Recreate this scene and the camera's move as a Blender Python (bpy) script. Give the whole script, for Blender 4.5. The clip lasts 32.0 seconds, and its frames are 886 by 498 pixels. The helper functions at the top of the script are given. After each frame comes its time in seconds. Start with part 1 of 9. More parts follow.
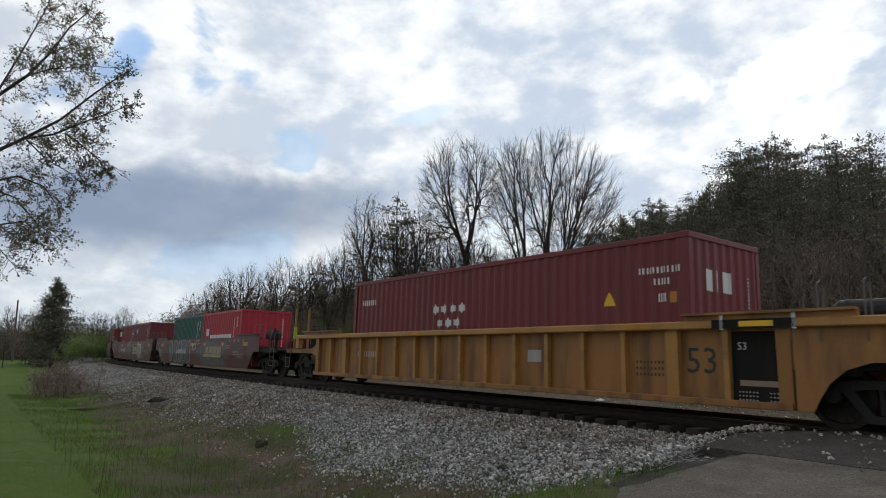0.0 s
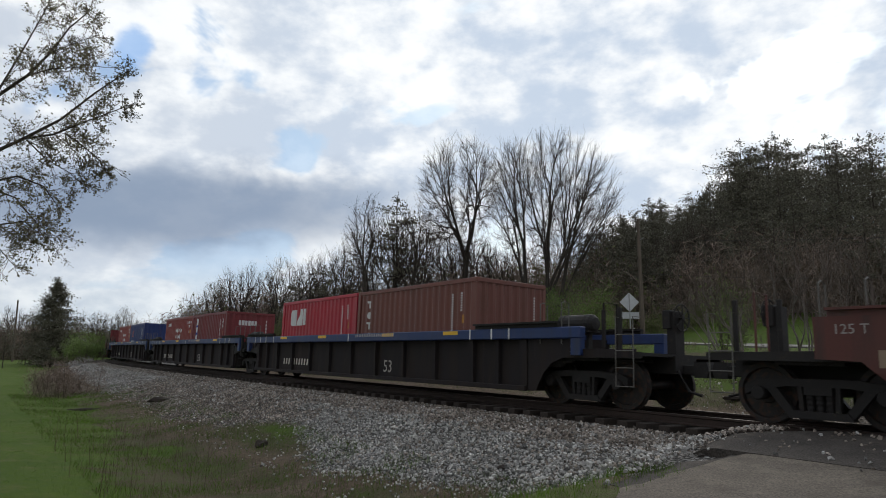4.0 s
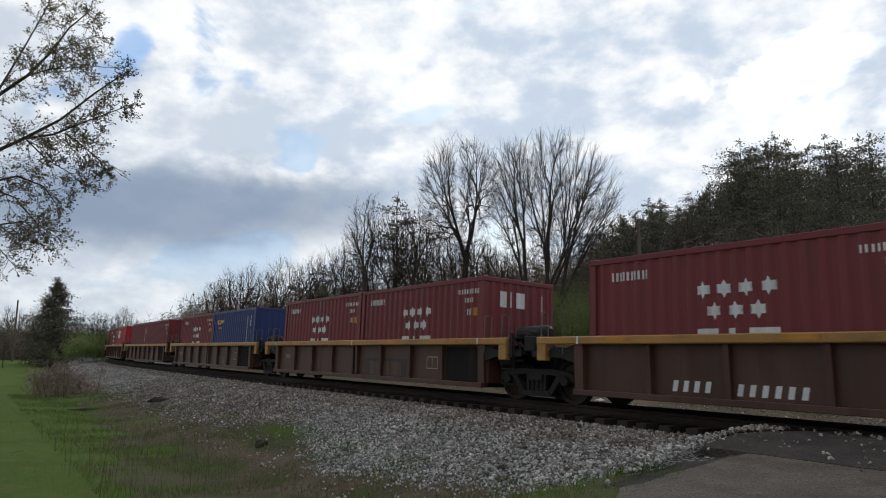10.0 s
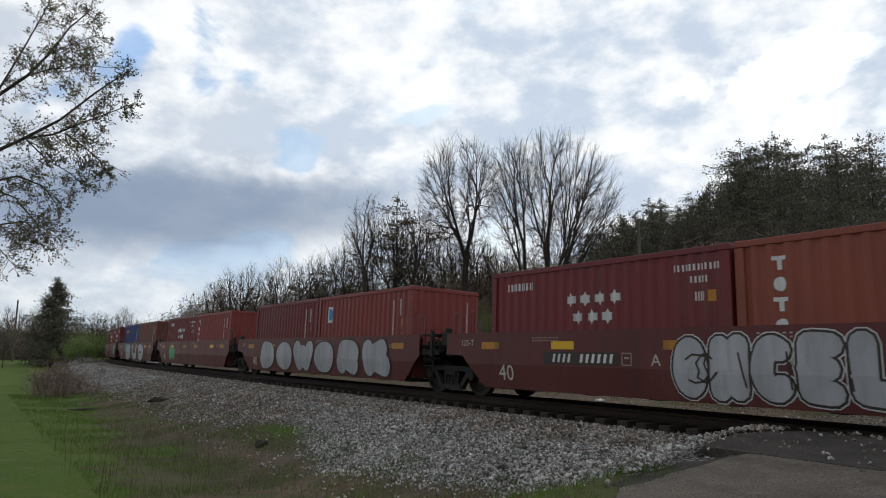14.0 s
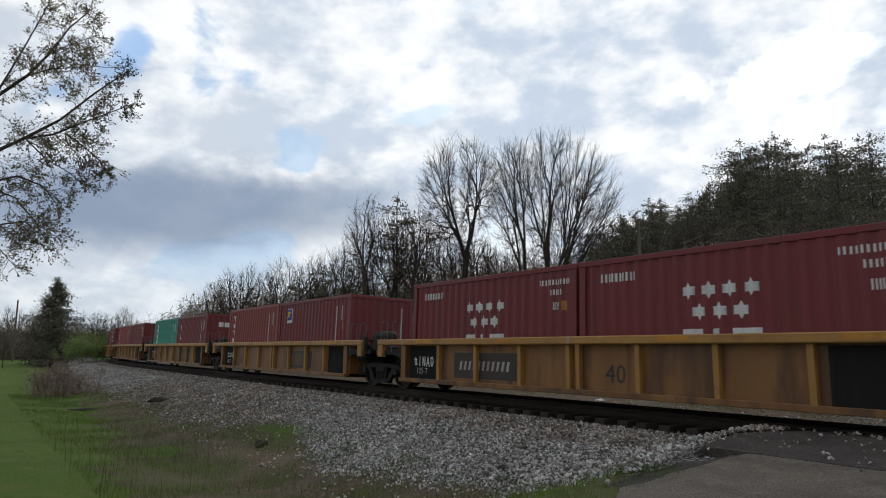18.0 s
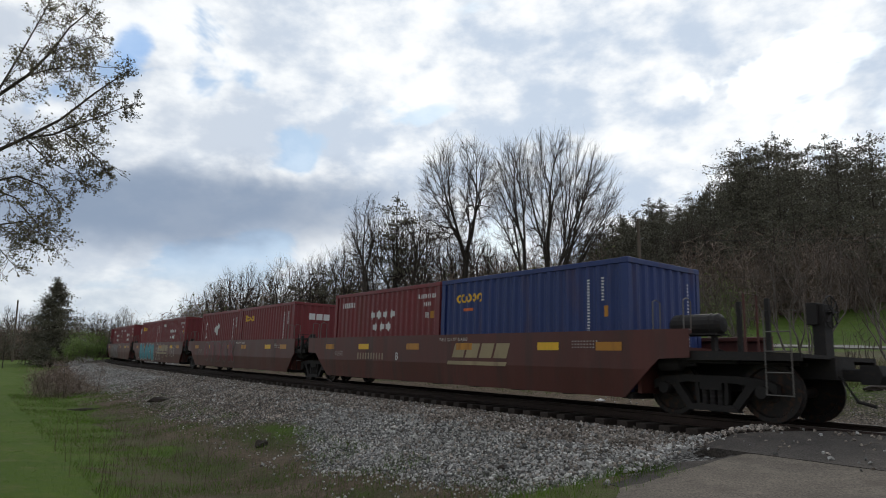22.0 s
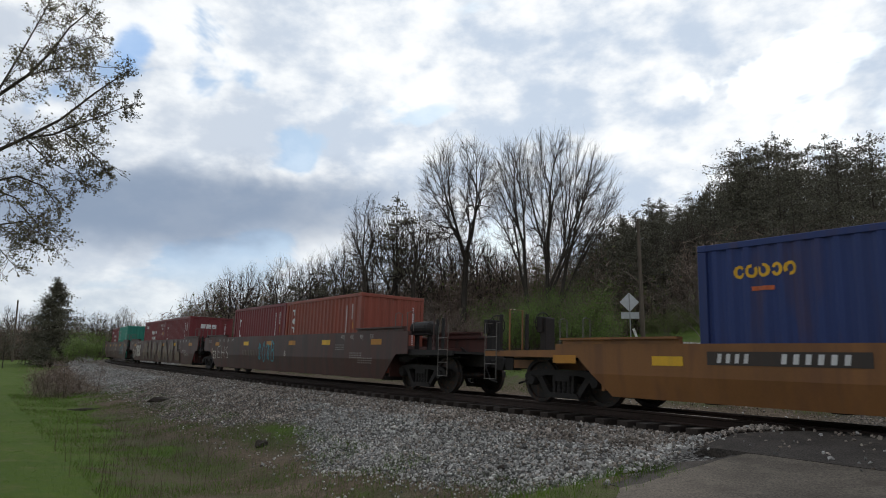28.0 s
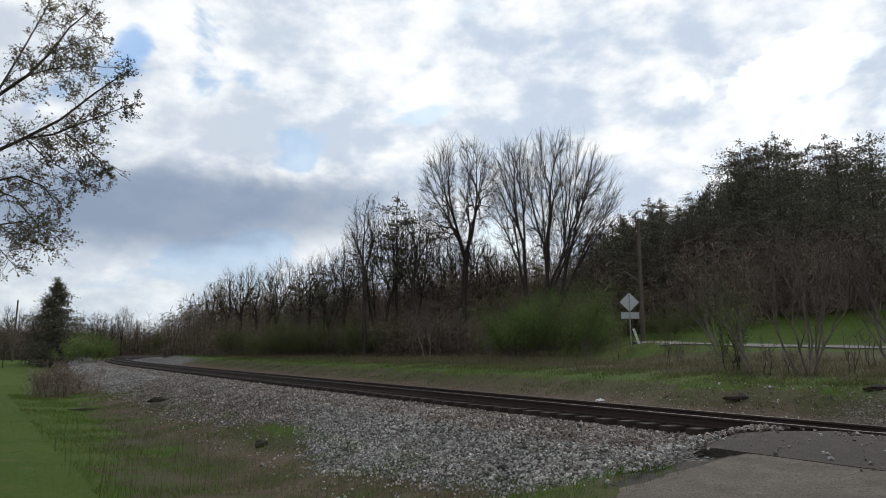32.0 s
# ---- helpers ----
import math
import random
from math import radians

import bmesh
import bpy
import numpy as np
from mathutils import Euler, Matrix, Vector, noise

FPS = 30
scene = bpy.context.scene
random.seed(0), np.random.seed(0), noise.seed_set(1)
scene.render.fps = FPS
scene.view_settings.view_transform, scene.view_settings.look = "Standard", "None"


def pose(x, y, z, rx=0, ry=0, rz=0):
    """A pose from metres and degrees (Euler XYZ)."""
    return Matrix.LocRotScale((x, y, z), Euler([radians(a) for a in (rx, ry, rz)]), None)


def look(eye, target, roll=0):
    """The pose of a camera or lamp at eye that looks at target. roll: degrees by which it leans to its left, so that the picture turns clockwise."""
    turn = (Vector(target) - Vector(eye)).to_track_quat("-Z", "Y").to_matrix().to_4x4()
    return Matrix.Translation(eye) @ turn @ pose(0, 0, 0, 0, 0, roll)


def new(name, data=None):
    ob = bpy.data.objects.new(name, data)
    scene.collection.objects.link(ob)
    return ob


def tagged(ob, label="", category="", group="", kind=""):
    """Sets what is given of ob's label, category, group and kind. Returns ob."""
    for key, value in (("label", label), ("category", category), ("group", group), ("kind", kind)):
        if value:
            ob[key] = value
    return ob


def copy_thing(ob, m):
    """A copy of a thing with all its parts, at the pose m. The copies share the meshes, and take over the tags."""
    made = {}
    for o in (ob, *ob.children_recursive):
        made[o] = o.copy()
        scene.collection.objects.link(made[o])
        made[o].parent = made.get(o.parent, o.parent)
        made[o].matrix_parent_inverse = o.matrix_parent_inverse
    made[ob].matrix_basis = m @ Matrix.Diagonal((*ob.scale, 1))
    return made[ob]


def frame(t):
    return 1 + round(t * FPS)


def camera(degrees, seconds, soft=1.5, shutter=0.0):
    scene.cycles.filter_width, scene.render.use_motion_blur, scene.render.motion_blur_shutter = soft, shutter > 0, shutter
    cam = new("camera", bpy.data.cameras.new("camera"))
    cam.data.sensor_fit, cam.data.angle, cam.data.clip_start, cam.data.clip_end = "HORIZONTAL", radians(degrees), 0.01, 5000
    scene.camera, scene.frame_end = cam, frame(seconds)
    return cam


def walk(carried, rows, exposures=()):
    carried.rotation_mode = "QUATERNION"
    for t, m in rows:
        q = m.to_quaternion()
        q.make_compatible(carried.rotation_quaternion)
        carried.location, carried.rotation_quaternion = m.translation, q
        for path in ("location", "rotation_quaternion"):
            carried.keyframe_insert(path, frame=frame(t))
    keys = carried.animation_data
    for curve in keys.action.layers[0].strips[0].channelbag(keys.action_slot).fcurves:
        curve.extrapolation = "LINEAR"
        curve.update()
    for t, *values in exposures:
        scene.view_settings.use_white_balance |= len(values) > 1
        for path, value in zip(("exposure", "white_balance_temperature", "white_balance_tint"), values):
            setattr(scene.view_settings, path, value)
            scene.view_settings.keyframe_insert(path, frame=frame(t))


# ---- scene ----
# The camera stands on the crossing road beside a single curved track; z = 0 is the top of the rails.
cam = camera(69.2, 32.0, 1.0, 0.04)
EYE = (0.0, 0.0, 1.241)
VIEW = look(EYE, (0.0, math.cos(0.1517), 1.241 + math.sin(0.1517)), 0.0)
walk(cam, [(0.0, VIEW), (32.0, VIEW)])
scene.view_settings.exposure = 0.0

# ---- light ----
SUN_AZ, SUN_EL = radians(22), radians(27)      # right of straight ahead, behind thin cloud


def make_world():
    w = bpy.data.worlds.new("sky")
    scene.world = w
    w.use_nodes = True
    nt = w.node_tree
    nt.nodes.clear()

    def nd(kind, **kw):
        n = nt.nodes.new(kind)
        for k, v in kw.items():
            n.inputs[k].default_value = v
        return n

    def ma(op, a, b=None, clamp=False):
        n = nt.nodes.new("ShaderNodeMath")
        n.operation, n.use_clamp = op, clamp
        for i, v in enumerate((a, b)):
            if v is None:
                continue
            if isinstance(v, (int, float)):
                n.inputs[i].default_value = v
            else:
                nt.links.new(v, n.inputs[i])
        return n.outputs[0]

    def ramp(v, lo, hi):
        n = nt.nodes.new("ShaderNodeMapRange")
        n.interpolation_type = "SMOOTHSTEP"
        n.inputs["From Min"].default_value, n.inputs["From Max"].default_value = lo, hi
        nt.links.new(v, n.inputs["Value"])
        return n.outputs["Result"]

    def mix(f, a, b):
        n = nt.nodes.new("ShaderNodeMix")
        n.data_type = "RGBA"
        for sock, v in ((n.inputs["Factor"], f), (n.inputs["A"], a), (n.inputs["B"], b)):
            if isinstance(v, (int, float)):
                sock.default_value = v
            elif isinstance(v, tuple):
                sock.default_value = (*v, 1)
            else:
                nt.links.new(v, sock)
        return n.outputs["Result"]

    sky = nt.nodes.new("ShaderNodeTexSky")
    sky.sky_type, sky.sun_disc = "NISHITA", False
    sky.sun_elevation, sky.sun_rotation = SUN_EL, SUN_AZ
    sky.air_density, sky.dust_density = 1.0, 1.5
    blue = nt.nodes.new("ShaderNodeVectorMath")
    blue.operation = "SCALE"
    blue.inputs["Scale"].default_value = 0.13
    nt.links.new(sky.outputs[0], blue.inputs[0])

    co = nt.nodes.new("ShaderNodeTexCoord")
    sep = nt.nodes.new("ShaderNodeSeparateXYZ")
    nt.links.new(co.outputs["Generated"], sep.inputs[0])
    X, Y, Z = sep.outputs
    flat = nt.nodes.new("ShaderNodeCombineXYZ")        # clouds lie a little flattened
    nt.links.new(X, flat.inputs[0])
    nt.links.new(Y, flat.inputs[1])
    nt.links.new(ma("MULTIPLY", Z, 1.7), flat.inputs[2])

    def fbm(scale, detail, offset, rough=0.55, bend=0.0):
        mp = nt.nodes.new("ShaderNodeMapping")
        mp.inputs["Location"].default_value = offset
        nt.links.new(flat.outputs[0], mp.inputs[0])
        n = nt.nodes.new("ShaderNodeTexNoise")
        n.inputs["Scale"].default_value, n.inputs["Detail"].default_value = scale, detail
        n.inputs["Roughness"].default_value, n.inputs["Distortion"].default_value = rough, bend
        nt.links.new(mp.outputs[0], n.inputs["Vector"])
        return n.outputs["Fac"]

    big, mid, fine = fbm(3.0, 3, (3.1, 1.7, 0.4)), fbm(8.5, 5, (7.7, 2.2, 4), 0.5, 0.1), fbm(20.0, 5, (1.4, 5.1, 9), 0.55)
    gaps = fbm(5.0, 5, (2.2, 8.4, 1.3), 0.52, 0.3)
    sunward = nt.nodes.new("ShaderNodeVectorMath")
    sunward.operation = "DOT_PRODUCT"
    sd = Vector((math.sin(SUN_AZ) * math.cos(SUN_EL), math.cos(SUN_AZ) * math.cos(SUN_EL), math.sin(SUN_EL)))
    sunward.inputs[1].default_value = sd
    nt.links.new(co.outputs["Generated"], sunward.inputs[0])
    toward = sunward.outputs["Value"]
    glow = ramp(toward, 0.70, 0.99)
    # a long slate-blue bank low in the west
    az, el = ma("DIVIDE", X, ma("MAXIMUM", Y, 0.05)), ma("DIVIDE", Z, ma("MAXIMUM", Y, 0.05))
    wob = ma("MULTIPLY", ma("SUBTRACT", mid, 0.5), 0.10)
    dx = ma("DIVIDE", ma("ADD", az, 0.45), 0.42)
    dz = ma("DIVIDE", ma("SUBTRACT", ma("ADD", el, wob), 0.220), 0.080)
    bank = ramp(ma("ADD", ma("MULTIPLY", dx, dx), ma("MULTIPLY", dz, dz)), 1.35, 0.05)
    puff = ma("ADD", ma("MULTIPLY", big, 0.26), ma("ADD", ma("MULTIPLY", mid, 0.46), ma("MULTIPLY", fine, 0.28)))
    shade = ramp(ma("ADD", puff, ma("MULTIPLY", glow, 0.020)), 0.44, 0.63)
    grey = mix(shade, (0.66, 0.73, 0.83), (1.04, 1.07, 1.09))
    white = mix(shade, (0.62, 0.72, 0.86), (1.08, 1.10, 1.11))
    cloud = mix(glow, grey, white)
    behind = ramp(toward, -0.3, 0.75)
    open_sky = mix(0.6, blue.outputs[0], mix(glow, (0.26, 0.50, 0.86), (0.48, 0.78, 0.98)))
    col = mix(ma("MULTIPLY", ramp(ma("SUBTRACT", gaps, ma("MULTIPLY", glow, 0.045)), 0.40, 0.32), 0.72), cloud, open_sky)
    hx, hz = ma("DIVIDE", ma("ADD", az, 0.515), 0.045), ma("DIVIDE", ma("SUBTRACT", ma("ADD", el, ma("MULTIPLY", wob, 0.5)), 0.49), 0.06)
    hole = ramp(ma("ADD", ma("ADD", ma("MULTIPLY", hx, hx), ma("MULTIPLY", hz, hz)), ma("MULTIPLY", fine, 1.2)), 1.5, 0.7)
    col = mix(ma("MULTIPLY", hole, 0.75), col, (0.28, 0.52, 0.92))      # a small gap of clear sky
    col = mix(ma("MULTIPLY", bank, 0.88), col, (0.245, 0.325, 0.46))
    low = ramp(ma("ADD", el, ma("MULTIPLY", wob, 0.6)), 0.16, 0.05)
    col = mix(ma("MULTIPLY", low, 0.75), col, mix(shade, (0.60, 0.69, 0.78), (0.88, 0.94, 0.98)))
    dim = nt.nodes.new("ShaderNodeVectorMath")
    dim.operation = "SCALE"
    nt.links.new(col, dim.inputs[0])
    nt.links.new(ma("ADD", ma("MULTIPLY", behind, 0.42), 0.58), dim.inputs["Scale"])
    bg = nt.nodes.new("ShaderNodeBackground")
    nt.links.new(dim.outputs[0], bg.inputs["Color"])
    bg.inputs["Strength"].default_value = 0.95
    out = nt.nodes.new("ShaderNodeOutputWorld")
    nt.links.new(bg.outputs[0], out.inputs[0])


make_world()
sun = bpy.data.lights.new("sun", "SUN")
sun.energy, sun.angle, sun.color = 1.0, radians(12), (1.0, 0.94, 0.86)
sun_ob = new("sun", sun)
sun_ob.matrix_world = look((math.sin(SUN_AZ) * 100, math.cos(SUN_AZ) * 100, math.tan(SUN_EL) * 100), (0, 0, 0))

# ---- materials ----
def surf(name, color, rough=0.7, metal=0.0, var=0.3, scale=1.5, fine=40.0, grain=0.15, bump=0.15,
         dirt=None, dirt_at=0.55, dirt_amt=0.6, stretch=(1, 1, 1), rnd=0.12, spec=0.4, trans=0.0, bump_scale=None, scuff=None, scuff_amt=0.3):
    """A procedural surface: colour varied at two scales, patches of dirt or rust, fine relief."""
    m = bpy.data.materials.new(name)
    m.use_nodes = True
    nt = m.node_tree
    b = nt.nodes["Principled BSDF"]
    L = nt.links.new
    co = nt.nodes.new("ShaderNodeTexCoord")
    mp = nt.nodes.new("ShaderNodeMapping")
    mp.inputs["Scale"].default_value = stretch
    L(co.outputs["Object"], mp.inputs[0])
    inf = nt.nodes.new("ShaderNodeObjectInfo")
    off = nt.nodes.new("ShaderNodeVectorMath")
    off.operation = "SCALE"
    off.inputs[0].default_value = (37.0, 11.0, 23.0)
    L(inf.outputs["Random"], off.inputs["Scale"])
    L(off.outputs[0], mp.inputs["Location"])

    def noise_tex(sc, det, vec=mp.outputs[0]):
        n = nt.nodes.new("ShaderNodeTexNoise")
        n.inputs["Scale"].default_value, n.inputs["Detail"].default_value = sc, det
        L(vec, n.inputs["Vector"])
        return n.outputs["Fac"]

    def mr(v, a, b_, lo=0.0, hi=1.0):
        n = nt.nodes.new("ShaderNodeMapRange")
        n.inputs["From Min"].default_value, n.inputs["From Max"].default_value = a, b_
        n.inputs["To Min"].default_value, n.inputs["To Max"].default_value = lo, hi
        L(v, n.inputs["Value"])
        return n.outputs["Result"]

    big, small = noise_tex(scale, 4), noise_tex(fine, 3, co.outputs["Object"])
    hsv = nt.nodes.new("ShaderNodeHueSaturation")
    hsv.inputs["Color"].default_value = (*color, 1)
    v = nt.nodes.new("ShaderNodeMath")
    v.operation = "MULTIPLY"
    L(mr(big, 0.25, 0.75, 1 - var, 1 + var), v.inputs[0])
    v2 = nt.nodes.new("ShaderNodeMath")
    v2.operation = "MULTIPLY"
    L(mr(small, 0.25, 0.75, 1 - grain, 1 + grain), v2.inputs[0])
    L(mr(inf.outputs["Random"], 0, 1, 1 - rnd, 1 + rnd), v2.inputs[1])
    L(v2.outputs[0], v.inputs[1])
    L(v.outputs[0], hsv.inputs["Value"])
    col = hsv.outputs[0]
    if dirt:
        mx = nt.nodes.new("ShaderNodeMix")
        mx.data_type = "RGBA"
        d = noise_tex(scale * 2.3, 7)
        L(mr(d, dirt_at, dirt_at + 0.16, 0, dirt_amt), mx.inputs["Factor"])
        L(col, mx.inputs["A"])
        mx.inputs["B"].default_value = (*dirt, 1)
        col = mx.outputs["Result"]
    if scuff:
        # rubbed and dusty places, and thin streaks that run down
        mp2 = nt.nodes.new("ShaderNodeMapping")
        mp2.inputs["Scale"].default_value = (7.0, 7.0, 0.35)
        L(co.outputs["Object"], mp2.inputs[0])
        L(off.outputs[0], mp2.inputs["Location"])
        for d, lo, hi, tint in ((noise_tex(1.6, 5, mp2.outputs[0]), 0.56, 0.72, dirt or scuff), (noise_tex(3.2, 8), 0.56, 0.70, scuff)):
            mx = nt.nodes.new("ShaderNodeMix")
            mx.data_type = "RGBA"
            L(mr(d, lo, hi, 0, scuff_amt), mx.inputs["Factor"])
            L(col, mx.inputs["A"])
            mx.inputs["B"].default_value = (*tint, 1)
            col = mx.outputs["Result"]
    L(col, b.inputs["Base Color"])
    L(mr(big, 0.2, 0.8, max(0.05, rough - 0.12), min(1, rough + 0.12)), b.inputs["Roughness"])
    b.inputs["Metallic"].default_value = metal
    b.inputs["Specular IOR Level"].default_value = spec
    if bump:
        bp = nt.nodes.new("ShaderNodeBump")
        bp.inputs["Strength"].default_value, bp.inputs["Distance"].default_value = bump, 0.02
        L(noise_tex(bump_scale or fine * 0.6, 4, co.outputs["Object"]), bp.inputs["Height"])
        L(bp.outputs[0], b.inputs["Normal"])
    if trans:
        b.inputs["Subsurface Weight"].default_value = trans
        b.inputs["Subsurface Radius"].default_value = (0.02, 0.03, 0.01)
    return m


RUST, SOOT = (0.10, 0.045, 0.025), (0.035, 0.03, 0.027)
DOWN = (1, 1, 0.18)      # streaks run down the sides


def paint(name, color, **kw):
    a = dict(rough=0.5, var=0.12, scale=1.2, fine=25, grain=0.05, bump=0.05, dirt=RUST, dirt_at=0.56, dirt_amt=0.35, stretch=DOWN, rnd=0.06, scuff=tuple(0.5 * c + 0.5 * g for c, g in zip(color, (0.17, 0.105, 0.080))), scuff_amt=0.20 if "car" in name or "sill" in name else 0.14)
    a.update(kw)
    return surf(name, color, **a)


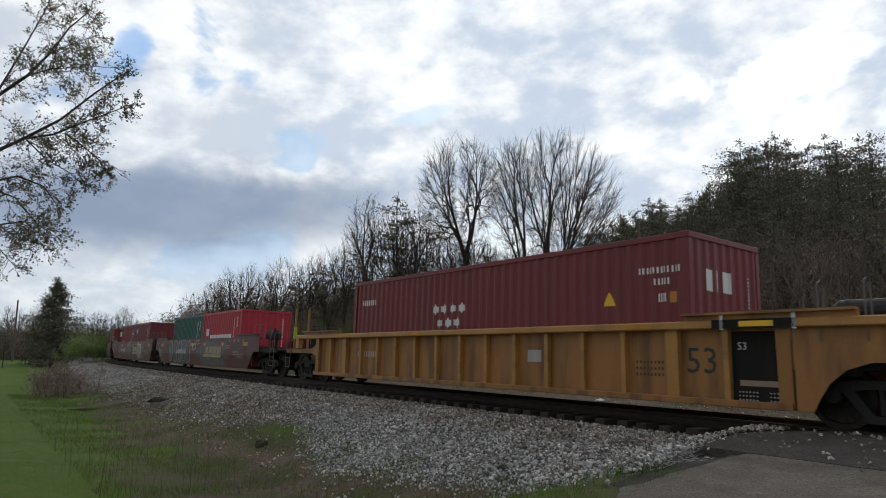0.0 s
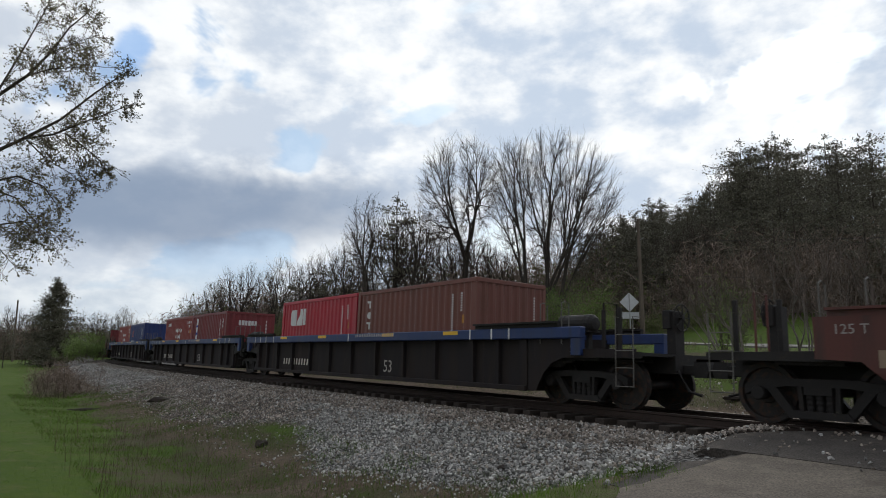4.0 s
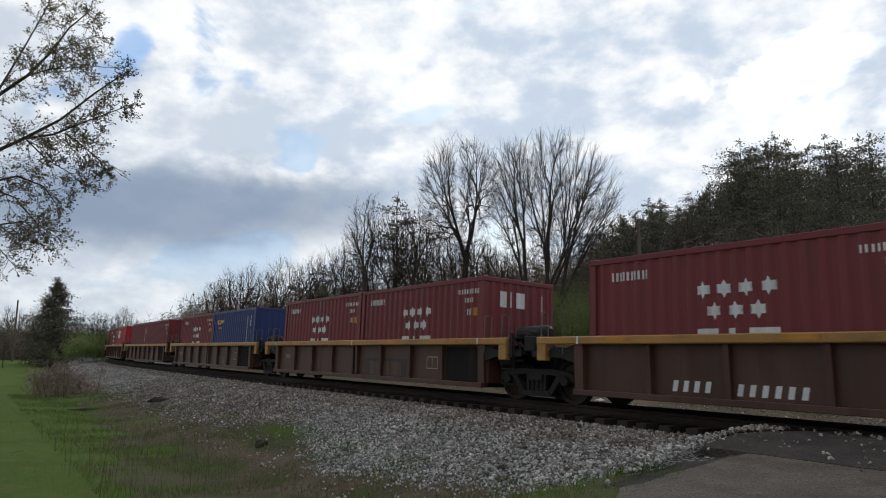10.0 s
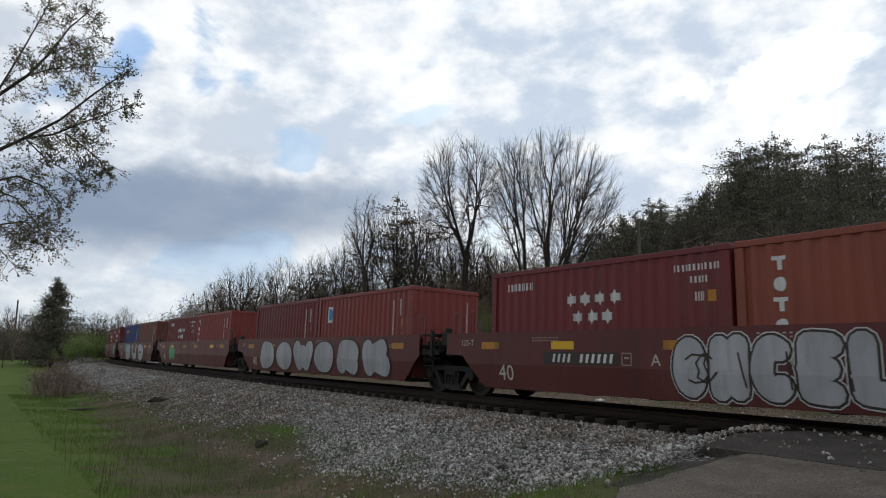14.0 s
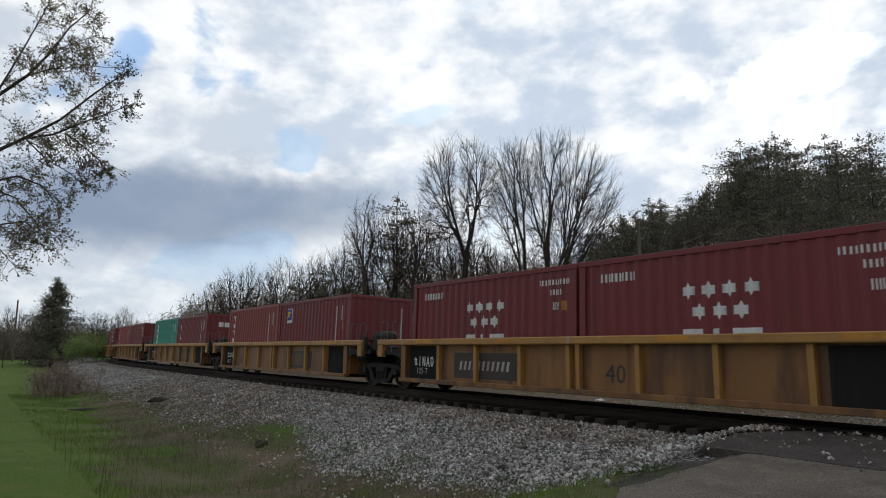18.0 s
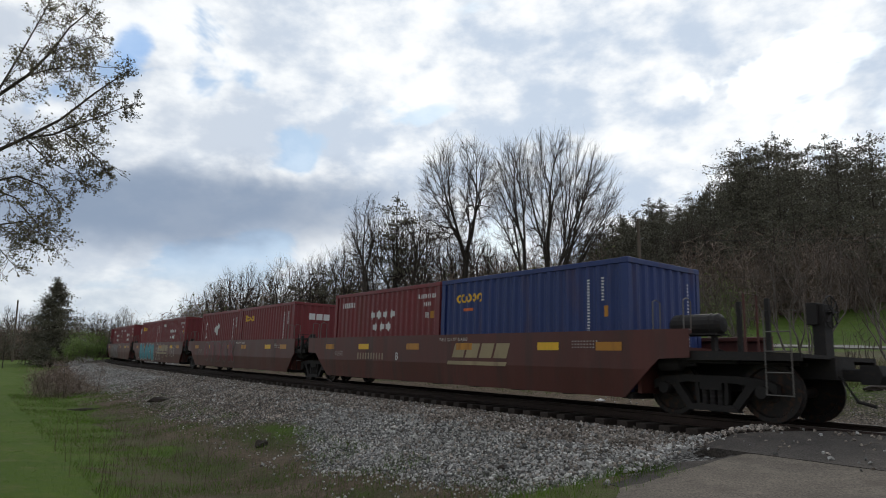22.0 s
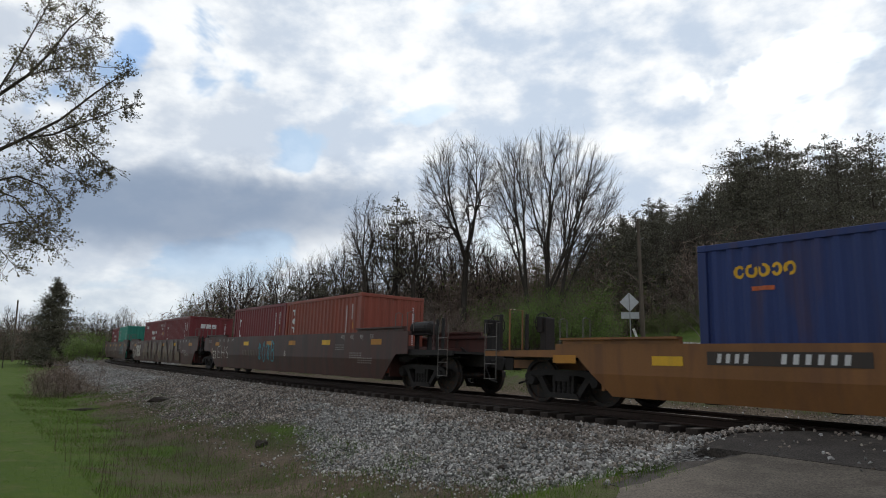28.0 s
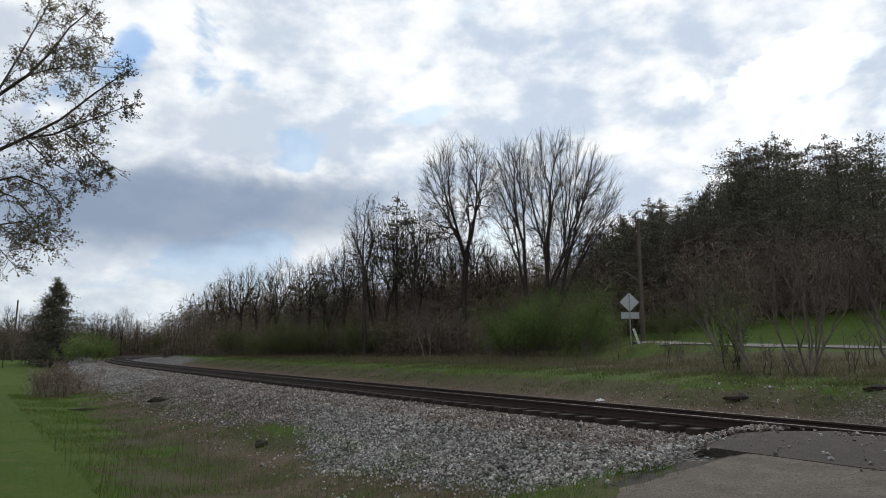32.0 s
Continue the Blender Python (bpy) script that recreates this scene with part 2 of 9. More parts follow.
M = {
    "maroon": paint("maroon_paint", (0.178, 0.028, 0.032)),
    "red": paint("red_paint", (0.42, 0.028, 0.045), dirt_amt=0.2),
    "brick": paint("brick_red_paint", (0.25, 0.045, 0.038)),
    "orange": paint("orange_brown_paint", (0.27, 0.065, 0.040)),
    "brown": paint("brown_paint", (0.17, 0.060, 0.045)),
    "navy": paint("navy_paint", (0.022, 0.042, 0.155)),
    "teal": paint("teal_paint", (0.035, 0.27, 0.20), dirt_amt=0.2),
    "dkgreen": paint("dark_green_paint", (0.016, 0.085, 0.065)),
    "yellow_car": paint("yellow_car_paint", (0.315, 0.145, 0.040), dirt=(0.115, 0.050, 0.026), dirt_at=0.47, dirt_amt=0.7, var=0.2),
    "yellow_sill": paint("yellow_sill_paint", (0.40, 0.205, 0.055), dirt=(0.14, 0.07, 0.03), dirt_at=0.55, dirt_amt=0.5, var=0.2, stretch=(0.5, 1, 1)),
    "ochre_car": paint("grimy_ochre_car_paint", (0.235, 0.108, 0.036), dirt=(0.085, 0.042, 0.025), dirt_at=0.46, dirt_amt=0.75, var=0.25),
    "brown_car": paint("rusty_brown_car_paint", (0.092, 0.043, 0.029), dirt=(0.060, 0.026, 0.018), dirt_at=0.48, dirt_amt=0.7, var=0.25),
    "umber_car": paint("umber_car_paint", (0.118, 0.058, 0.032), dirt=(0.07, 0.04, 0.025), dirt_at=0.5, dirt_amt=0.7, var=0.25),
    "maroon_car": paint("maroon_car_paint", (0.125, 0.030, 0.028), dirt=(0.06, 0.03, 0.025), dirt_at=0.55, dirt_amt=0.5),
    "oxide_car": paint("oxide_brown_car_paint", (0.108, 0.034, 0.027), dirt=(0.05, 0.03, 0.025), dirt_at=0.52, dirt_amt=0.6, var=0.2),
    "dark_car": paint("dark_grimy_brown_car_paint", (0.084, 0.034, 0.028), dirt=(0.04, 0.03, 0.027), dirt_at=0.5, dirt_amt=0.7, var=0.25),
    "blue_car": paint("grimy_blue_car_paint", (0.024, 0.020, 0.021), rough=0.8, spec=0.2, dirt=(0.032, 0.024, 0.021), dirt_at=0.45, dirt_amt=0.8, var=0.3),
    "blue_sill": paint("blue_sill_paint", (0.016, 0.036, 0.120), dirt=(0.03, 0.03, 0.03), dirt_at=0.55, dirt_amt=0.5),
    "amber_car": paint("amber_car_paint", (0.25, 0.110, 0.036), dirt=(0.16, 0.07, 0.035), dirt_at=0.48, dirt_amt=0.6, var=0.2),
    "black_panel": paint("black_panel_paint", (0.020, 0.018, 0.017), rough=0.85, spec=0.12, dirt=(0.05, 0.042, 0.035), dirt_at=0.6),
    "grime": surf("grimy_steel", (0.019, 0.016, 0.015), rough=0.75, var=0.3, scale=4, dirt=(0.055, 0.036, 0.025), dirt_at=0.58, dirt_amt=0.45),
    "wheel": surf("wheel_steel", (0.035, 0.030, 0.028), rough=0.6, metal=0.3, scale=5, dirt=RUST, dirt_at=0.5),
    "tread": surf("polished_wheel_rim", (0.30, 0.29, 0.28), rough=0.35, metal=0.9, bump=0.02),
    "steel": surf("galvanised_steel", (0.36, 0.36, 0.35), rough=0.5, metal=0.6, var=0.2, scale=3, bump=0.05),
    "bar_white": paint("grab_bar_worn_paint", (0.13, 0.12, 0.108), dirt_amt=0.5),
    "white_mark": paint("white_lettering_paint", (0.68, 0.67, 0.66), var=0.08, dirt_amt=0.25, dirt_at=0.6),
    "worn_white": paint("worn_white_lettering_paint", (0.42, 0.38, 0.35), var=0.2, dirt_at=0.5, dirt=(0.15, 0.09, 0.07)),
    "cream_mark": paint("faded_cream_lettering_paint", (0.30, 0.22, 0.15), var=0.2, dirt_at=0.5, dirt=(0.12, 0.07, 0.05)),
    "yellow_mark": paint("yellow_reflector", (0.80, 0.46, 0.03), var=0.1, dirt_amt=0.3),
    "old_yellow": paint("dull_yellow_reflector", (0.50, 0.22, 0.03), var=0.15, dirt_amt=0.5, dirt_at=0.5),
    "lime_band": paint("lime_yellow_band_paint", (0.42, 0.45, 0.03), dirt_amt=0.4),
    "blue_mark": paint("sky_blue_decal", (0.05, 0.32, 0.62)),
    "royal_mark": paint("royal_blue_decal", (0.025, 0.055, 0.30)),
    "orange_mark": paint("orange_decal", (0.70, 0.16, 0.05)),
    "black_mark": paint("black_lettering_paint", (0.045, 0.035, 0.03)),
    "silver_tag": paint("silver_spray_paint", (0.40, 0.40, 0.42), var=0.25, scale=2.5, dirt=(0.22, 0.20, 0.2), dirt_at=0.5),
    "cyan_tag": paint("cyan_spray_paint", (0.05, 0.27, 0.33), var=0.25, scale=2.5),
    "violet_tag": paint("violet_spray_paint", (0.085, 0.068, 0.145), var=0.3, scale=2.5),
    "mint_tag": paint("mint_spray_paint", (0.10, 0.42, 0.24), var=0.25, scale=2.5),
    "lime_tag": paint("olive_green_spray_paint", (0.26, 0.26, 0.10), var=0.2, scale=2.5),
    "pink_tag": paint("pink_spray_paint", (0.34, 0.18, 0.19), var=0.2, scale=2.5),
    "slate_tag": paint("weathered_blue_grey_spray_paint", (0.120, 0.132, 0.150), var=0.45, scale=3.0, dirt=(0.075, 0.035, 0.030), dirt_at=0.44, dirt_amt=0.85),
    "ghost_tan": paint("faded_tan_spray_paint", (0.165, 0.115, 0.080), var=0.35, scale=2.5, dirt=(0.08, 0.045, 0.036), dirt_at=0.48, dirt_amt=0.85),
    "gold_mark": paint("faded_gold_lettering_paint", (0.34, 0.265, 0.15), var=0.2, dirt=(0.12, 0.07, 0.05), dirt_at=0.56, dirt_amt=0.6),
    "pale_mark": paint("off_white_lettering_paint", (0.55, 0.50, 0.44), var=0.12, dirt=(0.2, 0.12, 0.09), dirt_at=0.58, dirt_amt=0.4),
    "ghost_tag": paint("faded_grey_spray_paint", (0.125, 0.105, 0.10), var=0.4, scale=3, dirt=(0.09, 0.05, 0.045), dirt_at=0.45, dirt_amt=0.9),
    "red_tag": paint("dark_red_spray_paint", (0.16, 0.02, 0.025), var=0.3, scale=2.5, dirt=(0.06, 0.035, 0.03), dirt_at=0.45, dirt_amt=0.8),
    "rail": surf("rusty_rail_steel", (0.050, 0.033, 0.027), rough=0.7, metal=0.3, scale=3, bump=0.1),
    "rail_top": surf("worn_rail_head", (0.085, 0.068, 0.058), rough=0.6, metal=0.5, scale=4, bump=0.03),
    "tie": surf("creosoted_timber", (0.040, 0.030, 0.024), rough=0.9, scale=3, fine=30, grain=0.3, stretch=(8, 0.6, 4), bump=0.3),
    "stone": surf("grey_ballast_stone", (0.30, 0.295, 0.285), rough=0.9, var=0.3, scale=9, fine=80, grain=0.25, bump=0.2),
    "asphalt": surf("worn_grey_asphalt", (0.155, 0.132, 0.108), spec=0.10, rough=0.93, var=0.3, scale=0.9, fine=45, grain=0.5, bump=0.6, dirt=(0.085, 0.072, 0.060), dirt_at=0.50, dirt_amt=0.6, scuff=(0.24, 0.205, 0.165), scuff_amt=0.35),
    "new_asphalt": surf("dark_asphalt_patch", (0.072, 0.063, 0.056), spec=0.10, rough=0.92, var=0.3, scale=1.6, fine=45, grain=0.55, bump=0.6, dirt=(0.13, 0.108, 0.088), dirt_at=0.56, dirt_amt=0.5),
    "far_road": surf("pale_road_surface", (0.15, 0.142, 0.128), rough=0.9, scale=0.5, bump=0.05),
    "bark": surf("dark_bark", (0.070, 0.060, 0.052), spec=0.06, rough=0.95, scale=3, fine=20, grain=0.3, stretch=(2, 2, 0.4), bump=0.4),
    "pale_bark": surf("pale_grey_bark", (0.20, 0.175, 0.152), spec=0.06, rough=0.95, scale=3, fine=20, grain=0.3, bump=0.3),
    "twig": surf("brown_twigs", (0.120, 0.095, 0.080), spec=0.06, rough=0.95, scale=0.4, var=0.3, bump=0),
    "bud_leaf": surf("olive_bud_leaves", (0.15, 0.138, 0.085), spec=0.06, rough=0.7, scale=1.0, var=0.4, fine=9, grain=0.4, bump=0, trans=0.15),
    "needles": surf("pine_needles", (0.150, 0.140, 0.105), spec=0.06, rough=0.8, scale=0.5, var=0.4, fine=3, grain=0.4, bump=0),
    "young_leaf": surf("fresh_green_leaves", (0.155, 0.215, 0.070), spec=0.06, rough=0.7, scale=0.8, var=0.4, fine=5, grain=0.35, bump=0, trans=0.1),
    "dull_leaf": surf("dull_olive_leaves", (0.125, 0.138, 0.062), spec=0.06, rough=0.8, scale=0.8, var=0.4, fine=5, grain=0.35, bump=0),
    "crown_twig": surf("dark_crown_twigs", (0.068, 0.055, 0.047), spec=0.05, rough=0.95, scale=0.4, var=0.3, bump=0),
    "grey_twig": surf("grey_brown_twigs", (0.15, 0.125, 0.108), spec=0.05, rough=0.95, scale=0.4, var=0.3, bump=0),
    "haze_twig": surf("dense_brown_twigs", (0.225, 0.172, 0.140), spec=0.06, rough=0.95, scale=0.5, var=0.35, bump=0),
    "dry_grass": surf("dry_grass_stalks", (0.150, 0.116, 0.084), spec=0.06, rough=0.9, scale=0.6, var=0.35, fine=6, grain=0.3, bump=0),
    "weed_stalk": surf("dead_weed_stalks", (0.115, 0.088, 0.062), spec=0.06, rough=0.95, scale=0.8, var=0.3, bump=0),
    "green_grass": surf("green_grass_blades", (0.085, 0.145, 0.022), spec=0.06, rough=0.85, scale=0.5, var=0.4, fine=4, grain=0.3, bump=0),
    "bank_grass": surf("dull_bank_grass", (0.105, 0.125, 0.045), spec=0.06, rough=0.9, scale=0.5, var=0.4, fine=4, grain=0.3, bump=0),
    "sign_back": surf("bare_aluminium_sign_back", (0.50, 0.51, 0.52), rough=0.45, metal=0.5, scale=4, var=0.1, bump=0.03),
    "pole": surf("weathered_pole_timber", (0.12, 0.095, 0.075), rough=0.95, scale=2, stretch=(4, 4, 0.3), bump=0.3),
    "wire": surf("black_cable", (0.03, 0.03, 0.03), rough=0.6, bump=0),
    "litter": surf("white_plastic_litter", (0.70, 0.69, 0.66), rough=0.6, scale=6, bump=0.1),
    "house_wall": surf("grey_house_siding", (0.30, 0.30, 0.29), rough=0.8, bump=0.1),
    "house_roof": surf("dark_roof_shingle", (0.08, 0.075, 0.07), rough=0.9, bump=0.3),
}


def ground_material():
    """One sheet of ground whose zones (lawn, stone, bare soil) come from masks on its mesh, broken up by noise."""
    m = bpy.data.materials.new("ground")
    m.use_nodes = True
    nt = m.node_tree
    b = nt.nodes["Principled BSDF"]
    L = nt.links.new
    co = nt.nodes.new("ShaderNodeTexCoord")

    def nz(sc, det=5, rough=0.6):
        n = nt.nodes.new("ShaderNodeTexNoise")
        n.inputs["Scale"].default_value, n.inputs["Detail"].default_value, n.inputs["Roughness"].default_value = sc, det, rough
        L(co.outputs["Object"], n.inputs["Vector"])
        return n.outputs["Fac"]

    def mr(v, a, b_, lo=0.0, hi=1.0):
        n = nt.nodes.new("ShaderNodeMapRange")
        n.inputs["From Min"].default_value, n.inputs["From Max"].default_value = a, b_
        n.inputs["To Min"].default_value, n.inputs["To Max"].default_value = lo, hi
        L(v, n.inputs["Value"])
        return n.outputs["Result"]

    def mix(f, a, b_):
        n = nt.nodes.new("ShaderNodeMix")
        n.data_type = "RGBA"
        L(f, n.inputs["Factor"])
        for s, v in ((n.inputs["A"], a), (n.inputs["B"], b_)):
            if isinstance(v, tuple):
                s.default_value = (*v, 1)
            else:
                L(v, s)
        return n.outputs["Result"]

    def add(a, b_, op="ADD"):
        n = nt.nodes.new("ShaderNodeMath")
        n.operation = op
        for i, v in enumerate((a, b_)):
            if isinstance(v, (int, float)):
                n.inputs[i].default_value = v
            else:
                L(v, n.inputs[i])
        return n.outputs[0]

    def mask(name, wob, w=0.12):
        a = nt.nodes.new("ShaderNodeAttribute")
        a.attribute_name = name
        return mr(add(a.outputs["Fac"], add(add(wob, -0.5), 1.0, "MULTIPLY")), 0.5 - w, 0.5 + w)

    n1, n2, n3, n4 = nz(0.35), nz(2.2), nz(9.0), nz(45.0, 3)
    grass = mix(mr(n1, 0.3, 0.7), (0.064, 0.106, 0.012), (0.092, 0.134, 0.018))
    grass = mix(mr(n2, 0.52, 0.7), grass, (0.125, 0.130, 0.050))
    grass = mix(mr(n3, 0.45, 0.75), grass, (0.060, 0.100, 0.025))
    scrub = mix(mr(n2, 0.35, 0.65), (0.092, 0.072, 0.046), (0.076, 0.092, 0.030))
    scrub = mix(mr(n3, 0.5, 0.7), scrub, (0.120, 0.096, 0.062))
    soil = mix(mr(n3, 0.35, 0.65), (0.090, 0.066, 0.046), (0.155, 0.115, 0.080))
    soil = mix(mr(n4, 0.6, 0.72), soil, (0.34, 0.26, 0.18))      # dead leaves
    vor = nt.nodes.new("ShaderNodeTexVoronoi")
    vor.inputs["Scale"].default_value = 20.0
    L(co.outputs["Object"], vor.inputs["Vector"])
    sepc = nt.nodes.new("ShaderNodeSeparateColor")
    L(vor.outputs["Color"], sepc.inputs[0])
    stone = mix(sepc.outputs[0], (0.22, 0.212, 0.20), (0.52, 0.495, 0.46))
    stone = mix(mask("worn", n2, 0.3), stone, mix(sepc.outputs[1], (0.10, 0.082, 0.066), (0.34, 0.27, 0.215)))
    # cell edges go near-black: shade in the gaps between stones, put into the colour
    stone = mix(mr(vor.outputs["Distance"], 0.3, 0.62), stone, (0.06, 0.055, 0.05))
    col = mix(mask("lawn", n2), scrub, grass)
    col = mix(mask("soil", n2), col, soil)
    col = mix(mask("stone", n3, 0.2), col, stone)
    L(col, b.inputs["Base Color"])
    b.inputs["Roughness"].default_value = 0.95
    b.inputs["Specular IOR Level"].default_value = 0.15
    bp = nt.nodes.new("ShaderNodeBump")
    bp.inputs["Strength"].default_value, bp.inputs["Distance"].default_value = 0.6, 0.06
    L(add(n3, n4), bp.inputs["Height"])
    L(bp.outputs[0], b.inputs["Normal"])
    return m


def leafy(key, amount):
    """Thin leaves and blades let part of the light through."""
    nt = M[key].node_tree
    b = nt.nodes["Principled BSDF"]
    out = [n for n in nt.nodes if n.type == "OUTPUT_MATERIAL"][0]
    tr = nt.nodes.new("ShaderNodeBsdfTranslucent")
    mx = nt.nodes.new("ShaderNodeMixShader")
    mx.inputs[0].default_value = amount
    b.inputs["Subsurface Weight"].default_value = 0.0
    nt.links.new(b.inputs["Base Color"].links[0].from_socket, tr.inputs["Color"])
    nt.links.new(b.outputs[0], mx.inputs[1])
    nt.links.new(tr.outputs[0], mx.inputs[2])
    nt.links.new(mx.outputs[0], out.inputs["Surface"])


for key_, amount_ in (("green_grass", 0.45), ("bank_grass", 0.4), ("dry_grass", 0.35), ("young_leaf", 0.45), ("dull_leaf", 0.35), ("bud_leaf", 0.18)):
    leafy(key_, amount_)
M["ground"] = ground_material()


def loose_stone(name, color, dirt, amount, lo, hi):
    """Crushed stone, each piece its own grey."""
    m = surf(name, color, rough=0.92, var=0.28, scale=0.8, fine=60, grain=0.2, bump=0.15, dirt=dirt, dirt_at=0.46, dirt_amt=amount, spec=0.1)
    nt = m.node_tree
    g = nt.nodes.new("ShaderNodeNewGeometry")
    r = nt.nodes.new("ShaderNodeMapRange")
    r.inputs["To Min"].default_value, r.inputs["To Max"].default_value = lo, hi
    nt.links.new(g.outputs["Random Per Island"], r.inputs["Value"])
    h = [n for n in nt.nodes if n.type == "HUE_SAT"][0]
    b = nt.nodes["Principled BSDF"]
    mul = nt.nodes.new("ShaderNodeVectorMath")
    mul.operation = "SCALE"
    src = b.inputs["Base Color"].links[0].from_socket
    nt.links.new(src, mul.inputs[0])
    nt.links.new(r.outputs[0], mul.inputs["Scale"])
    nt.links.new(mul.outputs[0], b.inputs["Base Color"])
    return m


M["loose_stone"] = loose_stone("loose_ballast_stone", (0.300, 0.258, 0.222), (0.150, 0.116, 0.090), 0.65, 0.35, 1.7)
M["fresh_stone"] = loose_stone("fresh_ballast_stone", (0.450, 0.432, 0.405), (0.31, 0.29, 0.262), 0.45, 0.30, 1.7)

# ---- helpers for building ----
def part(name, bm, material, parent=None, label=""):
    """Links a bmesh (or a finished mesh) as one mesh object under a thing or a part."""
    if isinstance(bm, bpy.types.Mesh):
        me = bm
    else:
        me = bpy.data.meshes.new(name)
        bm.to_mesh(me)
        bm.free()
        me.materials.append(material)
    ob = new(name, me)
    ob.parent = parent
    return tagged(ob, label)


def mesh_of(name, verts, faces, material, smooth=False):
    me = bpy.data.meshes.new(name)
    me.from_pydata(np.asarray(verts, float).tolist(), [], faces if isinstance(faces, list) else np.asarray(faces).tolist())
    me.materials.append(material)
    if smooth:
        me.polygons.foreach_set("use_smooth", [True] * len(me.polygons))
    me.update()
    return me


def box(bm, x0, x1, y0, y1, z0, z1, bev=0.0):
    vs = [bm.verts.new((x, y, z)) for z in (z0, z1) for y in (y0, y1) for x in (x0, x1)]
    fs = [bm.faces.new([vs[i] for i in f]) for f in ((0, 2, 3, 1), (4, 5, 7, 6), (0, 1, 5, 4), (2, 6, 7, 3), (0, 4, 6, 2), (1, 3, 7, 5))]
    if bev:
        bmesh.ops.bevel(bm, geom=list({e for f in fs for e in f.edges}), offset=bev, segments=1, affect="EDGES")
    return fs


def tube(bm, pts, r, n=6):
    """A round bar through the points."""
    pts = [Vector(p) for p in pts]
    rings = []
    for i, p in enumerate(pts):
        d = (pts[min(i + 1, len(pts) - 1)] - pts[max(i - 1, 0)]).normalized()
        a = d.orthogonal().normalized()
        b = d.cross(a)
        rings.append([bm.verts.new(p + r * (math.cos(k * math.tau / n) * a + math.sin(k * math.tau / n) * b)) for k in range(n)])
    for u, v in zip(rings, rings[1:]):
        for k in range(n):
            bm.faces.new((u[k], u[(k + 1) % n], v[(k + 1) % n], v[k]))
    bm.faces.new(rings[0][::-1])
    bm.faces.new(rings[-1])


def lathe(bm, prof, axis="y", n=24, at=(0, 0, 0)):
    """A turned shape: prof is a list of (radius, distance along the axis)."""
    rings = []
    for r, d in prof:
        ring = []
        for k in range(n):
            c, s = r * math.cos(k * math.tau / n), r * math.sin(k * math.tau / n)
            p = {"y": (c, d, s), "x": (d, c, s), "z": (c, s, d)}[axis]
            ring.append(bm.verts.new(Vector(p) + Vector(at)))
        rings.append(ring)
    for u, v in zip(rings, rings[1:]):
        for k in range(n):
            bm.faces.new((u[k], u[(k + 1) % n], v[(k + 1) % n], v[k]))
    bm.faces.new(rings[0][::-1])
    bm.faces.new(rings[-1])
    bmesh.ops.recalc_face_normals(bm, faces=bm.faces)


def prism(bm, poly, y0, y1):
    """An (x, z) outline given thickness from y0 to y1."""
    a = [bm.verts.new((x, y0, z)) for x, z in poly]
    b = [bm.verts.new((x, y1, z)) for x, z in poly]
    bm.faces.new(a)
    bm.faces.new(b[::-1])
    n = len(poly)
    for k in range(n):
        bm.faces.new((a[k], b[k], b[(k + 1) % n], a[(k + 1) % n]))
    bmesh.ops.recalc_face_normals(bm, faces=bm.faces)


# ---- the track's line: s metres along it, away from the crossing; o metres across, towards the camera's side ----
X0, Y0, H0, KA, KB, S1, S2 = 3.774, 13.982, 0.9275, 0.00058, 0.00868, 32.1, 72.1
CANT = 0.0417            # the outer rail, on the camera's side, stands higher


def make_line():
    s = np.arange(-700, 720.1, 0.5)
    u = np.clip((s - S1) / (S2 - S1), 0, 1)
    w = np.clip((s - 115) / 40, 0, 1)
    k = (KA * (s > -30) + (KB - KA) * u * u * (3 - 2 * u)) * (1 - w * w * (3 - 2 * w))
    i0 = int(np.argmin(abs(s)))
    acc = lambda f: np.concatenate([[0], np.cumsum((f[1:] + f[:-1]) / 2 * 0.5)])
    h = acc(k)
    h = h - h[i0] + H0
    x, y = acc(-np.cos(h)), acc(np.sin(h))
    return s, x - x[i0] + X0, y - y[i0] + Y0, h


LS, LX, LY, LH = make_line()


def on_line(s, o=0.0):
    x, y, h = (np.interp(s, LS, a) for a in (LX, LY, LH))
    return x - o * np.sin(h), y - o * np.cos(h), h


def across(px, py):
    """s and o of places on the ground."""
    px, py = np.asarray(px, float).ravel(), np.asarray(py, float).ravel()
    bs, bo = np.zeros_like(px), np.full_like(px, 1e9)
    best = np.full_like(px, 1e18)
    cs, cx, cy, ch = LS[::6], LX[::6], LY[::6], LH[::6]
    for a in range(0, len(px), 4000):
        sl = slice(a, a + 4000)
        d = (px[sl, None] - cx) ** 2 + (py[sl, None] - cy) ** 2
        i = d.argmin(1)
        dx, dy = px[sl] - cx[i], py[sl] - cy[i]
        bs[sl] = cs[i] + (-dx * np.cos(ch[i]) + dy * np.sin(ch[i]))
        bo[sl] = -dx * np.sin(ch[i]) - dy * np.cos(ch[i])
    return bs, bo


def wave(x, y, f, seed=0.0):
    return (np.sin(x * f + seed) * np.cos(y * f * 1.3 + seed * 2.1) + np.sin((x * 0.7 - y * 0.8) * f * 1.9 + seed * 3.3) * 0.5) / 1.5


ss = lambda v, a, b: np.clip((v - a) / (b - a), 0, 1) ** 2 * (3 - 2 * np.clip((v - a) / (b - a), 0, 1))
ROAD_S0, ROAD_S1 = -4.05, -13.0


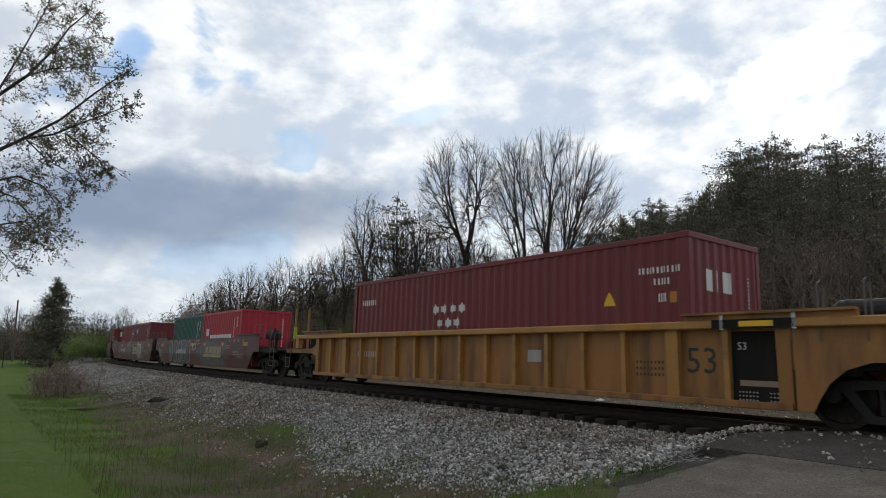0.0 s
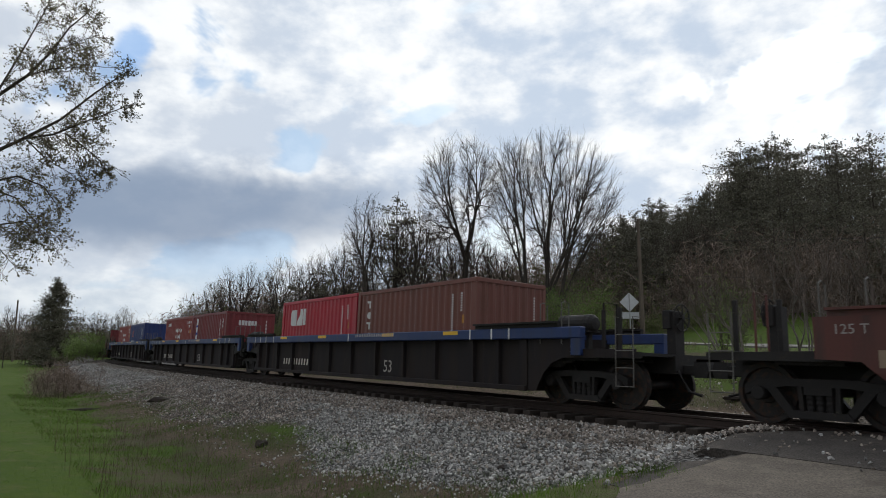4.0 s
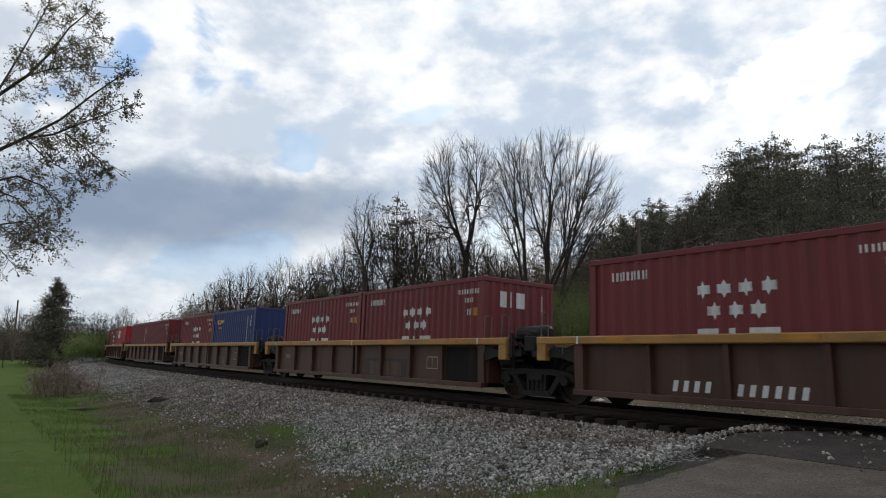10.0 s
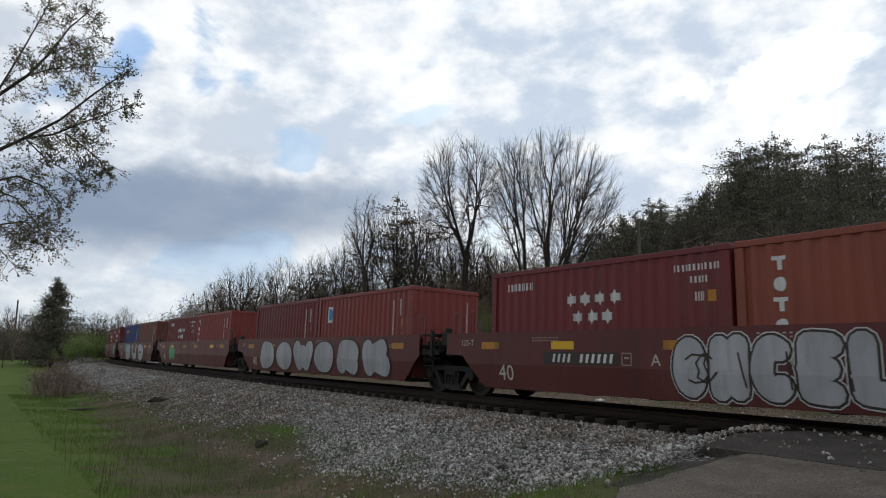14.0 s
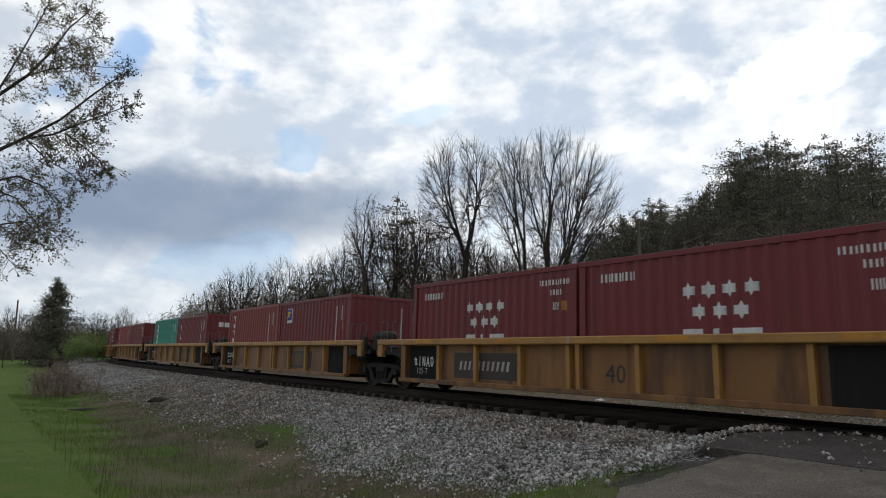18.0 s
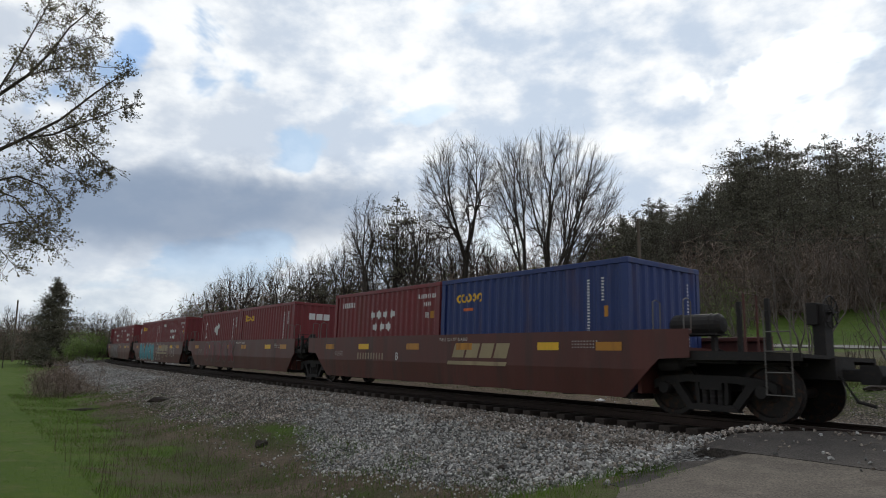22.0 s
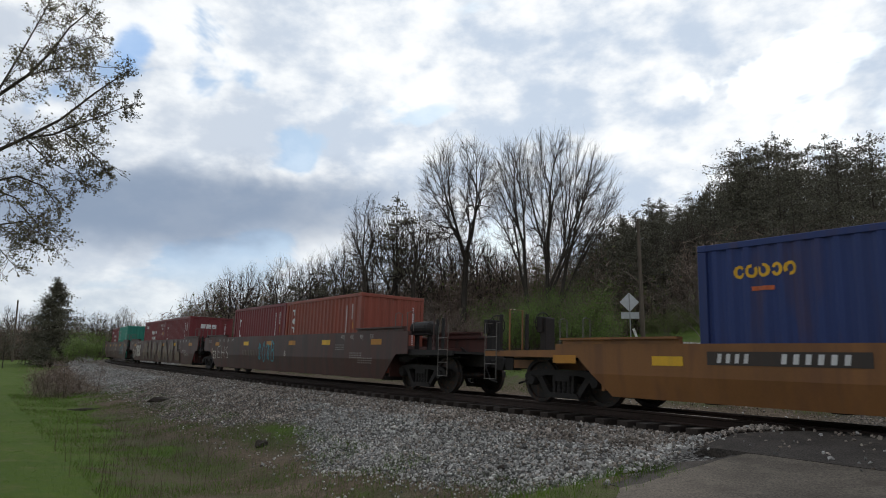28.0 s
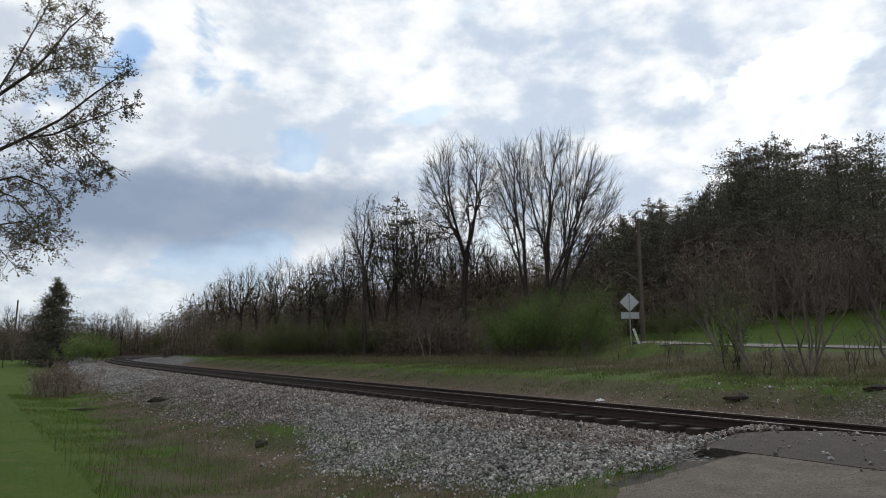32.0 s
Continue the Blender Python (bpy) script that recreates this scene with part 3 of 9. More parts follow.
def ground_z(px, py):
    px, py = np.asarray(px, float), np.asarray(py, float)
    shape = px.shape
    px, py = px.ravel(), py.ravel()
    s, o = across(px, py)
    near = np.interp(o, [-2.0, -1.5, 1.5, 2.1, 3.0, 3.35, 4.2, 5.4, 7.2, 9.0, 11, 16, 40], [-0.30, -0.28, -0.25, -0.28, -0.32, -0.36, -0.66, -1.00, -1.25, -1.12, -0.98, -0.85, -0.55])
    far = np.interp(-o, [1.5, 2.4, 3.4, 4.4, 6.0, 9, 15, 22, 27, 60], [-0.27, -0.33, -0.50, -0.25, 0.22, 0.38, 0.48, 0.80, 1.10, 1.6])
    z = np.where(o > -1.5, near, far)
    # the crossing's bank
    up = ss(s, -2.4, -4.1) * ss(s, -18.5, -13.5)
    z = np.where(o > 1.0, z + (np.interp(o, [1.0, 2.2, 6, 14, 30], [-0.17, -0.13, -0.22, -0.42, -0.7]) - z) * up, z)
    # the far hillside
    e = py - 40 + (px - 12) * 0.10
    rise = np.interp(e, [-3, 2, 10, 18, 26, 55, 100, 200], [0, 0.15, 0.9, 1.7, 3.4, 10, 19, 30]) * ss(px - py * 0.26, -9.0, 9.0)
    rise = rise * (o < -8)
    # a low shelf that carries the far road
    shelf = np.exp(-((py - (37.0 - (px - 10) * 0.14)) / 4.0) ** 4) * ss(px, 8.0, 12.0) * (o < -8)
    z = z + (np.maximum(0.9, 1.46 - (px - 13) * 0.031) - z - rise) * shelf
    hills = ss(np.hypot(px, py), 160, 600) * 9.0 * (np.abs(o) > 12)
    z = z + rise + hills * (1 + 0.4 * wave(px, py, 0.006, 1.0)) * ss(np.abs(o), 12, 60)
    z = z + (0.035 * wave(px, py, 1.7, 7.0) + 0.02 * wave(px, py, 4.6, 3.0)) * ss(o, 1.6, 2.6) * ss(o, 9, 6)
    z = z + 0.05 * wave(px, py, 0.9, 2.0) * ss(np.abs(o), 2.6, 5.5) * (1 - up * (o > 1)) + 0.15 * wave(px, py, 0.12, 5.0) * ss(np.abs(o), 12, 30)
    return z.reshape(shape)


def stone_toe(s):
    """How far the crushed stone reaches down the near bank."""
    return np.interp(s, [-4.5, -3.2, -1.0, 0.6, 2.4, 4.6, 6.2, 7.6, 9.2, 12, 20, 40], [4.9, 4.9, 4.8, 5.3, 5.7, 5.0, 4.2, 4.2, 4.9, 5.5, 5.3, 4.8])


def make_ground():
    front = np.arange(-54, 54.01, 0.5)
    rest = np.arange(57, 304, 3.0)
    ang = np.radians(np.concatenate([front, rest]))
    rad = [1.2]
    while rad[-1] < 4200:
        rad.append(rad[-1] * (1.020 if rad[-1] < 130 else 1.06))
    rad = np.array(rad)
    R, A = np.meshgrid(rad, ang, indexing="ij")
    px, py = R * np.sin(A), R * np.cos(A)
    pz = ground_z(px, py)
    nr, na = px.shape
    verts = np.stack([px, py, pz], -1).reshape(-1, 3)
    verts = np.vstack([verts, [[0, 0, float(ground_z(np.array([0.0]), np.array([0.0]))[0])]]])
    i, j = np.meshgrid(np.arange(nr - 1), np.arange(na), indexing="ij")
    j2 = (j + 1) % na
    q = np.stack([i * na + j, i * na + j2, (i + 1) * na + j2, (i + 1) * na + j], -1).reshape(-1, 4)[:, ::-1]
    faces = q.tolist() + [[len(verts) - 1, b, a] for a, b in zip(range(na), [*range(1, na), 0])]
    me = mesh_of("ground", verts, faces, M["ground"], True)
    s, o = across(verts[:, 0], verts[:, 1])
    x, y = verts[:, 0], verts[:, 1]
    wob = 0.5 * wave(x, y, 0.8, 3.0) + 0.3 * wave(x, y, 2.7, 1.0)
    toe = stone_toe(s)
    wob = wob + 0.35 * wave(x, y, 6.1, 4.0)
    stone = np.where(o > 0, ss(o + wob * 0.7, toe + 0.55, toe - 0.45), ss(-o + wob * 0.5, 4.0, 2.6))
    stone = np.maximum(stone, 0.7 * ss(-o, 9, 5) * ss(s, 0, -4) * (o < 0))
    stone = np.maximum(stone, ss(s, 48, 60) * ss(s, 120, 95) * ss(-o, 7.5, 5.0) * (o < 0))
    edge = np.interp(s, [-4, 4, 9, 16, 24, 40], [8.0, 8.8, 8.4, 7.2, 6.5, 6.2])
    lawn = np.where(o > 0, ss(o + wob * 1.3, edge - 0.9, edge + 0.7), ss(-o + wob * 0.8, 5.0, 6.4) * ss(-o + wob, 9.5, 7.5) + ss(y + 0.1 * x, 33, 35) * ss(x - y * 0.26, -9, 0))
    tongue = 0.6 * np.exp(-((s - 6.6) / 2.2) ** 2 - ((o - 4.7) / 0.8) ** 2) + 0.6 * np.exp(-((s - 8.0) / 1.2) ** 2 - ((o - 7.1) / 0.45) ** 2) + 0.45 * ss(wave(x, y, 1.1, 6.0), 0.25, 0.6) * ss(o, 5.2, 6.2) * (o > 0)
    lawn = np.maximum(lawn, tongue)
    soil = np.where(o > 0, 0.62 * ss(o, toe - 0.8, toe) * ss(o + wob, 8.2, 6.4), 0.62 * ss(-o, 2.6, 3.4) * ss(-o + wob * 0.9, 5.6, 4.2)) + (ss(np.hypot(x, y), 70, 95) * (x > -20) * (o < 0))
    soil = np.clip(soil - tongue * 1.4, 0, 1)
    lawn = np.maximum(lawn, 0.42 * ss(o + wob * 0.5, 5.4, 6.0) * ss(s, 0.5, -2.5) * (o > 0))
    soil = soil * (1 - 0.5 * ss(o, 5.4, 6.0) * ss(s, 0.5, -2.5) * (o > 0))
    worn = np.where(o > 0, np.maximum(ss(o + 0.4 * wob, 3.25, 2.7), ss(s + 2.5 * wob, 6.0, 9.5) * ss(s, 34, 24) * ss(o, 3.1, 3.9)), 0.8 * ss(s, 60, 40))
    for name, val in (("stone", stone), ("lawn", lawn), ("soil", soil), ("worn", worn)):
        me.attributes.new(name, "FLOAT", "POINT").data.foreach_set("value", np.clip(val, 0, 1).astype(np.float32))
    g = new("ground", me)
    tagged(g, "grassy ground with a ditch, brown weeds and a stone-covered bank", "ground", kind="structure")


make_ground()


def sweep(name, profile, stations, material, label="", parent=None):
    """A profile of (o, z) points carried along the track."""
    st = np.asarray(stations, float)
    n = len(profile)
    verts = []
    for o, z in profile:
        oo, zz = o * math.cos(CANT) - z * math.sin(CANT), z * math.cos(CANT) + o * math.sin(CANT)
        x, y, _ = on_line(st, oo)
        verts.append(np.stack([x, y, np.full_like(x, zz)], -1))
    verts = np.stack(verts, 1).reshape(-1, 3)
    faces = [[i * n + k, i * n + (k + 1) % n, (i + 1) * n + (k + 1) % n, (i + 1) * n + k] for i in range(len(st) - 1) for k in range(n)]
    return part(name, mesh_of(name, verts, faces, material), None, parent, label)


def make_track():
    track = new("track")
    tagged(track, "single curved railway track on timber ties and stone ballast", "railway track", kind="structure")
    st = np.concatenate([np.arange(-690, -30, 6.0), np.arange(-30, 160, 1.0), np.arange(160, 700, 6.0)])
    for side in (1, -1):
        c = side * 0.7525
        head = [(c - 0.036, 0.0), (c - 0.028, 0.004), (c + 0.028, 0.004), (c + 0.036, 0.0)]
        body = [(c - 0.036, 0.0), (c - 0.036, -0.035), (c - 0.010, -0.05), (c - 0.010, -0.135), (c - 0.070, -0.155), (c - 0.070, -0.170),
                (c + 0.070, -0.170), (c + 0.070, -0.155), (c + 0.010, -0.135), (c + 0.010, -0.05), (c + 0.036, -0.035), (c + 0.036, 0.0)]
        rail = sweep("rail", body, st, M["rail"], "rust-brown steel rail", track)
        sweep("rail_head", head, st, M["rail_top"], "worn running surface", rail)
    bm = bmesh.new()
    box(bm, -0.115, 0.115, -1.30, 1.30, -0.36, -0.172, 0.012)
    tie = bpy.data.meshes.new("tie")
    bm.to_mesh(tie)
    bm.free()
    tie.materials.append(M["tie"])
    rng = random.Random(5)
    rest_v, rest_f = [], []
    tv = np.array([v.co[:] for v in tie.vertices])
    tf = [list(p.vertices) for p in tie.polygons]
    for k in range(-340, 620):
        s = k * 0.5 + rng.uniform(-0.04, 0.04)
        x, y, h = on_line(s)
        m = Matrix.Translation((x, y, rng.uniform(-0.01, 0.0))) @ Euler((-CANT, 0, -h + rng.uniform(-0.03, 0.03))).to_matrix().to_4x4()
        if -24 <= k < 270:
            t = part("tie", tie, None, track)
            t.matrix_local = m
        else:
            a = np.array(m)
            rest_f += [[i + len(rest_v) * len(tv) for i in f] for f in tf]
            rest_v.append(tv @ a[:3, :3].T + a[:3, 3])
    far = part("far_ties", mesh_of("far_ties", np.vstack(rest_v), rest_f, M["tie"]), None, track)
    tagged(far, kind="stuff")


make_track()


def make_road():
    """The crossing road, a slab that climbs to the rails; between and beside the rails it is patched with newer asphalt."""
    def slab(name, s0, s1, o0, o1, lift, mat, label, wig=0.0, ns=30, no=30):
        S, O = np.meshgrid(np.linspace(s0, s1, ns), np.linspace(o0, o1, no), indexing="ij")
        edge = np.exp(-((S - s0) / 0.6) ** 2)
        S2_ = S + wig * edge * (wave(O, S * 0, 1.7, 1.0) * 0.35 + wave(O, S * 0, 5.0, 2.0) * 0.15) - np.interp(O, [0.8, 1.5, 2.2, 3.5, 6, 14], [0.45, 0.35, 0.0, 0.08, 0.55, 1.3])
        x, y, _ = on_line(S2_, O)
        # road surface: level with the rails, falling away to the camera's side
        z = np.interp(O, [-8, -1.6, 1.6, 2.6, 6, 14, 30], [0.0, -0.07, 0.055, 0.03, -0.17, -0.38, -0.65]) - 0.02 + lift
        gz = ground_z(x, y) + 0.01
        z = gz + (z - gz) * ss(np.abs(S - s0), 0.0, 0.28) if wig else z
        top = np.stack([x, y, z], -1).reshape(-1, 3)
        bot = top.copy()
        bot[:, 2] -= 0.12
        n = ns * no
        idx = lambda i, j: i * no + j
        f = [[idx(i, j), idx(i + 1, j), idx(i + 1, j + 1), idx(i, j + 1)] for i in range(ns - 1) for j in range(no - 1)]
        rim = [idx(i, 0) for i in range(ns)] + [idx(ns - 1, j) for j in range(1, no)] + [idx(i, no - 1) for i in range(ns - 2, -1, -1)] + [idx(0, j) for j in range(no - 2, 0, -1)]
        f += [[a, b, b + n, a + n] for a, b in zip(rim, rim[1:] + rim[:1])]
        me = mesh_of(name, np.vstack([top, bot]), f, mat)
        ob = new(name, me)
        tagged(ob, label, "road", kind="structure")

    slab("road", ROAD_S0, ROAD_S1, 3.52, 30, 0.0, M["asphalt"], "worn grey asphalt road climbing to the railway crossing", 1.0, 40, 60)
    slab("crossing_surface", -3.62, ROAD_S1, 0.86, 3.50, 0.004, M["new_asphalt"], "dark asphalt patch beside the rails at the crossing", 0.6, 50, 16)
    slab("road_edge", -3.86, -4.3, 3.3, 5.7, -0.045, M["new_asphalt"], "crumbling black asphalt along the road's edge", 1.0, 14, 24)
    slab("crossing_middle", -4.4, ROAD_S1, -0.66, 0.66, -0.012, M["new_asphalt"], "dark asphalt between the rails at the crossing", 0.0, 20, 8)


make_road()

# ---- shipping containers ----
PITCH, DEPTH = 0.278, 0.036


def corr(x, half):
    """Depth of the corrugated side below its outer plane at x."""
    u = ((x + half) % PITCH) / PITCH
    return DEPTH * (0.0 if u < 0.26 else (u - 0.26) / 0.24 if u < 0.50 else 1.0 if u < 0.76 else (1.0 - u) / 0.24)


def breaks(lo, hi, half):
    xs = {lo, hi}
    k = math.floor((lo + half) / PITCH) - 1
    while k * PITCH - half < hi:
        for f in (0.0, 0.26, 0.50, 0.76):
            x = (k + f) * PITCH - half
            if lo + 1e-4 < x < hi - 1e-4:
                xs.add(x)
        k += 1
    return sorted(xs)


CACHE = {}


def cached(key, make, material):
    """One mesh for all alike parts in one material."""
    k = (key, material.name)
    if k not in CACHE:
        bm = make()
        me = bpy.data.meshes.new(key if isinstance(key, str) else key[0])
        bm.to_mesh(me)
        bm.free()
        me.materials.append(material)
        CACHE[k] = me
    return CACHE[k]


def panel_mesh(lo, hi, half, z0, z1):
    bm = bmesh.new()
    rows = []
    for x in breaks(lo, hi, half):
        rows.append([bm.verts.new((x, y, z)) for y in (corr(x, half), corr(x, half) + 0.02) for z in (z0, z1)])
    for a, b in zip(rows, rows[1:]):
        bm.faces.new((a[0], b[0], b[1], a[1]))
        bm.faces.new((a[2], a[3], b[3], b[2]))
    return bm


def flat_shapes(polys):
    """Flat outlines in the (x, z) plane, facing the camera's side."""
    bm = bmesh.new()
    for p in polys:
        bm.faces.new([bm.verts.new((x, 0, z)) for x, z in p])
    bmesh.ops.triangulate(bm, faces=bm.faces)
    bm.normal_update()
    bmesh.ops.reverse_faces(bm, faces=[f for f in bm.faces if f.normal.y > 0])
    return bm


def text_shapes(body, size, spread=1.0, slant=0.0):
    cu = bpy.data.curves.new("lettering", "FONT")
    cu.body, cu.size, cu.resolution_u, cu.shear = body, size, 2, slant
    cu.align_x, cu.align_y = "CENTER", "CENTER"
    ob = new("lettering", cu)
    bpy.context.view_layer.update()
    me = bpy.data.meshes.new_from_object(ob.evaluated_get(bpy.context.evaluated_depsgraph_get()))
    bm = bmesh.new()
    bm.from_mesh(me)
    for v in bm.verts:
        v.co = (v.co.x * spread, 0, v.co.y)
    bpy.data.objects.remove(ob)
    bpy.data.curves.remove(cu)
    bpy.data.meshes.remove(me)
    bm.normal_update()
    bmesh.ops.reverse_faces(bm, faces=[f for f in bm.faces if f.normal.y > 0])
    return bm


def shifted(bm, dx, dz):
    for v in bm.verts:
        v.co.x += dx
        v.co.z += dz
    return bm


def drape(bm, half):
    """Lays flat shapes onto the corrugations, 3 mm proud."""
    if not bm.verts:
        return bm
    lo, hi = min(v.co.x for v in bm.verts), max(v.co.x for v in bm.verts)
    for x in breaks(lo, hi, half)[1:-1]:
        bmesh.ops.bisect_plane(bm, geom=bm.verts[:] + bm.edges[:] + bm.faces[:], plane_co=(x, 0, 0), plane_no=(1, 0, 0))
    for v in bm.verts:
        v.co.y = corr(v.co.x, half) - 0.003
    return bm


def rect(x, z, w, h, slant=0.0):
    return [(x - w / 2 - slant * h / 2, z - h / 2), (x + w / 2 - slant * h / 2, z - h / 2), (x + w / 2 + slant * h / 2, z + h / 2), (x - w / 2 + slant * h / 2, z + h / 2)]


def disc(x, z, rx, rz, n=14):
    return [(x + rx * math.cos(k * math.tau / n), z + rz * math.sin(k * math.tau / n)) for k in range(n)]


def hook(x, z, rx, rz, t, a0=0.7, a1=5.6, n=12):
    """A thick open ring."""
    an = [a0 + (a1 - a0) * k / n for k in range(n + 1)]
    return [[(x + rx * math.cos(a), z + rz * math.sin(a)), (x + (rx - t) * math.cos(a), z + (rz - t) * math.sin(a)), (x + (rx - t) * math.cos(b), z + (rz - t) * math.sin(b)), (x + rx * math.cos(b), z + rz * math.sin(b))] for a, b in zip(an, an[1:])]


def star(x, z, r):
    return [(x + (r if k % 2 == 0 else r * 0.56) * math.sin(k * math.pi / 6) * 0.9, z + (r if k % 2 == 0 else r * 0.56) * math.cos(k * math.pi / 6)) for k in range(12)]


def bars(x, z, w, h, n, gap=0.35, upright=False):
    """A row of plain bars that stands in for small or private writing."""
    step = (h if upright else w) / n
    if upright:
        return [rect(x, z - h / 2 + step * (k + 0.5), w, step * (1 - gap)) for k in range(n)]
    return [rect(x - w / 2 + step * (k + 0.5), z, step * (1 - gap), h) for k in range(n)]


# z counts from the container's floor; the side is 2.59 m high
def star_logo(cx):
    return [star(cx - 0.57 + 0.38 * k, 1.82, 0.155) for k in range(4)] + [star(cx - 0.38 + 0.38 * k, 1.45, 0.155) for k in range(3)]


def block_logo(cx, z, w, h):
    a = w / 3.4
    return [rect(cx - w / 2 + a / 2, z, a * 0.95, h), rect(cx - a * 0.18, z, a * 0.30, h), rect(cx + w / 2 - a * 0.62, z, a * 1.15, h)]


def wedge_letters(cx, z, w, h, n, slant, gap=0.2):
    st = w / n
    return [rect(cx - w / 2 + st * (k + 0.5), z, st * (1 - gap), h, slant) for k in range(n)]


def column_logo(x, z_top, w, n, step, fill=0.72):
    out = []
    for k in range(n):
        z = z_top - step * (k + 0.5)
        out += [rect(x, z + step * fill * 0.36, w, step * fill * 0.28), rect(x, z - step * 0.05, w * 0.34, step * fill * 0.72)] if k % 2 == 0 else [disc(x, z, w * 0.45, step * fill * 0.5, 10)]
    return out


def serial_side(half, tall=False):
    """The registration marks near the leading end: bars across in two rows, or an upright column."""
    x = half - (0.64 if not tall else 0.95)
    if tall:
        return bars(x - 0.05, 1.55, 0.065, 1.35, 22, 0.45, True) + bars(x + 0.30, 2.0, 0.05, 0.5, 8, 0.45, True)
    return bars(x, 2.24, 0.92, 0.12, 12, 0.55) + bars(x + 0.05, 2.02, 0.36, 0.12, 5, 0.55) + bars(x + 0.05, 1.72, 0.20, 0.16, 4, 0.5)


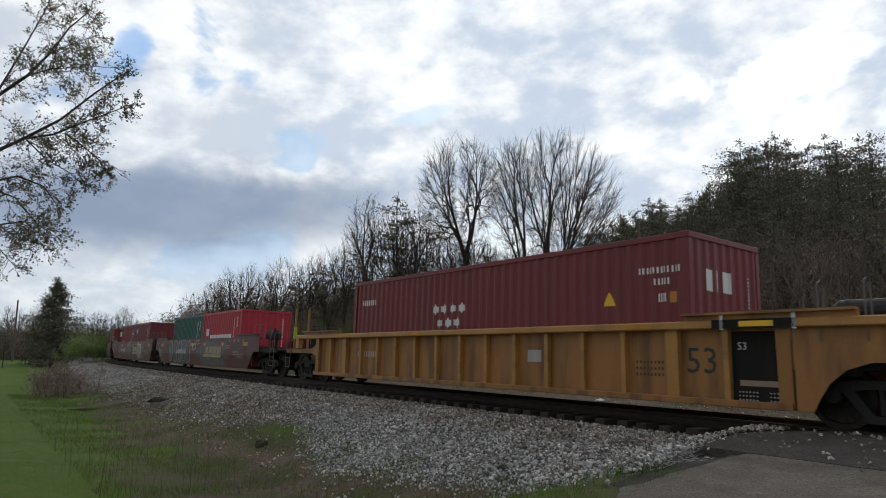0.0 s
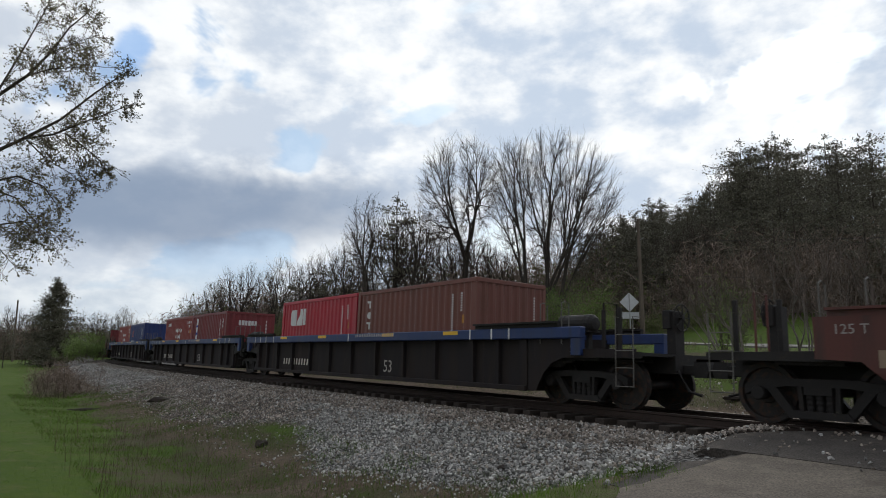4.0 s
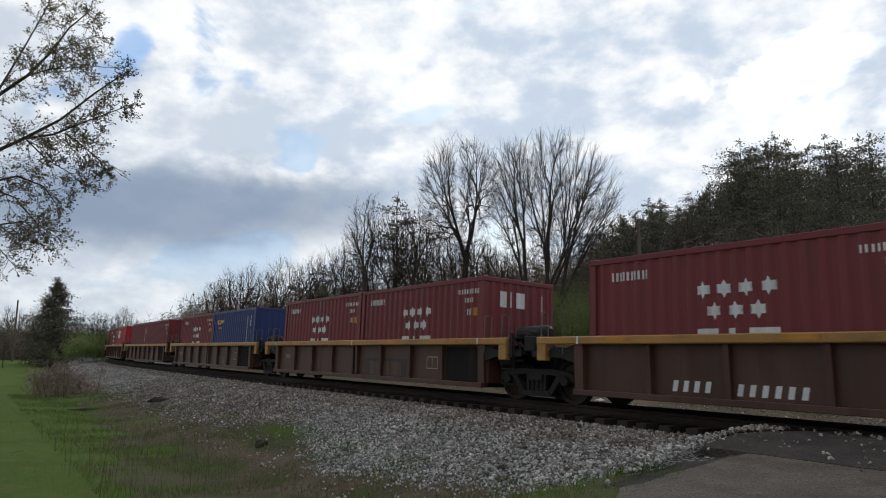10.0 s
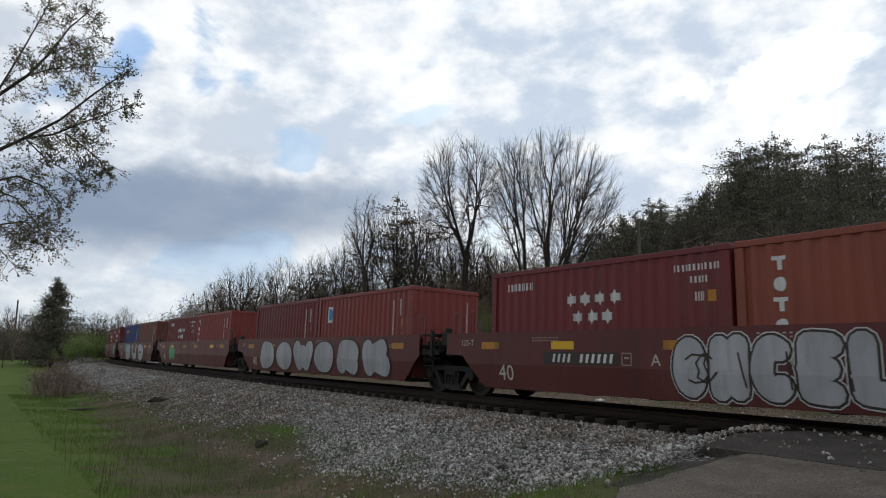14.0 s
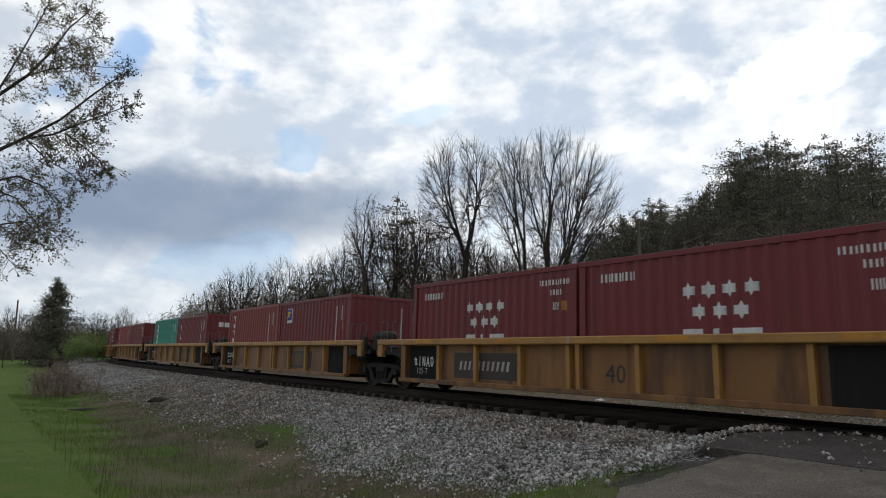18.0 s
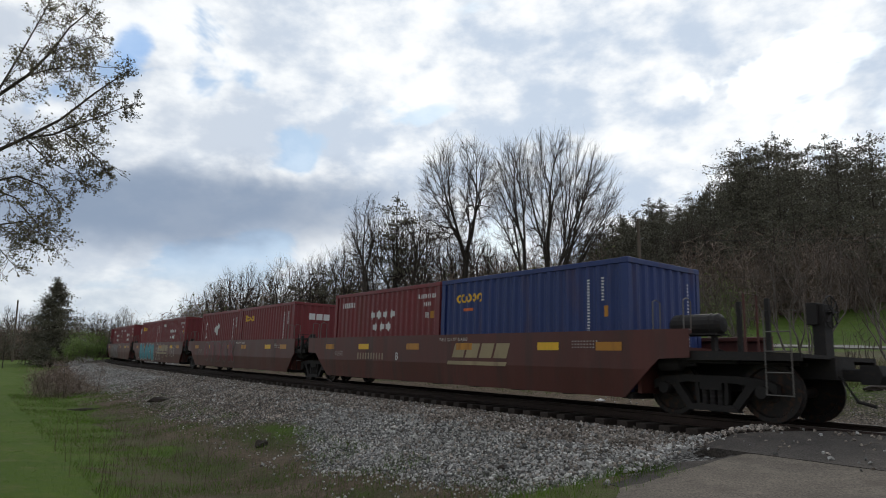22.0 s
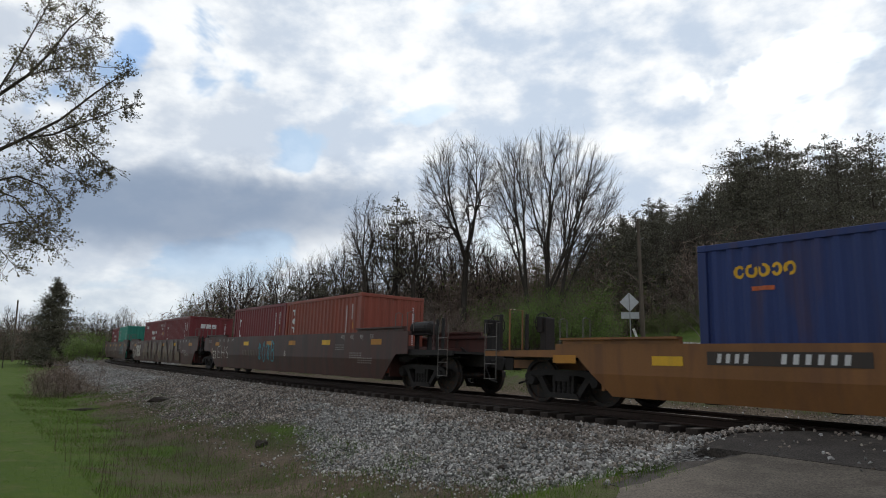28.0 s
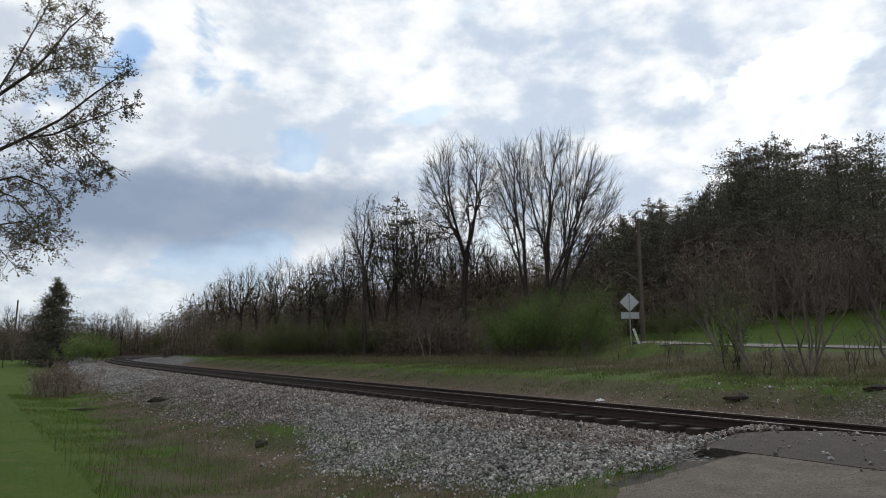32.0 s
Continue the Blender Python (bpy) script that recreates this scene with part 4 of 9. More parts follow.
LOGOS = {
    "stars": lambda h: [("white_mark", star_logo(0.05 if h < 4 else -1.0) + bars(-h + 0.98, 2.20, 0.85, 0.17, 10, 0.5) + block_logo(0.05 if h < 4 else -1.0, 0.87, 1.45, 0.56), "logo"), ("white_mark", serial_side(h), "marking")],
    "plain": lambda h: [("white_mark", serial_side(h), "marking")],
    "tall": lambda h: [("white_mark", serial_side(h, True), "marking")],
    "upright": lambda h: [("white_mark", [q for k in range(3) for q in (rect(-h + 0.75, 1.93 - 0.50 * k, 0.12, 0.38), rect(-h + 0.82, 1.93 - 0.50 * k + (0.1 if k == 0 else -0.08), 0.24, 0.09))], "logo"), ("white_mark", serial_side(h, True), "marking")],
    "uprightpatch": lambda h: LOGOS["upright"](h) + [("white_mark", [disc(-0.55, 1.72, 0.24, 0.20, 7), disc(-0.25, 1.86, 0.17, 0.17, 7), disc(-0.40, 1.58, 0.12, 0.16, 6)], "paint_patch")],
    "column": lambda h: [("white_mark", column_logo(-h + 0.72, 2.32, 0.22, 6, 0.33), "logo"), ("white_mark", serial_side(h, True), "marking")],
    "bigwhite": lambda h: [("white_mark", [[(-h + 0.80, 1.75), (-h + 0.92, 1.65), (-h + 1.28, 1.65), (-h + 1.28, 2.25), (-h + 0.92, 2.25), (-h + 0.80, 2.12)], [(-h + 1.36, 1.65), (-h + 1.82, 1.65), (-h + 1.82, 2.27), (-h + 1.66, 2.27)], rect(-h + 2.02, 1.96, 0.15, 0.62)], "logo"), ("white_mark", serial_side(h, True), "marking")],
    "crown": lambda h: [("white_mark", [rect(-h + 0.95, 2.20, 0.40, 0.34)], "logo"), ("royal_mark", [rect(-h + 0.95, 1.02, 0.40, 2.0)], "logo"),
                        ("white_mark", [disc(-h + 0.95, 1.78 - 0.42 * k, 0.13, 0.15) for k in range(4)], "logo"), ("white_mark", serial_side(h, True), "marking")],
    "cross": lambda h: [("orange_mark", [rect(-h + 1.25, 1.90, 1.0, 0.09), rect(-h + 1.25, 1.90, 0.12, 0.55, 1.25), rect(-h + 1.25, 1.90, 0.10, 0.5, -0.9)][1:], "logo"),
                        ("white_mark", bars(-h + 1.25, 1.22, 1.2, 0.26, 6, 0.3), "logo"), ("white_mark", serial_side(h, True), "marking")],
    "smallyellow": lambda h: [("yellow_mark", [q for k in range(5) for q in hook(-h + 0.74 + 0.205 * k, 2.07, 0.098, 0.115, 0.052, 0.5 + k, 6.0 + k, 9)], "logo"),
                        ("orange_mark", [rect(-h + 1.12, 1.78, 0.36, 0.07)], "logo"), ("white_mark", serial_side(h, True), "marking")],
    "strip": lambda h: [("white_mark", [rect(-h + 0.85, 1.50, 0.36, 1.6)], "logo"), ("tie", [disc(-h + 0.85, 2.08 - 0.36 * k, 0.10, 0.12, 8) for k in range(4)], "logo"), ("white_mark", serial_side(h, True), "marking")],
    "bluedot": lambda h: [("blue_mark", [disc(-h + 1.05, 2.02, 0.25, 0.25, 18)], "logo"), ("white_mark", [rect(-h + 0.92, 2.02, 0.4, 0.07)], "logo"), ("white_mark", serial_side(h, True), "marking")],
    "whitesquare": lambda h: [("white_mark", [rect(-h + 0.9, 1.95, 0.42, 0.55)], "label"), ("blue_mark", [disc(-h + 0.9, 1.95, 0.15, 0.2)], "label"), ("white_mark", serial_side(h, True), "marking")],
    "bluesquare": lambda h: [("white_mark", [rect(-h + 1.0, 2.05, 0.50, 0.56)], "logo"), ("royal_mark", [rect(-h + 1.0, 2.09, 0.44, 0.42)], "logo"),
                          ("yellow_mark", [rect(-h + 1.02, 2.17, 0.30, 0.07, 0.3), rect(-h + 0.98, 2.04, 0.20, 0.07, 0.3), rect(-h + 0.92, 2.08, 0.06, 0.3, 0.3)], "logo"), ("white_mark", serial_side(h, True), "marking")],
    "yellowrow": lambda h: [("yellow_mark", [rect(-h + 0.66, 2.22, 0.26, 0.07), rect(-h + 0.66, 2.10, 0.09, 0.24)] + [q for k in range(3) for q in hook(-h + 0.90 + 0.215 * k, 2.09, 0.10, 0.115, 0.055, 0.4 + 1.3 * k, 6.2 + 1.3 * k, 9)] + [rect(-h + 1.54, 2.09, 0.09, 0.23, 0.7), rect(-h + 1.54, 2.09, 0.09, 0.23, -0.7)], "logo"), ("white_mark", serial_side(h, True), "marking")],
    "smear": lambda h: [("royal_mark", [rect(-h + 1.2, 1.72, 1.0, 0.16, 0.6), rect(-h + 1.5, 1.86, 0.9, 0.12, 0.4)], "paint_smear"), ("white_mark", serial_side(h, True), "marking")],
    "gee": lambda h: [("yellow_mark", [rect(-h + 0.85, 2.28, 0.36, 0.07), rect(-h + 0.71, 2.05, 0.07, 0.5), rect(-h + 0.85, 1.83, 0.36, 0.07), rect(-h + 1.0, 1.93, 0.07, 0.2)], "logo"), ("yellow_mark", bars(-h + 0.75, 1.15, 0.06, 0.8, 6, 0.3, True), "logo"), ("white_mark", serial_side(h), "marking")],
    "flag": lambda h: [("white_mark", [rect(-h + 0.85, 1.60, 0.42, 0.36)] + wedge_letters(-h + 3.0, 1.18, 3.4, 0.55, 6, 0.0, 0.25), "logo"), ("white_mark", serial_side(h, True), "marking")],
}
COLOUR_WORDS = {"maroon": "maroon", "red": "bright red", "brick": "brick-red", "orange": "faded orange-brown", "brown": "brown", "navy": "navy blue", "teal": "teal green", "dkgreen": "dark green"}
LOGO_WORDS = {"stars": "white star pattern", "plain": "white marking bars", "tall": "white upright marking", "upright": "white upright logo", "uprightpatch": "white logo and splashed white patch",
              "column": "white logo column", "bigwhite": "large white logo", "crown": "blue and white logo strip", "cross": "orange cross logo", "smallyellow": "small yellow logo", "strip": "white logo strip",
              "bluedot": "round blue decal", "whitesquare": "white and blue square label", "bluesquare": "blue and yellow square logo", "yellowrow": "yellow logo", "smear": "blue paint smear", "gee": "yellow square logo", "flag": "white flag and logo"}
MADE = {}


def make_container(colour, logo, end_logo=False, length=6.058, height=2.591):
    key = (colour, logo, end_logo, length)
    if key in MADE:
        return copy_thing(MADE[key], Matrix.Identity(4))
    mat, h, w = M[colour], length / 2, 2.438
    box_ = new("shipping_container")
    tagged(box_, f"{COLOUR_WORDS[colour]} corrugated shipping container with {LOGO_WORDS[logo]}", "container", "containers on the train")
    post, rail = 0.16, 0.11

    def piece(name, key_, make, at=(0, 0, 0), rz=0.0, material=mat):
        ob = part(name, cached(key_, make, material), None, box_)
        ob.matrix_local = pose(*at, 0, 0, rz)
        return ob

    def bx(*a, bev=0.008):
        def make():
            bm = bmesh.new()
            box(bm, *a, bev)
            return bm
        return make
    y0 = -w / 2 + 0.012
    # sides
    side = ("side_panel", length, height)
    piece("side_panel", side, lambda: panel_mesh(-h + post, h - post, h, 0.15, height - rail), (0, y0, 0))
    piece("side_panel", side, None, (0, -y0, 0), 180)
    # ends, corrugated upright too
    ew = w / 2
    endk = ("end_panel", height)
    piece("end_panel", endk, lambda: panel_mesh(-ew + 0.12, ew - 0.12, ew, 0.15, height - rail), (h - 0.012, 0, 0), 90)
    piece("end_panel", endk, None, (-h + 0.012, 0, 0), -90)
    # roof, shallow ribs across

    def roof():
        bm = bmesh.new()
        n = int(length / 0.35)
        xs = np.linspace(-h + 0.06, h - 0.06, 2 * n)
        rows = [[bm.verts.new((x, y, height - 0.012 - (0.02 if (k // 2) % 2 else 0))) for y in (-ew + 0.05, ew - 0.05)] for k, x in enumerate(xs)]
        for a, b in zip(rows, rows[1:]):
            bm.faces.new((a[0], b[0], b[1], a[1]))
        return bm
    piece("roof", ("roof", length, height), roof)
    piece("floor", ("floor", length), bx(-h + 0.05, h - 0.05, -ew + 0.05, ew - 0.05, 0.05, 0.15))
    for sx in (1, -1):
        for sy in (1, -1):
            piece("corner_post", ("corner_post", height), bx(-post / 2, post / 2, -0.06, 0.06, 0.12, height - 0.12), (sx * (h - post / 2), sy * (ew - 0.06), 0))
            for z in (0.06, height - 0.055):
                piece("corner_casting", ("corner_casting",), bx(-0.09, 0.09, -0.083, 0.083, -0.06, 0.06, bev=0.012), (sx * (h - 0.088), sy * (ew - 0.080), z))
        piece("end_rail", ("end_rail",), bx(-0.05, 0.05, -ew + 0.12, ew - 0.12, -0.055, 0.055), (sx * (h - 0.05), 0, height - 0.056))
    for sy in (1, -1):
        piece("top_rail", ("top_rail", length), bx(-h + 0.17, h - 0.17, -0.035, 0.035, -0.055, 0.055), (0, sy * (ew - 0.037), height - 0.057))
        piece("bottom_rail", ("bottom_rail", length), bx(-h + 0.17, h - 0.17, -0.04, 0.04, -0.075, 0.075), (0, sy * (ew - 0.042), 0.08))
    # markings on the side that faces the crossing
    for n, (mk, shapes, name) in enumerate(LOGOS[logo](h)):
        groups = [shapes] if name == "marking" or len(shapes) > 24 else [[s] for s in shapes]
        for g, sh in enumerate(groups):
            lift = 0.004 * (n + 1) * (name != "marking")
            ob = piece(name if len(shapes) < 10 or name == "marking" else "star" if len(sh[0]) == 12 else name, (f"{name}_{logo}_{n}_{g}", length), lambda sh=sh: drape(flat_shapes(sh), h), (0, y0 - lift, 0), material=M[mk])
            if name == "marking":
                ob["kind"] = "stuff"
    if logo not in ("stars", "plain", "gee"):
        piece("plate", ("yellow_plate", length), lambda: drape(flat_shapes([rect(h - 0.56, 1.55, 0.13, 0.22)]), h), (0, y0, 0), material=M["old_yellow"])
    else:
        piece("plate", ("yellow_plate_low", length), lambda: drape(flat_shapes([rect(h - 0.36, 1.72, 0.13, 0.2)]), h), (0, y0, 0), material=M["old_yellow"])
    em = lambda k, shapes: piece(k.rsplit("_", 1)[0] if k.startswith("end_logo") else k, (f"{k}_end",), lambda: drape(flat_shapes(shapes), ew), (h - 0.012, 0, 0), 90, M["white_mark"])
    em("end_marking", bars(ew - 0.42, 1.4, 0.07, 1.7, 24, 0.45, True))["kind"] = "stuff"
    if end_logo:
        em(f"end_logo_{end_logo}", block_logo(-0.25, 2.06, 0.86, 0.40) if end_logo == "block" else bars(-0.15, 2.06, 0.95, 0.24, 6 if end_logo == "six" else 3, 0.2))
    if length > 7:
        piece("warning_triangle", ("warning_triangle",), lambda: drape(flat_shapes([[(h - 1.95, 1.62), (h - 1.65, 1.62), (h - 1.80, 1.90)]]), h), (0, y0, 0), material=M["yellow_mark"])
    MADE[key] = box_
    return box_


# ---- running gear ----
WHEEL_R = 0.4826


def wheelset_mesh():
    bm = bmesh.new()
    R = WHEEL_R
    prof = [(0.09, -1.02), (0.085, -0.82), (0.16, -0.81), (0.17, -0.79), (R * 0.80, -0.765), (R * 0.84, -0.815), (R, -0.81), (R, -0.735), (R + 0.028, -0.72), (R + 0.028, -0.69), (R * 0.84, -0.685), (R * 0.80, -0.735), (0.16, -0.68), (0.09, -0.66)]
    prof = prof + [(r, -d) for r, d in prof[::-1]]
    lathe(bm, prof, "y", 28)
    return bm


def frame_mesh():
    """A cast truck side frame: arched top, two slanting columns, spring seat and axle pedestals."""
    bm = bmesh.new()
    y0, y1 = -0.07, 0.07
    prism(bm, [(-1.12, 0.44), (-1.12, 0.60), (-0.98, 0.67), (-0.50, 0.72), (0.50, 0.72), (0.98, 0.67), (1.12, 0.60), (1.12, 0.44), (0.98, 0.52), (0.45, 0.60), (-0.45, 0.60), (-0.98, 0.52)], y0, y1)
    for s in (-1, 1):
        prism(bm, [(s * 0.78, 0.56), (s * 0.62, 0.58), (s * 0.34, 0.20), (s * 0.46, 0.16)], y0 + 0.01, y1 - 0.01)
        prism(bm, [(s * 0.30, 0.60), (s * 0.24, 0.60), (s * 0.22, 0.25), (s * 0.29, 0.25)], y0 + 0.02, y1 - 0.02)
        lathe(bm, [(0.02, -0.13), (0.10, -0.13), (0.115, -0.10), (0.115, 0.06)], "y", 14, (s * 0.89, 0, WHEEL_R))
    prism(bm, [(-0.48, 0.13), (0.48, 0.13), (0.40, 0.24), (-0.40, 0.24)], y0 - 0.02, y1 + 0.02)
    for k in (-0.14, 0.0, 0.14):
        lathe(bm, [(0.055, 0.24), (0.06, 0.28), (0.05, 0.32), (0.06, 0.36), (0.05, 0.40), (0.06, 0.44), (0.055, 0.48)], "z", 8, (k, 0, 0))
    box(bm, -0.20, 0.20, -0.08, 0.08, 0.48, 0.60)
    return bm


AXLES = []


def add_truck(car, x):
    bm = lambda: (lambda b: (box(b, -0.19, 0.19, -0.92, 0.92, 0.46, 0.66, 0.03), lathe(b, [(0.05, 0.60), (0.24, 0.60), (0.24, 0.78)], "z", 16), b)[-1])(bmesh.new())
    truck = part("truck", cached("bolster", bm, M["grime"]), None, car, "black grimy two-axle truck")
    truck.location = (x, 0, 0)
    for sy in (-1, 1):
        f = part("side_frame", cached("side_frame", frame_mesh, M["grime"]), None, truck)
        f.location = (0, sy * 1.0, 0)
    for sx in (-1, 1):
        a = part("wheelset", cached("wheelset", wheelset_mesh, M["wheel"]), None, truck, "dark steel wheels on an axle")
        a.location = (sx * 0.89, 0, WHEEL_R)
        AXLES.append((car, x + sx * 0.89, a))


# ---- well cars ----
KINDS = {
    # style, well half, joint half, coupler half, sill top, side, sill, raised ends, words
    "Y53": ("ribs", 8.15, 9.4, 11.27, 1.62, "yellow_car", "yellow_sill", True, "long ribbed yellow steel well car with rusty streaks"),
    "B53": ("smooth", 8.15, 9.59, 11.6, 1.62, "oxide_car", "oxide_car", True, "smooth-sided brown steel well car with faded markings and spray paint"),
    "U53": ("ribs", 8.15, 9.59, 11.65, 1.60, "blue_car", "blue_sill", True, "blue steel well car with grimy lower panels"),
    "R53": ("ribs", 8.15, 9.4, 11.6, 1.60, "umber_car", "umber_car", True, "long ribbed rust-brown steel well car"),
    "T40": ("wide", 6.40, 7.76, 9.7, 1.40, "brown_car", "yellow_sill", False, "short brown well car with a dull yellow top sill"),
    "M40": ("smooth", 6.40, 7.82, 9.85, 1.52, "maroon_car", "maroon_car", False, "smooth maroon well car with spray paint on its side"),
    "Y40": ("wide", 6.40, 7.95, 9.85, 1.40, "ochre_car", "yellow_sill", False, "short yellow steel well car with black end panels"),
    "N40": ("smooth", 6.40, 7.81, 9.9, 1.50, "oxide_car", "oxide_car", False, "smooth oxide-brown well car with faded markings"),
    "A53": ("smooth", 8.15, 9.4, 12.2, 1.24, "amber_car", "amber_car", True, "low smooth amber-yellow steel well car with faded red patches"),
    "D53": ("smooth", 8.15, 9.99, 11.8, 1.64, "dark_car", "dark_car", True, "dark grimy brown well car with sprayed outlines"),
}
SIDE = 1.42


def make_car(kind, lead, trail):
    """lead, trail: 'in' for an articulated joint, 'out' for a coupler end."""
    style, well, joint, coup, zt, side_m, sill_m, raised, words = KINDS[kind]
    car = new("well_car")
    tagged(car, words, "rail car", "well cars of the train")
    sm, tm, gm = M[side_m], M[sill_m], M["grime"]
    zb = 0.26

    def piece(name, key, make, mat, at=(0, 0, 0), rz=0.0, label=""):
        ob = part(name, cached((name, *key), make, mat), None, car, label)
        ob.matrix_local = pose(*at, 0, 0, rz)
        return ob

    def boxes(*bs, bev=0.0):
        def make():
            bm = bmesh.new()
            for b in bs:
                box(bm, *b, bev)
            return bm
        return make

    # sides
    for sy in (-1, 1):
        y = sy * SIDE
        if style == "smooth":
            def side():
                bm = bmesh.new()
                zc = zb + (zt - zb) * 0.42          # a crease along the side
                ends = [joint - 0.95 if lead == "in" else well + 1.1, joint - 0.28 if trail == "in" else well + 1.1]
                if sy > 0:
                    ends = ends[::-1]
                xr, xl = ends
                foot = well - 0.30
                zm = 0.98
                at = lambda z: foot + (z - zb) / (zm - zb) * 0.80
                prism(bm, [(-at(zc), zc), (at(zc), zc), (at(zm), zm), (xr, zm + 0.03), (xr, zt), (-xl, zt), (-xl, zm + 0.03), (-at(zm), zm)], -0.03, 0.0)
                prism(bm, [(-foot, zb), (foot, zb), (at(zc), zc), (-at(zc), zc)], -0.03, 0.0)
                for v in bm.verts:
                    if v.co.z < zc - 0.01:
                        v.co.y += 0.075
                return bm
            piece("side_wall", (kind, sy, lead, trail), side, sm, (0, y, 0), 0 if sy < 0 else 180)
            piece("top_chord", (kind, lead, trail), boxes((-(joint - 0.28 if trail == "in" else well + 1.1), joint - 0.95 if lead == "in" else well + 1.1, -0.06, 0.06, zt - 0.09, zt), bev=0.015), tm, (0, sy * (SIDE - 0.035), 0))
        else:
            piece("side_wall", (kind,), boxes((-well + 0.05, well - 0.05, -0.012, 0.012, zb, zt - 0.12)), sm, (0, sy * (SIDE - 0.155), 0))
            ch = 0.16 if style == "wide" else (0.24 if kind == "U53" else 0.14)
            xr, xl = (joint - 0.55 if lead == "in" else well + 1.55), (joint - 0.40 if trail == "in" else well + 1.55)
            piece("top_chord", (kind, lead, trail), boxes((-xl, xr, -0.09, 0.09, zt - ch, zt), bev=0.02), tm, (0, sy * (SIDE - 0.03), 0))
            for sx, x in ((1, xr), (-1, -xl)):
                piece("end_bracket", (kind,), boxes((-0.13, 0.13, -0.075, 0.075, zt - ch - 0.34, zt - ch + 0.02), bev=0.01), tm, (x - sx * 0.14, sy * (SIDE - 0.03), 0))
            piece("bottom_rail", (kind,), boxes((-well + 0.05, well - 0.05, -0.05, 0.02, zb - 0.02, zb + 0.09), bev=0.01), sm, (0, y * 0.99, 0), 0 if sy < 0 else 180)
            xs = [0.13, 1.57, 3.12, 4.62] if style == "wide" else [0.0, 1.53, 3.06, 4.6, 6.1, 7.1] if kind == "U53" else [0.0, 1.0, 2.0, 3.0, 4.0, 5.0, 6.05, 7.05]
            wd = 0.10

            def rib(w=wd):
                bm = bmesh.new()
                prism(bm, [(-w / 2, zb), (w / 2, zb), (w / 2, zt - 0.13), (-w / 2, zt - 0.13)], -0.145, 0.0)
                for v in bm.verts:
                    if v.co.z < 0.5 and v.co.y < -0.05:
                        v.co.y += 0.03
                return bm
            for x in xs:
                for sx in (-1, 1) if x else (1,):
                    broad = x in (6.05, 6.1)
                    piece("rib", (kind, broad), (lambda: rib(0.24)) if broad else rib, tm if kind in ("Y53", "Y40") else sm, (sx * x, sy * (SIDE - 0.165), 0), 0 if sy < 0 else 180)
            for sx in (-1, 1):
                piece("end_post", (kind,), lambda: rib(0.22), sm, (sx * (well - 0.16), sy * (SIDE - 0.155), 0), 0 if sy < 0 else 180)
        if raised:
            for sx, st in ((1, lead), (-1, trail)):
                x0, x1 = 6.35, well + 0.9
                piece("raised_end", (kind, sx), boxes((min(sx * x0, sx * x1), max(sx * x0, sx * x1), -0.05, 0.05, zt, zt + 0.10), (min(sx * x0, sx * x1), max(sx * x0, sx * x1), -0.13, 0.05, zt + 0.085, zt + 0.125), bev=0.0), sm if kind != "U53" else gm, (0, sy * (SIDE - 0.02), 0), 0 if sy < 0 else 0)
    # floor: cross members, open between
    fl = [(-well + 0.3 + k * (2 * well - 0.6) / 8 - 0.12, -well + 0.3 + k * (2 * well - 0.6) / 8 + 0.12, -SIDE + 0.12, SIDE - 0.12, 0.24, 0.345) for k in range(9)]
    tagged(piece("floor_beams", (kind,), boxes(*fl), gm), kind="stuff")
    for sx, st in ((1, lead), (-1, trail)):
        piece("bulkhead", (kind,), boxes((-0.04, 0.04, -SIDE + 0.12, SIDE - 0.12, 0.35, min(1.25, zt - 0.1))), sm, (sx * (well - 0.02), 0, 0))
        xe = joint - 0.12 if st == "in" else coup - 0.55
        # end deck with its side sills
        def deck(xe=xe):
            bm = bmesh.new()
            box(bm, well, xe, -0.35, 0.35, 0.72, 1.06)
            box(bm, well, xe - 0.05, -1.30, 1.30, 1.03, 1.09)
            for s in (-1, 1):
                prism(bm, [(well - 0.05, 0.86), (well + 0.35, 0.97), (xe - 0.05, 0.98), (xe - 0.05, 1.10), (well + 0.3, 1.14), (well - 0.05, min(zt - 0.15, 1.30))], s * 1.34 - 0.03, s * 1.34 + 0.03)
            return bm
        piece("end_platform", (kind, st), deck, sm if kind in ("Y53", "A53") else gm, (0, 0, 0), 0 if sx > 0 else 180)
        # air tank above the leading end, brake wheel on coupler ends
        if sx > 0 and not (st == "in" and style == "smooth"):
            def tank():
                bm = bmesh.new()
                lathe(bm, [(0.02, -0.52), (0.13, -0.50), (0.20, -0.42), (0.20, 0.42), (0.13, 0.50), (0.02, 0.52)], "x", 16)
                for x in (-0.3, 0.3):
                    lathe(bm, [(0.208, x - 0.02), (0.208, x + 0.02)], "x", 16)
                return bm
            xt = (joint - 0.35 if st == "in" else well + 0.85)
            piece("air_tank", (), tank, gm, (xt, -0.75, max(zt + 0.10, 1.50)), 0, "grimy steel air tank on the end deck")
            piece("tank_stand", (kind,), boxes((-0.35, -0.28, -0.06, 0.06, 1.05, max(zt - 0.06, 1.34)), (0.28, 0.35, -0.06, 0.06, 1.05, max(zt - 0.06, 1.34)), (-0.45, 0.45, -0.20, 0.20, max(zt - 0.08, 1.32), max(zt - 0.05, 1.35))), gm, (xt, -0.75, 0))
        for k, y in enumerate((-1.15, -0.8, 0.8)):
            piece("brake_rod", (kind, st, k), lambda y=y: (lambda b: (tube(b, [(well + 0.15, y, 0.98), (xe - 0.3, y * 0.8, 0.94)], 0.03, 6), b)[-1])(bmesh.new()), gm, (0, 0, 0), 0 if sx > 0 else 180)
